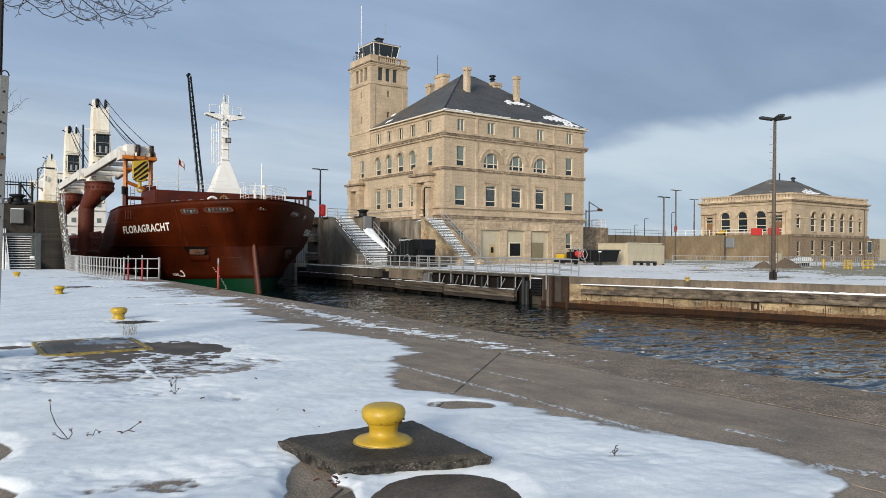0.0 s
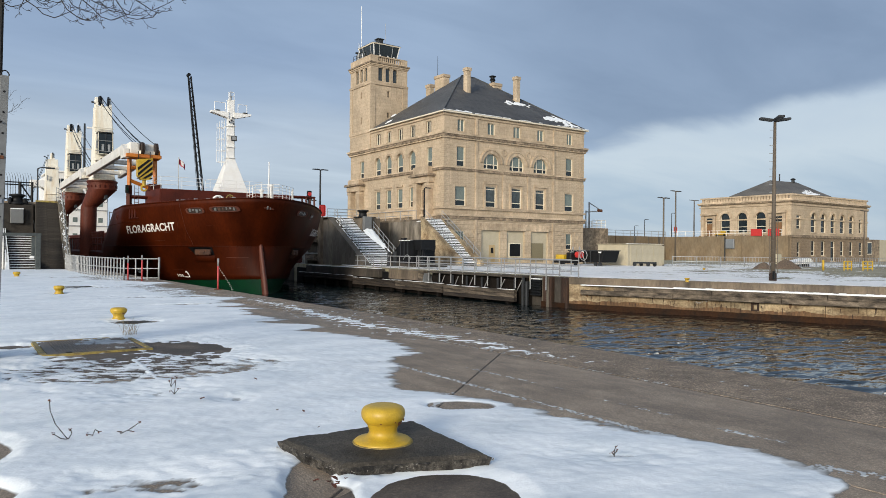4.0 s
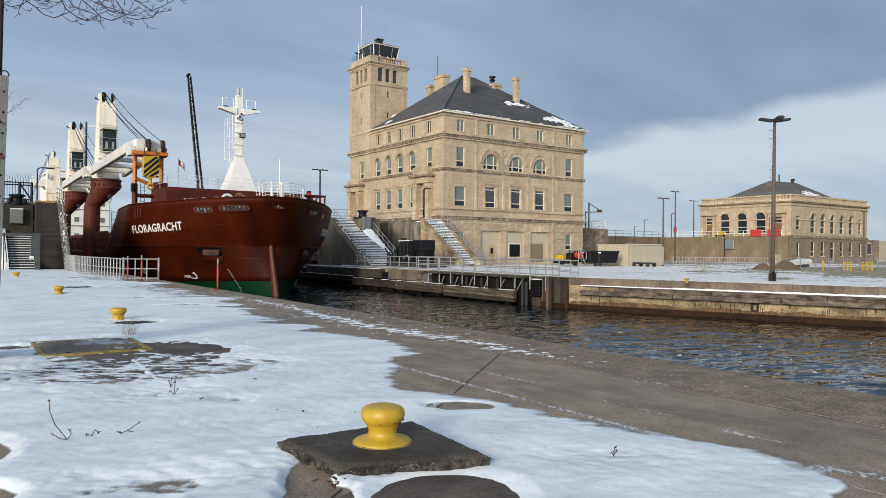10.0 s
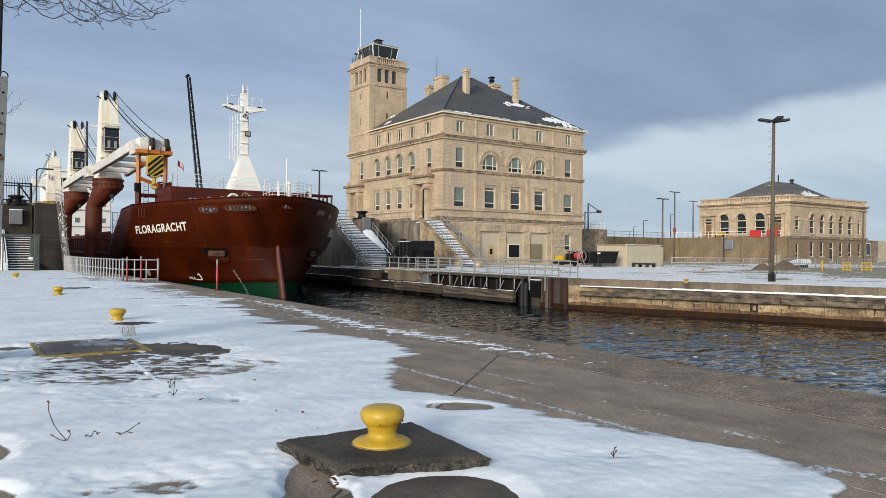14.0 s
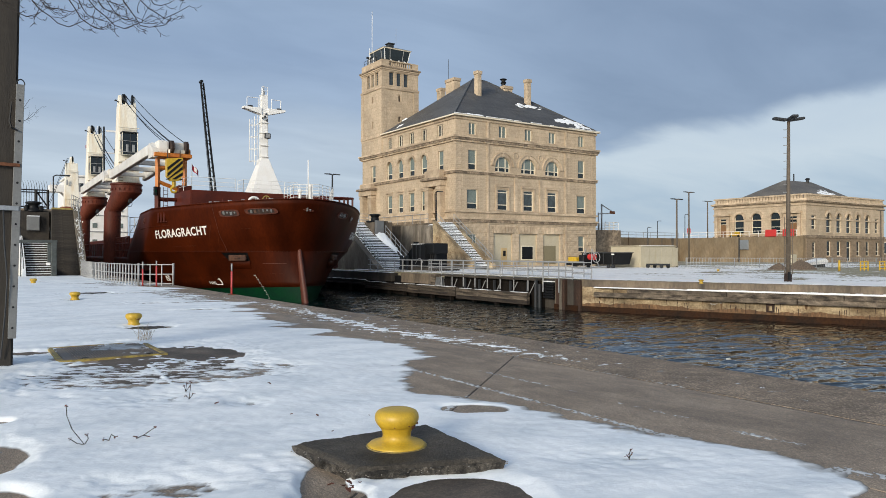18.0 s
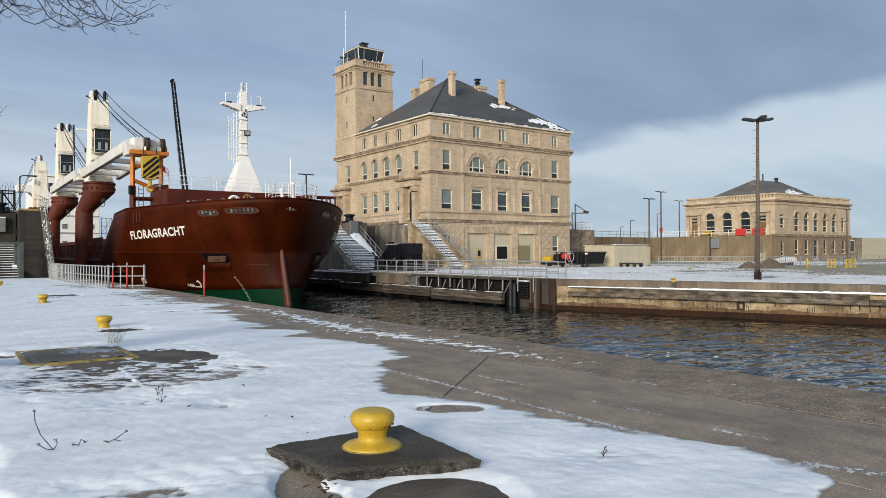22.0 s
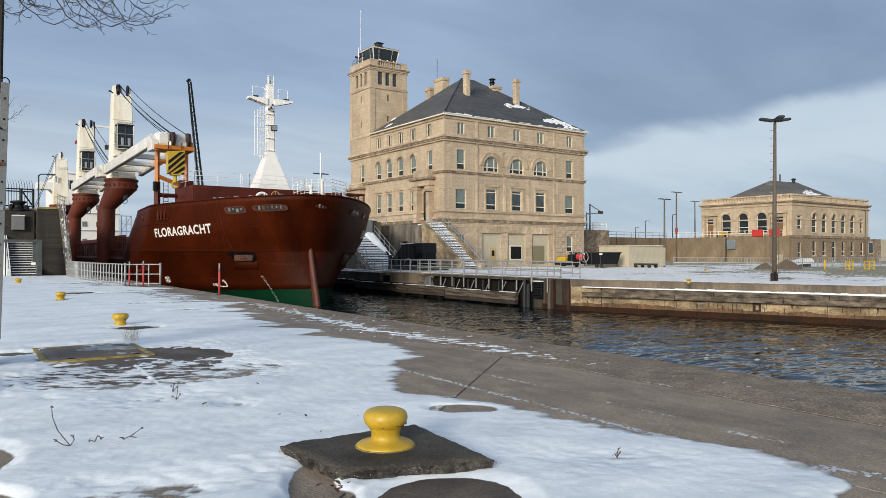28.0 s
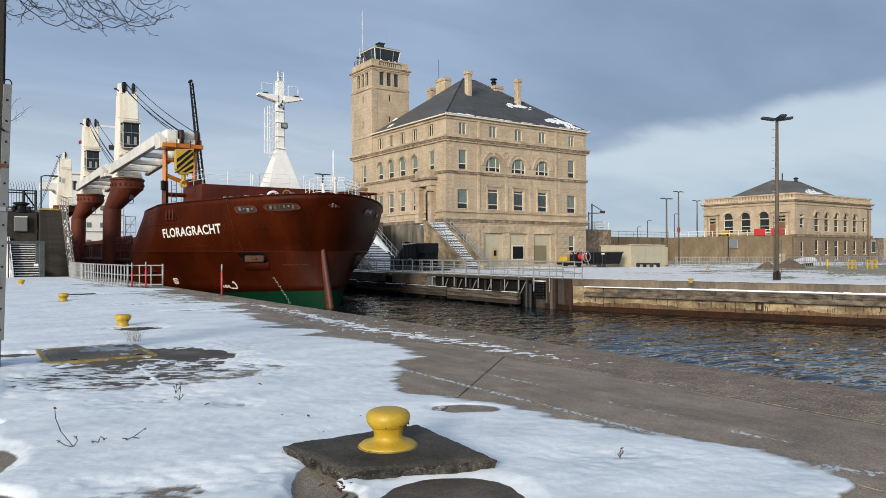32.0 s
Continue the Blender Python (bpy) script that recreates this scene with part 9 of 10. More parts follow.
    bm.faces.new((v[0], v[1], r1, r0))
    bm.faces.new((v[1], v[2], r1))
    bm.faces.new((v[2], v[3], r0, r1))
    bm.faces.new((v[3], v[0], r0))
    bm.faces.new(v[::-1])
    roof = part("roof", bm, SLATE, t, "dark slate hip roof with patches of snow")
    # slate courses as fine ridges on the two visible slopes
    bm = B()
    n = 46
    for i in range(1, n):
        k = i / n
        z = a + (26.6 - a) * k
        p0 = Vector((X0 - e + (60.0 - X0 + e) * k, Y0 - e + (82 - Y0 + e) * k, z))
        p1 = Vector((X1 + e + (62.3 - X1 - e) * k, Y0 - e + (82 - Y0 + e) * k, z))
        p2 = Vector((X0 - e + (60.0 - X0 + e) * k, TY - 0.1 + (82 - TY + 0.1) * k, z))
        tube(bm, p0, p1, 0.034, n=3, caps=False)
        tube(bm, p0, p2, 0.034, n=3, caps=False)
    course = part("slate_course", bm, SLATE, roof)
    course["kind"] = "stuff"
    for p, q in ((corners[0], (60.0, 82.0, 26.6)), (corners[1], (62.3, 82.0, 26.6)), ((60, 82, 26.6), (62.3, 82, 26.6))):
        bm = B()
        tube(bm, Vector(p) + Vector((0, 0, 0.02)), q, 0.09, n=6)
        part("hip_cap", bm, DARKGREY, roof)
    band(t, "gutter", X0, Y0, X1, TY - 0.6, 18.29, 18.44, 0.46, FRAME, "pale eaves gutter")

    def on_front(x, y):
        return a + (26.6 - a) * (y - Y0 + e) / (82 - Y0 + e)

    def patch(cx, cy, lx, ly, n, seed, slope):
        rnd = random.Random(seed)
        bm = B()
        for i in range(n):
            x, y = cx + rnd.gauss(0, lx), cy + rnd.gauss(0, ly)
            z = slope(x, y)
            m = Matrix.Translation((x, y, z + 0.04)) @ Matrix.Rotation(math.atan2(8.18, 12.45), 4, "X" if slope is on_front else "Y")
            if slope is not on_front:
                m = Matrix.Translation((x, y, z + 0.04)) @ Matrix.Rotation(-math.atan2(8.18, 11.75), 4, "Y")
            r = rnd.uniform(0.08, 0.36)
            bmesh.ops.create_icosphere(bm, subdivisions=1, radius=1, matrix=m @ Matrix.Diagonal((r * 1.6, r, 0.05, 1)))
        o = part("snow_patch", bm, SNOWCAP, roof, "patch of snow on the slates")
        o["kind"] = "stuff"

    def on_side(x, y):
        return a + (26.6 - a) * (x - X0 + e) / (60 - X0 + e)
    patch(68.6, 71.7, 1.2, 0.30, 60, 3, on_front)
    patch(70.0, 70.6, 0.7, 0.25, 26, 5, on_front)
    patch(64.6, 75.0, 1.1, 0.22, 36, 7, on_front)
    patch(51.8, 69.95, 0.6, 0.1, 10, 8, on_front)
    patch(49.6, 84.6, 0.15, 0.5, 7, 9, on_side)
    patch(51.5, 86.3, 0.15, 0.3, 4, 10, on_side)
    for x0, x1 in ((X0 - 0.4, 52.6), (53.0, 57.2), (57.5, 58.6), (60.2, 62.0), (63.5, 64.1), (66.9, X1 + 0.4)):
        bm = B()
        box(bm, x0, x1, Y0 - 0.52, Y0 - 0.30, 18.475, 18.545, 0.02)
        part("snow", bm, SNOWCAP, roof, "thin snow along the gutter")
    # chimneys
    for x, y, w, d, z0, z1 in ((56.85, 76.5, 0.72, 0.72, 22.2, 26.1), (58.1, 84.2, 1.1, 2.2, 23.5, 26.75), (58.6, 88.0, 0.8, 1.1, 23.8, 26.2), (65.0, 75.9, 0.72, 0.72, 21.9, 25.95), (64.5, 80.0, 1.5, 1.1, 24.3, 25.7)):
        bm = B()
        box(bm, x - w / 2, x + w / 2, y - d / 2, y + d / 2, z0 - 0.6, z1 - 0.45, 0.04)
        c = part("chimney", bm, STONE, t, "tan stone chimney")
        bm = B()
        box(bm, x - w / 2 - 0.09, x + w / 2 + 0.09, y - d / 2 - 0.09, y + d / 2 + 0.09, z1 - 0.46, z1, 0.04)
        part("chimney_cap", bm, STONE_B, c)
    bm = B()
    lathe(bm, [(0.30, 0), (0.30, 0.35), (0.45, 0.45), (0.3, 0.6), (0.3, 0.85), (0.50, 0.9), (0.50, 1.0), (0.2, 1.1)], (64.0, 80.0, 25.7), 14)
    part("roof_vent", bm, BLACK, t, "black metal roof ventilator")
    rod("antenna", (57.6, 84.6, 26.7), (57.6, 84.6, 29.6), 0.03, DARKGREY, t)
    # corner tower
    tower(t, X0, X0 + 5.9, TY, Y1)
    # terrace block to the right, with railing and hoist
    bm = B()
    box(bm, X1 + 0.02, 82.2, 74.5, 82, -0.1, 5.25, 0.03)
    tagged(solid("wall_side_terrace", bm, STONE_D), "coursed dark stone terrace beside the building", "wall", kind="structure")
    railing("railing", [(79.2, 74.8, 5.25), (82.0, 74.8, 5.25), (82.0, 81.5, 5.25)], 1.2, WHITEPAINT, "white railing on the side terrace", (0.33, 0.66, 1.0), 0.9, 0.04)
    h = thing("davit_hoist", (79.7, 76.0, 5.25), "grey davit hoist arm with an orange block", "hoist")
    rod("post", (79.7, 76, 5.25), (79.7, 76, 9.2), 0.12, RAILGREY, h, 8)
    rod("post", (79.0, 76, 5.25), (79.0, 76, 7.9), 0.09, RAILGREY, h, 8)
    rod("jib", (79.7, 76, 9.1), (81.9, 76, 8.2), 0.08, RAILGREY, h)
    rod("brace", (79.0, 76, 7.7), (82.4, 76, 7.9), 0.08, RAILGREY, h)
    bm = B()
    box(bm, 81.5, 82.5, 75.85, 76.15, 7.8, 8.2, 0.06)
    part("winch", bm, RUST, h)


def tower(t, X0, X1, Y0, Y1):
    x0, x1, y0, y1 = X0 - 0.12, X1, Y0, Y1 + 0.1
    bm = B()
    box(bm, x0 + 0.35, x1, y0 + 0.35, y1, 15, 27.8)
    part("tower_core", bm, STONE, t)
    # shaft with slit windows and a belfry of three openings a side
    openf = [(x0 + 1.22, x0 + 1.98, 25.6, 27.45), (x0 + 2.42, x0 + 3.16, 25.6, 27.45), (x0 + 3.60, x0 + 4.36, 25.6, 27.45), (x0 + 2.72, x0 + 3.06, 23.4, 24.3), (x0 + 2.72, x0 + 3.06, 20.5, 21.25)]
    opens = [(y0 + 1.15, y0 + 1.93, 25.6, 27.45), (y0 + 2.40, y0 + 3.16, 25.6, 27.45), (y0 + 3.62, y0 + 4.42, 25.6, 27.45), (y0 + 2.45, y0 + 2.80, 23.3, 24.2), (y0 + 2.45, y0 + 2.80, 19.6, 20.6)]
    part("tower_wall", facade("y", y0, x0, x1, 15.9, 28.0, [o + (0,) for o in openf], 0.4), STONE, t, "tan stone tower wall")
    part("tower_wall", facade("x", x0, y0 + 0.4, y1, 15.9, 28.0, [o + (0,) for o in opens], 0.4), STONE, t, "tan stone tower wall")
    for o in openf:
        block("tower_pane", (o[0], y0 + 0.26, o[2]), (o[1], y0 + 0.3, o[3]), SKYPANE if o[2] > 25 else LOUVRE, t)
    for o in opens:
        block("tower_pane", (x0 + 0.26, o[0], o[2]), (x0 + 0.3, o[1], o[3]), SKYPANE if o[2] > 25 else LOUVRE, t)
    for z0, z1, w, mt in ((18.2, 18.6, 0.1, STONE_B), (25.0, 25.3, 0.12, STONE_B), (27.55, 27.75, 0.08, STONE_B), (27.75, 27.95, 0.18, STONE_B), (27.95, 28.15, 0.30, STONE_D)):
        band(t, "tower_band", x0, y0, x1, y1, z0, z1, w, mt)
    # corner strips
    for a, b in ((x0, y0), (x1 - 0.7, y0)):
        block("tower_strip", (a - 0.06, b - 0.06, 18.6), (a + 0.76, b + 0.1, 25.0), STONE, t)
    block("tower_strip", (x0 - 0.06, y1 - 0.7, 18.6), (x0 + 0.1, y1 + 0.05, 25.0), STONE, t)
    # parapet with balusters
    z = 28.15
    for lo, hi in (((x0, y0, z), (x0 + 1.2, y0 + 0.35, z + 0.98)), ((x1 - 1.0, y0, z), (x1, y0 + 0.35, z + 0.98)), ((x0, y0 + 0.35, z), (x0 + 0.35, y1, z + 0.98)),
                   ((x0 + 1.2, y0, z), (x1 - 1.0, y0 + 0.35, z + 0.2)), ((x0 + 1.2, y0, z + 0.8), (x1 - 1.0, y0 + 0.35, z + 0.98))):
        block("parapet", lo, hi, STONE_B, t)
    n = 11
    for i in range(n):
        x = x0 + 1.2 + (x1 - x0 - 2.2) * (i + 0.5) / n
        block("baluster", (x - 0.08, y0 + 0.1, z + 0.2), (x + 0.08, y0 + 0.26, z + 0.8), STONE_B, t)
    # control cab: raked glass under a flat roof
    bm = B()
    cx, cy = (x0 + x1) / 2 + 0.1, (y0 + y1) / 2 + 0.1
    frustum(bm, (cx, cy, z + 0.0), (3.7, 3.7), (cx, cy, z + 1.45), (3.7, 3.7), 0)
    cab = part("lookout_cab", bm, DARKGREY, t, "dark lookout cab with raked dark windows")
    bm = B()
    frustum(bm, (cx, cy, z + 1.45), (3.75, 3.75), (cx, cy, z + 2.90), (4.3, 4.3), 0)
    part("cab_glass", bm, GLASS, cab)
    bm = B()
    frustum(bm, (cx, cy, z + 2.90), (4.50, 4.50), (cx, cy, z + 3.06), (4.6, 4.6), 0)
    part("cab_fascia", bm, FRAME, cab)
    bm = B()
    frustum(bm, (cx, cy, z + 3.06), (4.7, 4.7), (cx, cy, z + 3.62), (1.6, 1.6), 0)
    part("cab_roof", bm, SLATE, cab)
    bm = B()
    box(bm, cx - 0.42, cx + 0.42, cy - 0.42, cy + 0.42, z + 3.55, z + 4.2, 0.04)
    box(bm, cx - 0.55, cx + 0.55, cy - 0.55, cy + 0.55, z + 4.2, z + 4.35, 0.03)
    part("cab_vent", bm, DARKGREY, cab)
    # open gallery with a guard rail on the water side, and its gear
    for k in range(6):
        y = y0 + 0.6 + k * 1.0
        rod("gallery_post", (x0 + 0.15, y, z + 0.98), (x0 + 0.15, y, z + 1.75), 0.035, DARKGREY, t)
    for h in (1.35, 1.75):
        rod("gallery_rail", (x0 + 0.15, y0 + 0.6, z + h), (x0 + 0.15, y0 + 5.6, z + h), 0.03, DARKGREY, t)
    block("gallery_box", (x0 + 0.5, y1 - 1.5, z + 1.0), (x0 + 1.0, y1 - 0.9, z + 2.1), RAILGREY, t, bevel=0.03)
    block("gallery_box", (x0 + 0.3, y0 + 3.0, z + 1.0), (x0 + 0.7, y0 + 3.4, z + 1.9), STEEL, t, bevel=0.03)
    for k in (-1.1, 0.2, 1.2):
        rod("floodlight", (cx + k, cy - 2.4, z + 1.15), (cx + k, cy - 2.15, z + 1.35), 0.10, WHITEPAINT, t, 8)
    for sx, sy in ((-1, -1), (1, -1), (-1, 1)):
        rod("cab_mullion", (cx + sx * 1.88, cy + sy * 1.88, z + 1.4), (cx + sx * 2.16, cy + sy * 2.16, z + 2.95), 0.08, WHITEPAINT, cab, 4)
    for k in (-1.05, 0.95):
        rod("cab_mullion", (cx + k, cy - 1.90, z + 1.4), (cx + k * 1.12, cy - 2.17, z + 2.95), 0.05, RAILGREY, cab, 4)
        rod("cab_mullion", (cx - 1.90, cy + k, z + 1.4), (cx - 2.17, cy + k * 1.12, z + 2.95), 0.05, RAILGREY, cab, 4)
    rod("antenna", (x0 + 1.2, y1 - 1.0, z + 1.0), (x0 + 1.2, y1 - 1.0, z + 9.3), 0.045, WHITEPAINT, t)
    rod("antenna", (cx + 1.6, cy + 1.0, z + 3.1), (cx + 1.6, cy + 1.0, z + 7.2), 0.02, RAILGREY, t)
    rod("antenna", (x0 + 0.5, y1 - 1.6, z + 1.0), (x0 + 0.5, y1 - 1.6, z + 3.6), 0.05, WHITEPAINT, t)
    bm = B()
    tube(bm, (x0 + 0.3, y1 - 1.0, z + 2.3), (x0 + 1.6, y1 - 1.0, z + 2.3), 0.16, n=8)
    part("radar_bar", bm, DARKGREY, t)


main_building()


def power_house():
    X0, X1, Y0, Y1 = 136.0, 167.0, 76.0, 96.5
    t = thing("lock_office_building", (X0, Y0, 0), "low tan limestone building with round-headed windows and a parapet", "building")
    front = [(X0 + 1.9, X0 + 3.5, 6.6, 9.3, 0, "tall")]
    for k in range(5):
        c = X0 + 8.3 + k * 3.9
        front.append((c - 0.95, c + 0.95, 6.0, 10.0, 1, "arch"))
        front.append((c - 0.75, c + 0.75, 1.3, 4.3, 0, "sash") if k != 2 else (c - 0.9, c + 0.9, 0.2, 4.3, 0, "door"))
    front += [(X0 + 27.2, X0 + 28.6, 6.2, 9.2, 0, "tall"), (X0 + 27.4, X0 + 28.9, 1.4, 4.2, 0, "sash"), (X0 + 2.2, X0 + 3.4, 1.0, 4.0, 0, "sash")]
    part("front_wall", facade("y", Y0, X0, X1, 4.9, 12.3, [o for o in front if o[2] > 5], 0.5), STONE, t, "tan limestone front")
    part("base_wall", facade("y", Y0, X0, X1, 0, 4.9, [o for o in front if o[2] < 5], 0.5), BROWNSTONE, t, "darker brown stone base")
    side = [(77.8, 79.6, 5.4, 9.2, 0, "door"), (93.4, 95.2, 5.4, 9.2, 0, "door")]
    for c in (82.4, 86.5, 90.5):
        side.append((c - 1.1, c + 1.1, 5.9, 10.1, 1, "arch"))
    part("side_wall", facade("x", X0, Y0 + 0.5, Y1, 5.2, 12.3, side, 0.5), STONE, t, "tan limestone side")
    for o in front:
        window_unit(t, "y", Y0, o, o[5], 0.3)
    for o in side:
        w = window_unit(t, "x", X0, o, o[5], 0.3)
    for o in side[:2]:
        block("door", (X0 + 0.2, o[0] + 0.2, 5.4), (X0 + 0.3, o[1] - 0.2, 7.9), BRASSDOOR, t, "brown panelled door")
        c = (o[0] + o[1]) / 2
        for s in (-1.4, 1.4):
            block("porch_pier", (X0 - 0.5, c + s - 0.3, 5.2), (X0, c + s + 0.3, 9.6), STONE_B, t)
        block("porch_cornice", (X0 - 0.7, c - 1.9, 9.75), (X0, c + 1.9, 10.15), STONE_B, t)
    for axis, cs, z1, r in (("y", [o for o in front if o[4]], 0, 0), ("x", [o for o in side if o[4]], 0, 0)):
        for o in cs:
            c, rr = (o[0] + o[1]) / 2, (o[1] - o[0]) / 2
            bm = B()
            n = 12
            sp = o[3] - rr
            pts = [(c + (rr + 0.5) * math.cos(math.pi * i / n), sp + (rr + 0.5) * math.sin(math.pi * i / n)) for i in range(n + 1)] + [(c + rr * math.cos(math.pi * i / n), sp + rr * math.sin(math.pi * i / n)) for i in range(n, -1, -1)]
            p = Y0 if axis == "y" else X0
            prism(bm, pts, axis, p - 0.14, p + 0.1)
            part("arch_ring", bm, STONE_B, t)
    bm = B()
    box(bm, X0 + 0.55, X1, Y0 + 0.55, Y1, 0, 12.3)
    part("core", bm, STONE, t)
    for z0, z1, w, mt in ((4.9, 5.4, 0.25, STONE_D), (8.5, 8.75, 0.12, STONE_B), (11.3, 11.6, 0.2, STONE_B), (11.9, 12.15, 0.40, STONE_D), (12.15, 12.4, 0.55, STONE_B), (13.25, 13.55, 0.1, STONE_B), (12.4, 12.6, 0.06, STONE_B)):
        band(t, "string_course", X0, Y0, X1, Y1, z0, z1, w, mt)
    for i in range(44):
        x = X0 + 0.3 + i * (X1 - X0 - 0.8) / 43
        block("parapet_block", (x - 0.24, Y0 + 0.05, 12.6), (x + 0.24, Y0 + 0.45, 13.25), STONE_B, t)
    for i in range(30):
        y = Y0 + 1.0 + i * (Y1 - Y0 - 1.5) / 29
        block("parapet_block", (X0 + 0.05, y - 0.24, 12.6), (X0 + 0.45, y + 0.24, 13.25), STONE_B, t)
    z, r = 0.2, 0
    while z < 4.7:
        for k in range(24):
            x = X0 + k * 1.3 - (0.6 if r % 2 else 0)
            a, b = max(X0, x), min(X1, x + 1.3)
            if not any(o[0] - 0.05 < b and a < o[1] + 0.05 and o[2] - 0.05 < z + 0.6 and z < o[3] + 0.05 for o in front):
                block("ashlar", (a + 0.02, Y0 - 0.05, z + 0.02), (b - 0.02, Y0 + 0.1, z + 0.58), BROWNSTONE, t)
        z, r = z + 0.6, r + 1
    bm = B()
    v = [bm.verts.new(c) for c in ((X0 + 2, Y0 + 2, 12.4), (X1 - 2, Y0 + 2, 12.4), (X1 - 2, Y1 - 1, 12.4), (X0 + 2, Y1 - 1, 12.4))]
    r0, r1 = bm.verts.new((147.0, 87.0, 17.6)), bm.verts.new((156.0, 86.0, 17.6))
    bm.faces.new((v[0], v[1], r1, r0))
    bm.faces.new((v[1], v[2], r1))
    bm.faces.new((v[2], v[3], r0, r1))
    bm.faces.new((v[3], v[0], r0))
    bm.faces.new(v[::-1])
    roof = part("roof", bm, SLATE_B, t, "grey-brown slate hip roof with streaks of snow")
    bm = B()
    rnd = random.Random(12)
    for i in range(70):
        k = rnd.uniform(0.2, 0.62)
        x, y = 150.5 + 7.0 * k + rnd.gauss(0, 2.6 * (1 - k)), Y0 + 2 + k * (84.5 - Y0)
        k = (y - Y0 - 2) / (86.5 - Y0 - 2)
        bmesh.ops.create_icosphere(bm, subdivisions=1, radius=1, matrix=Matrix.Translation((x, y, 12.46 + 5.2 * k)) @ Matrix.Rotation(0.5, 4, "X") @ Matrix.Diagonal((rnd.uniform(0.5, 1.5), 0.42, 0.13, 1)))
    o = part("snow_patch", bm, SNOWCAP, roof, "streaks of snow")
    o["kind"] = "stuff"
    rod("roof_pipe", (152.5, 88, 16.5), (152.5, 88, 19.4), 0.16, DARKGREY, t)
    bm = B()
    lathe(bm, [(0.35, 0), (0.35, 0.5), (0.6, 0.7), (0.2, 0.95)], (154.5, 86, 17.5), 10)
    part("roof_vent", bm, DARKGREY, t)
    # low wing beyond the corner
    bm = B()
    box(bm, X1 + 0.02, X1 + 40, Y0 + 1.5, Y0 + 14, 0, 5.0, 0.05)
    w = solid("low_wing", bm, SHEDPAINT, "low cream annex beside the stone building", "building")
    part("ashlar_front", box(B(), X1 + 0.3, X1 + 8.5, Y0 + 1.2, Y0 + 1.5, 0, 5.0), STONE_D, w)
    wn = block("window", (X1 + 2.4, Y0 + 1.1, 1.6), (X1 + 4.6, Y0 + 1.2, 4.4), FRAME, w)
    block("pane", (X1 + 2.6, Y0 + 1.06, 1.8), (X1 + 4.4, Y0 + 1.1, 4.2), GLASS, wn)


power_house()


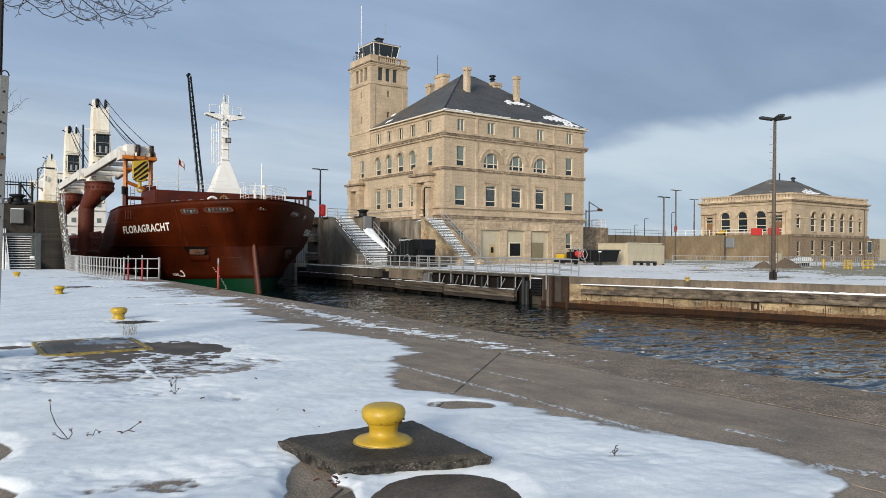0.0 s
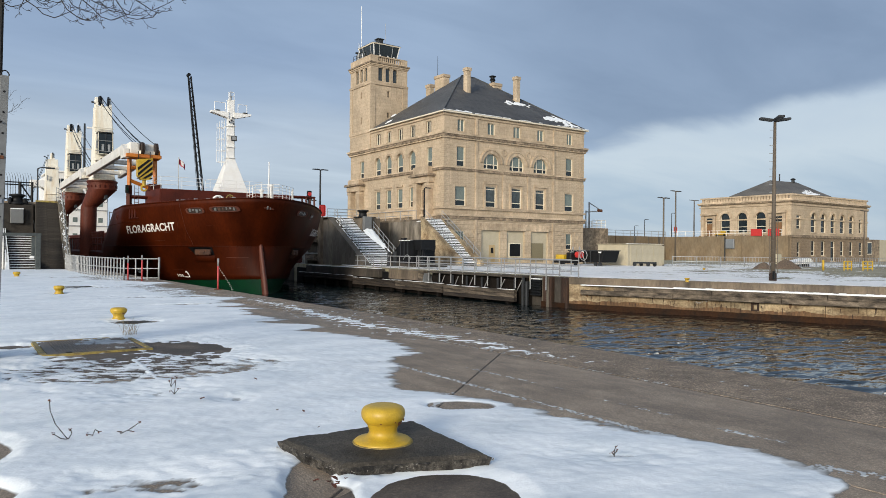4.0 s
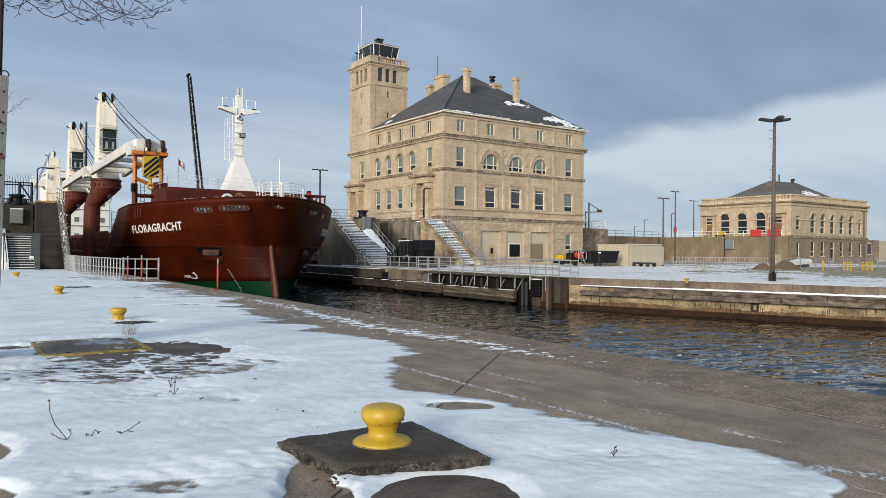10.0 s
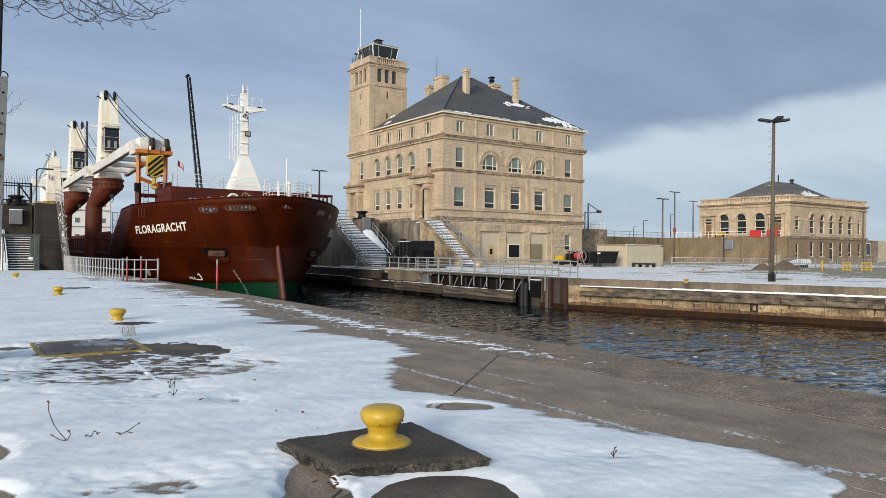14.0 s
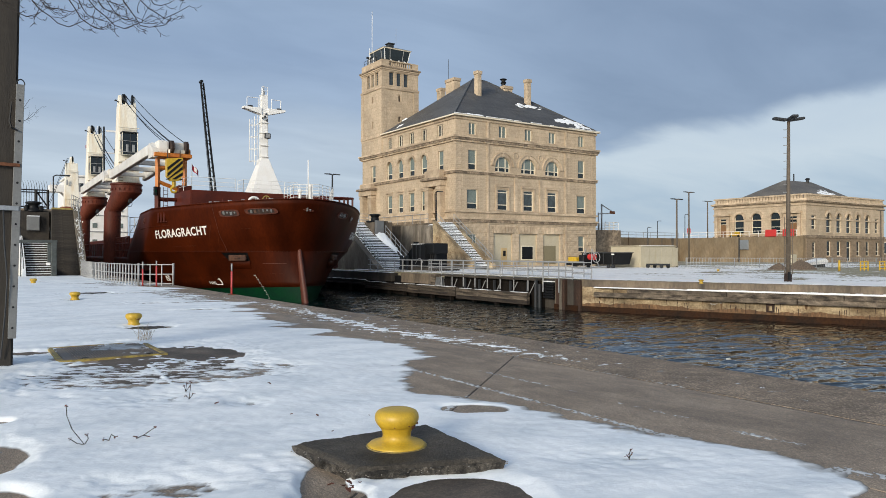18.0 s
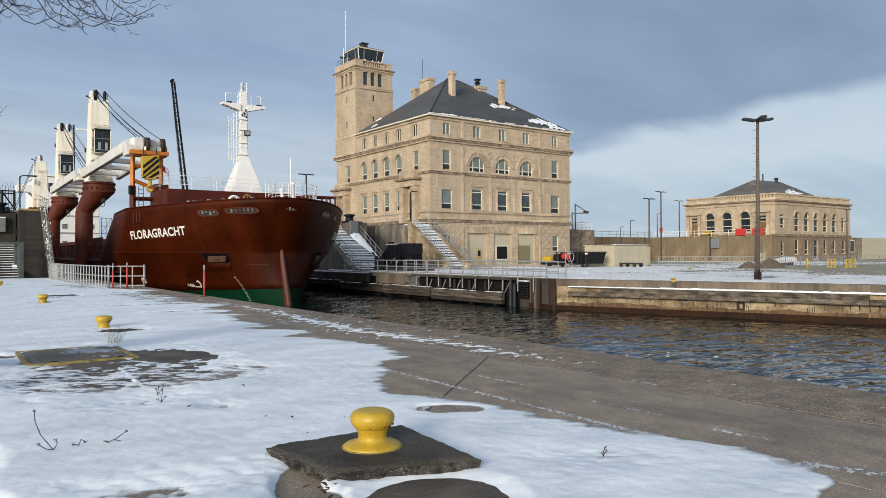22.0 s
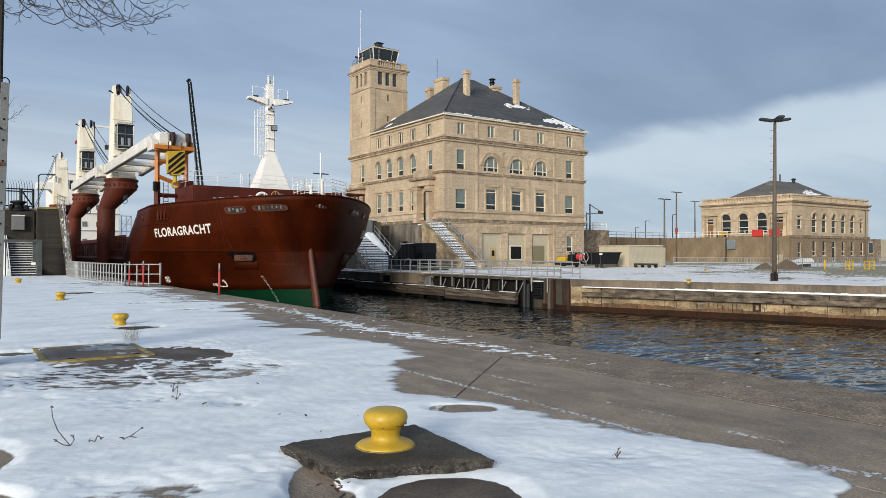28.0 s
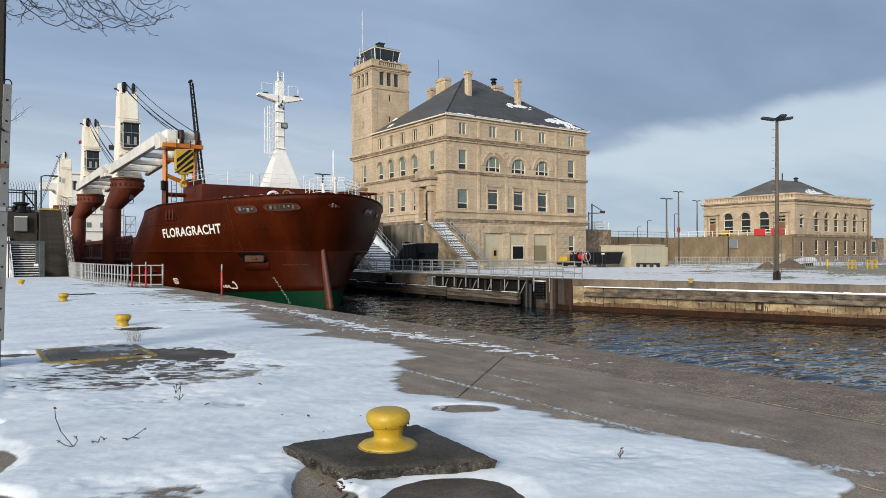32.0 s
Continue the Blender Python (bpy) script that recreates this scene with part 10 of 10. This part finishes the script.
def long_wall():
    # retaining wall of the next lock's upper level
    t = thing("wall_retaining", (105, 105, 0), "long brown-stained concrete retaining wall", "wall", kind="structure")
    x = 77.4
    while x < 136:
        e = min(x + 9.8, 136.0)
        block("panel", (x + 0.03, 105.0, -0.2), (e - 0.03, 106.0, 5.2), RETAIN, t)
        x = e
    y = 76.1
    while y < 105:
        e = min(y + 5.0, 105.0)
        block("panel", (135.2, y + 0.02, -0.2), (135.98, e - 0.02, 5.2), RETAIN, t)
        y = e
    rnd = random.Random(12)
    for k in range(26):
        x, w, h = rnd.uniform(82, 134), rnd.uniform(0.15, 0.7), rnd.uniform(1.2, 4.6)
        bm = B()
        prism(bm, [(x - w, 5.18), (x + w, 5.18), (x + w * 0.7, 5.18 - h * 0.5), (x + w * 0.2, 5.18 - h), (x - w * 0.4, 5.18 - h * 0.8), (x - w * 0.8, 5.18 - h * 0.4)], "y", 104.985, 105.02)
        part("stain", bm, RUSTRUN if k % 3 == 0 else STAIRWALL, t, "dark run of damp on the concrete")
    bm = B()
    prism(bm, [(77.4, 105.2), (135.4, 105.2), (135.4, 77.0), (136, 77.0), (136, 97), (700, 97), (700, 700), (77.4, 700)], "z", 4.9, 5.22)
    tagged(solid("ground_upper_island", bm, WALLCON), "upper level of the next lock", "ground", kind="structure")
    railing("railing", [(78, 105.3, 5.2), (135.3, 105.3, 5.2)], 1.2, RAILGREY, "pale railing along the long wall", (0.5, 1.0), 2.4, 0.05)
    railing("railing", [(135.3, 104, 5.2), (135.3, 77.5, 5.2)], 1.2, WHITEPAINT, "white railing along the wall top", (0.5, 1.0), 2.0, 0.05)
    for y in (81.6, 77.9):
        bm = B()
        box(bm, 134.9, 135.15, y, y + 2.3, 5.2, 6.6, 0.03)
        solid("warning_board", bm, REDPAINT, "red warning board on the railing", "sign", "red boards")
    bm = B()
    box(bm, 134.8, 135.19, 87.6, 89.6, 2.6, 4.6, 0.05)
    c = solid("control_cabinet", bm, STEEL, "grey cabinet on the retaining wall", "cabinet")
    rod("cable_pipe", (135.1, 89.9, -0.1), (135.1, 89.9, 5.0), 0.14, DARKGREY, c)
    v = thing("utility_cart", (133.8, 92.6, 5.2), "small yellow utility vehicle on the upper level", "vehicle")
    bm = B()
    box(bm, 135.3, 135.92, 89.7, 92.4, 5.5, 5.95, 0.08)
    part("body", bm, YELLOW, v)
    bm = B()
    box(bm, 135.32, 135.9, 90.2, 91.2, 5.95, 6.4, 0.08)
    part("cab", bm, YELLOW, v)
    for y in (90.2, 91.9):
        bm = B()
        tube(bm, (135.26, y, 5.47), (135.36, y, 5.47), 0.25, n=10)
        part("wheel", bm, BLACK, v)
    # switch cabinet and two heaps of gravel on the grass
    bm = B()
    box(bm, 80.08, 81.16, 46.5, 47.1, 0, 1.67, 0.03)
    c = solid("switch_cabinet", bm, SHEDPAINT, "pale switch cabinet behind a heap of gravel", "cabinet")
    block("door", (80.13, 46.47, 0.2), (81.11, 46.5, 1.57), SHEDPAINT, c)
    for x, y, r, h, seed in ((73.9, 44.4, 1.25, 0.75, 2), (77.9, 44.1, 1.95, 1.1, 7)):
        bm = B()
        rows, n = [], 26
        for k in range(9):
            f = k / 8
            rows.append([])
            for q in range(n):
                a = 2 * math.pi * q / n
                g = r * f * (1 + 0.22 * noise.noise(Vector((math.cos(a) * 1.6, math.sin(a) * 1.6, seed))))
                z = h * (1 - f ** 1.25) * (1 + 0.15 * noise.noise(Vector((math.cos(a) * f * 3, math.sin(a) * f * 3, seed + 4)))) - 0.05 * (k == 8)
                rows[-1].append(bm.verts.new((x + g * math.cos(a), y + g * math.sin(a) * 0.8, z)))
        for p, w in zip(rows, rows[1:]):
            for q in range(n):
                bm.faces.new((p[q], p[(q + 1) % n], w[(q + 1) % n], w[q]))
        solid("gravel_heap", bm, GRAVEL, "heap of brown gravel on the frosted grass", "gravel", "gravel heaps")


long_wall()


def lamp(x, y, z0, h, double, label, r=0.16, arm=1.0):
    return cobra_lamp("street_lamp", x, y, z0, h, arm, LAMPPOLE if double else DARKGREY, label, r, double)


lamp(75.3, 58.9, 0, 8.6, True, "brown double-headed lamp mast behind the shed", 0.13, 0.55)
lamp(114.0, 86.4, 0, 13.3, True, "tall double-headed lamp mast on the upper level", 0.17, 1.0)
lamp(137.4, 99.2, 5.2, 8.1, True, "double-headed lamp mast beside the office", 0.15, 1.1)
lamp(133.2, 102.0, 5.2, 5.2, False, "slim single-arm lamp post", 0.10, 0.8)
lamp(136.4, 112.2, 5.2, 4.2, False, "slim single-arm lamp post", 0.10, 0.8)
lamp(150.3, 126.9, 5.2, 3.4, False, "slim single-arm lamp post", 0.10, 0.8)
lamp(128.6, 59.0, 0, 9.0, True, "brown double-headed lamp mast before the stone building", 0.14, 0.7)
bm = B()
box(bm, 135.5, 136.3, 102.9, 103.1, 6.2, 7.5, 0.25, 3)
lf = solid("life_ring_board", bm, REDPAINT, "red life ring board on the upper level", "life ring")
rod("post", (135.9, 103.15, 5.2), (135.9, 103.15, 7.0), 0.06, DARKGREY, lf)
v = thing("upper_machine", (112, 112, 5.2), "dark machinery on the upper level", "machine")
bm = B()
box(bm, 111, 113.2, 112, 114, 5.2, 6.9, 0.1)
part("housing", bm, DARKGREY, v)
rod("arm", (111, 113, 7.2), (114.2, 113, 7.4), 0.14, WHITEPAINT, v)


def lattice_boom():
    """A mobile crane's boom far behind the ship."""
    t = thing("crane_boom", (50.4, 142, 5), "black lattice crane boom raised far behind the lock", "crane")
    a, b = Vector((42.9, 146.0, 4.9)), Vector((39.5, 146.0, 36.0))
    n, w0, w1 = 34, 0.46, 0.24
    for sx, sy in ((-1, -1), (1, -1), (1, 1), (-1, 1)):
        rod("chord", a + Vector((sx * w0, sy * w0, 0)), b + Vector((sx * w1, sy * w1, 0)), 0.11, BLACK, t)
    for i in range(n):
        p, q = a.lerp(b, i / n), a.lerp(b, (i + 1) / n)
        w = w0 + (w1 - w0) * i / n
        s = 1 if i % 2 else -1
        rod("lacing", p + Vector((-w * s, -w, 0)), q + Vector((w * s, -w, 0)), 0.06, BLACK, t, 4)
        rod("lacing", p + Vector((-w, -w * s, 0)), q + Vector((-w, w * s, 0)), 0.06, BLACK, t, 4)
    bm = B()
    tube(bm, b + Vector((-0.2, -0.6, 0.2)), b + Vector((-0.2, 0.6, 0.2)), 0.30, n=12)
    part("head_sheave", bm, BLACK, t)
    rod("pendant", b + Vector((-0.4, 0, 0)), a + Vector((-0.95, 0, 0.5)), 0.04, BLACK, t)


lattice_boom()


def far_flag():
    t = thing("flag", (36.0, 140, UPPER), "red flag flying from a pole beyond the lock", "flag")
    rod("pole", (36.0, 140, UPPER), (36.0, 140, 18.9), 0.07, RAILGREY, t)
    bm = B()
    n = 8
    lo, hi = [], []
    for i in range(n + 1):
        u = i / n
        x, y, dz = 36.05 + 1.15 * u, 140 + 0.25 * math.sin(u * 7), -1.25 * u - 0.08 * math.sin(u * 7)
        for lst, z in ((lo, 17.7), (hi, 18.8)):
            lst.append((x, y, z + dz))
    for o in (0.0, 0.03):
        vs = [[bm.verts.new((p[0], p[1] + o, p[2])) for p in r] for r in (lo, hi)]
        for i in range(n):
            bm.faces.new((vs[0][i], vs[0][i + 1], vs[1][i + 1], vs[1][i]))
    cloth = part("cloth", bm, FLAGRED, t)
    bm = B()
    for k, z in ((0.34, 17.42), (0.50, 17.25), (0.66, 17.08)):
        box(bm, 36.05 + k, 36.05 + k + 0.17, 139.70, 139.73, z, z + 0.85, 0.01)
    part("emblem", bm, LETTER, cloth, "plain white emblem")
    return cloth


flag_cloth = far_flag()


def far_tree(x, y, z, h, seed, label):
    t = thing("bare_tree", (x, y, z), label, "tree", "bare trees on the lock grounds")
    rnd = random.Random(seed)
    bm = B()
    tube(bm, (x, y, z), (x, y, z + h * 0.45), h * 0.02, h * 0.013, 8)
    part("trunk", bm, TWIG, t)
    bm = B()

    def grow(p, d, l, r, lev):
        for i in range(3):
            d = (d + Vector((rnd.uniform(-1, 1), rnd.uniform(-1, 1), rnd.uniform(-0.5, 0.7))) * 0.25).normalized()
            q = p + d * l / 3
            tube(bm, p, q, r, r * 0.75, 4, False)
            if lev < 4:
                for _ in range(2 if rnd.random() < 0.7 else 1):
                    e = (d + Vector((rnd.uniform(-1, 1), rnd.uniform(-1, 1), rnd.uniform(-0.4, 0.6))) * 0.8).normalized()
                    if lev < 3 or rnd.random() < 0.5:
                        grow(q, e, l * 0.62, r * 0.55, lev + 1)
            p, r = q, r * 0.75
    grow(Vector((x, y, z + h * 0.42)), Vector((0, 0, 1)), h * 0.5, h * 0.012, 1)
    part("crown", bm, TWIG, t)


far_tree(-6.5, 62, 0, 13, 21, "tall leafless tree on the lock grounds")


# ---- what moves ----
SHIP_RUN = [(0, 0.0), (2, -0.83), (4, -1.64), (6, -2.45), (8, -3.25), (10, -4.05), (12, -4.85), (14, -5.66), (16, -6.47), (18, -7.30), (20, -8.13),
            (22, -8.98), (24, -9.85), (26, -10.72), (28, -11.60), (30, -12.50), (32, -13.40)]


def motions():
    walk(ship, [(t, pose(22.1, 59.5 + d, WATER_Z)) for t, d in SHIP_RUN])
    # the ripples drift down the canal
    walk(water, [(0, pose(0, 0, WATER_Z)), (8, pose(0.6, -0.9, WATER_Z)), (16, pose(1.2, -1.9, WATER_Z)), (24, pose(1.9, -2.8, WATER_Z)), (32, pose(2.6, -3.7, WATER_Z))])
    # the far flag swings a little in the wind
    walk(flag_cloth, [(t, pose(0, 0, 0, 0, 0, 9 * math.sin(t * 0.9) + 5 * math.sin(t * 2.3 + 1))) for t in range(33)])


motions()
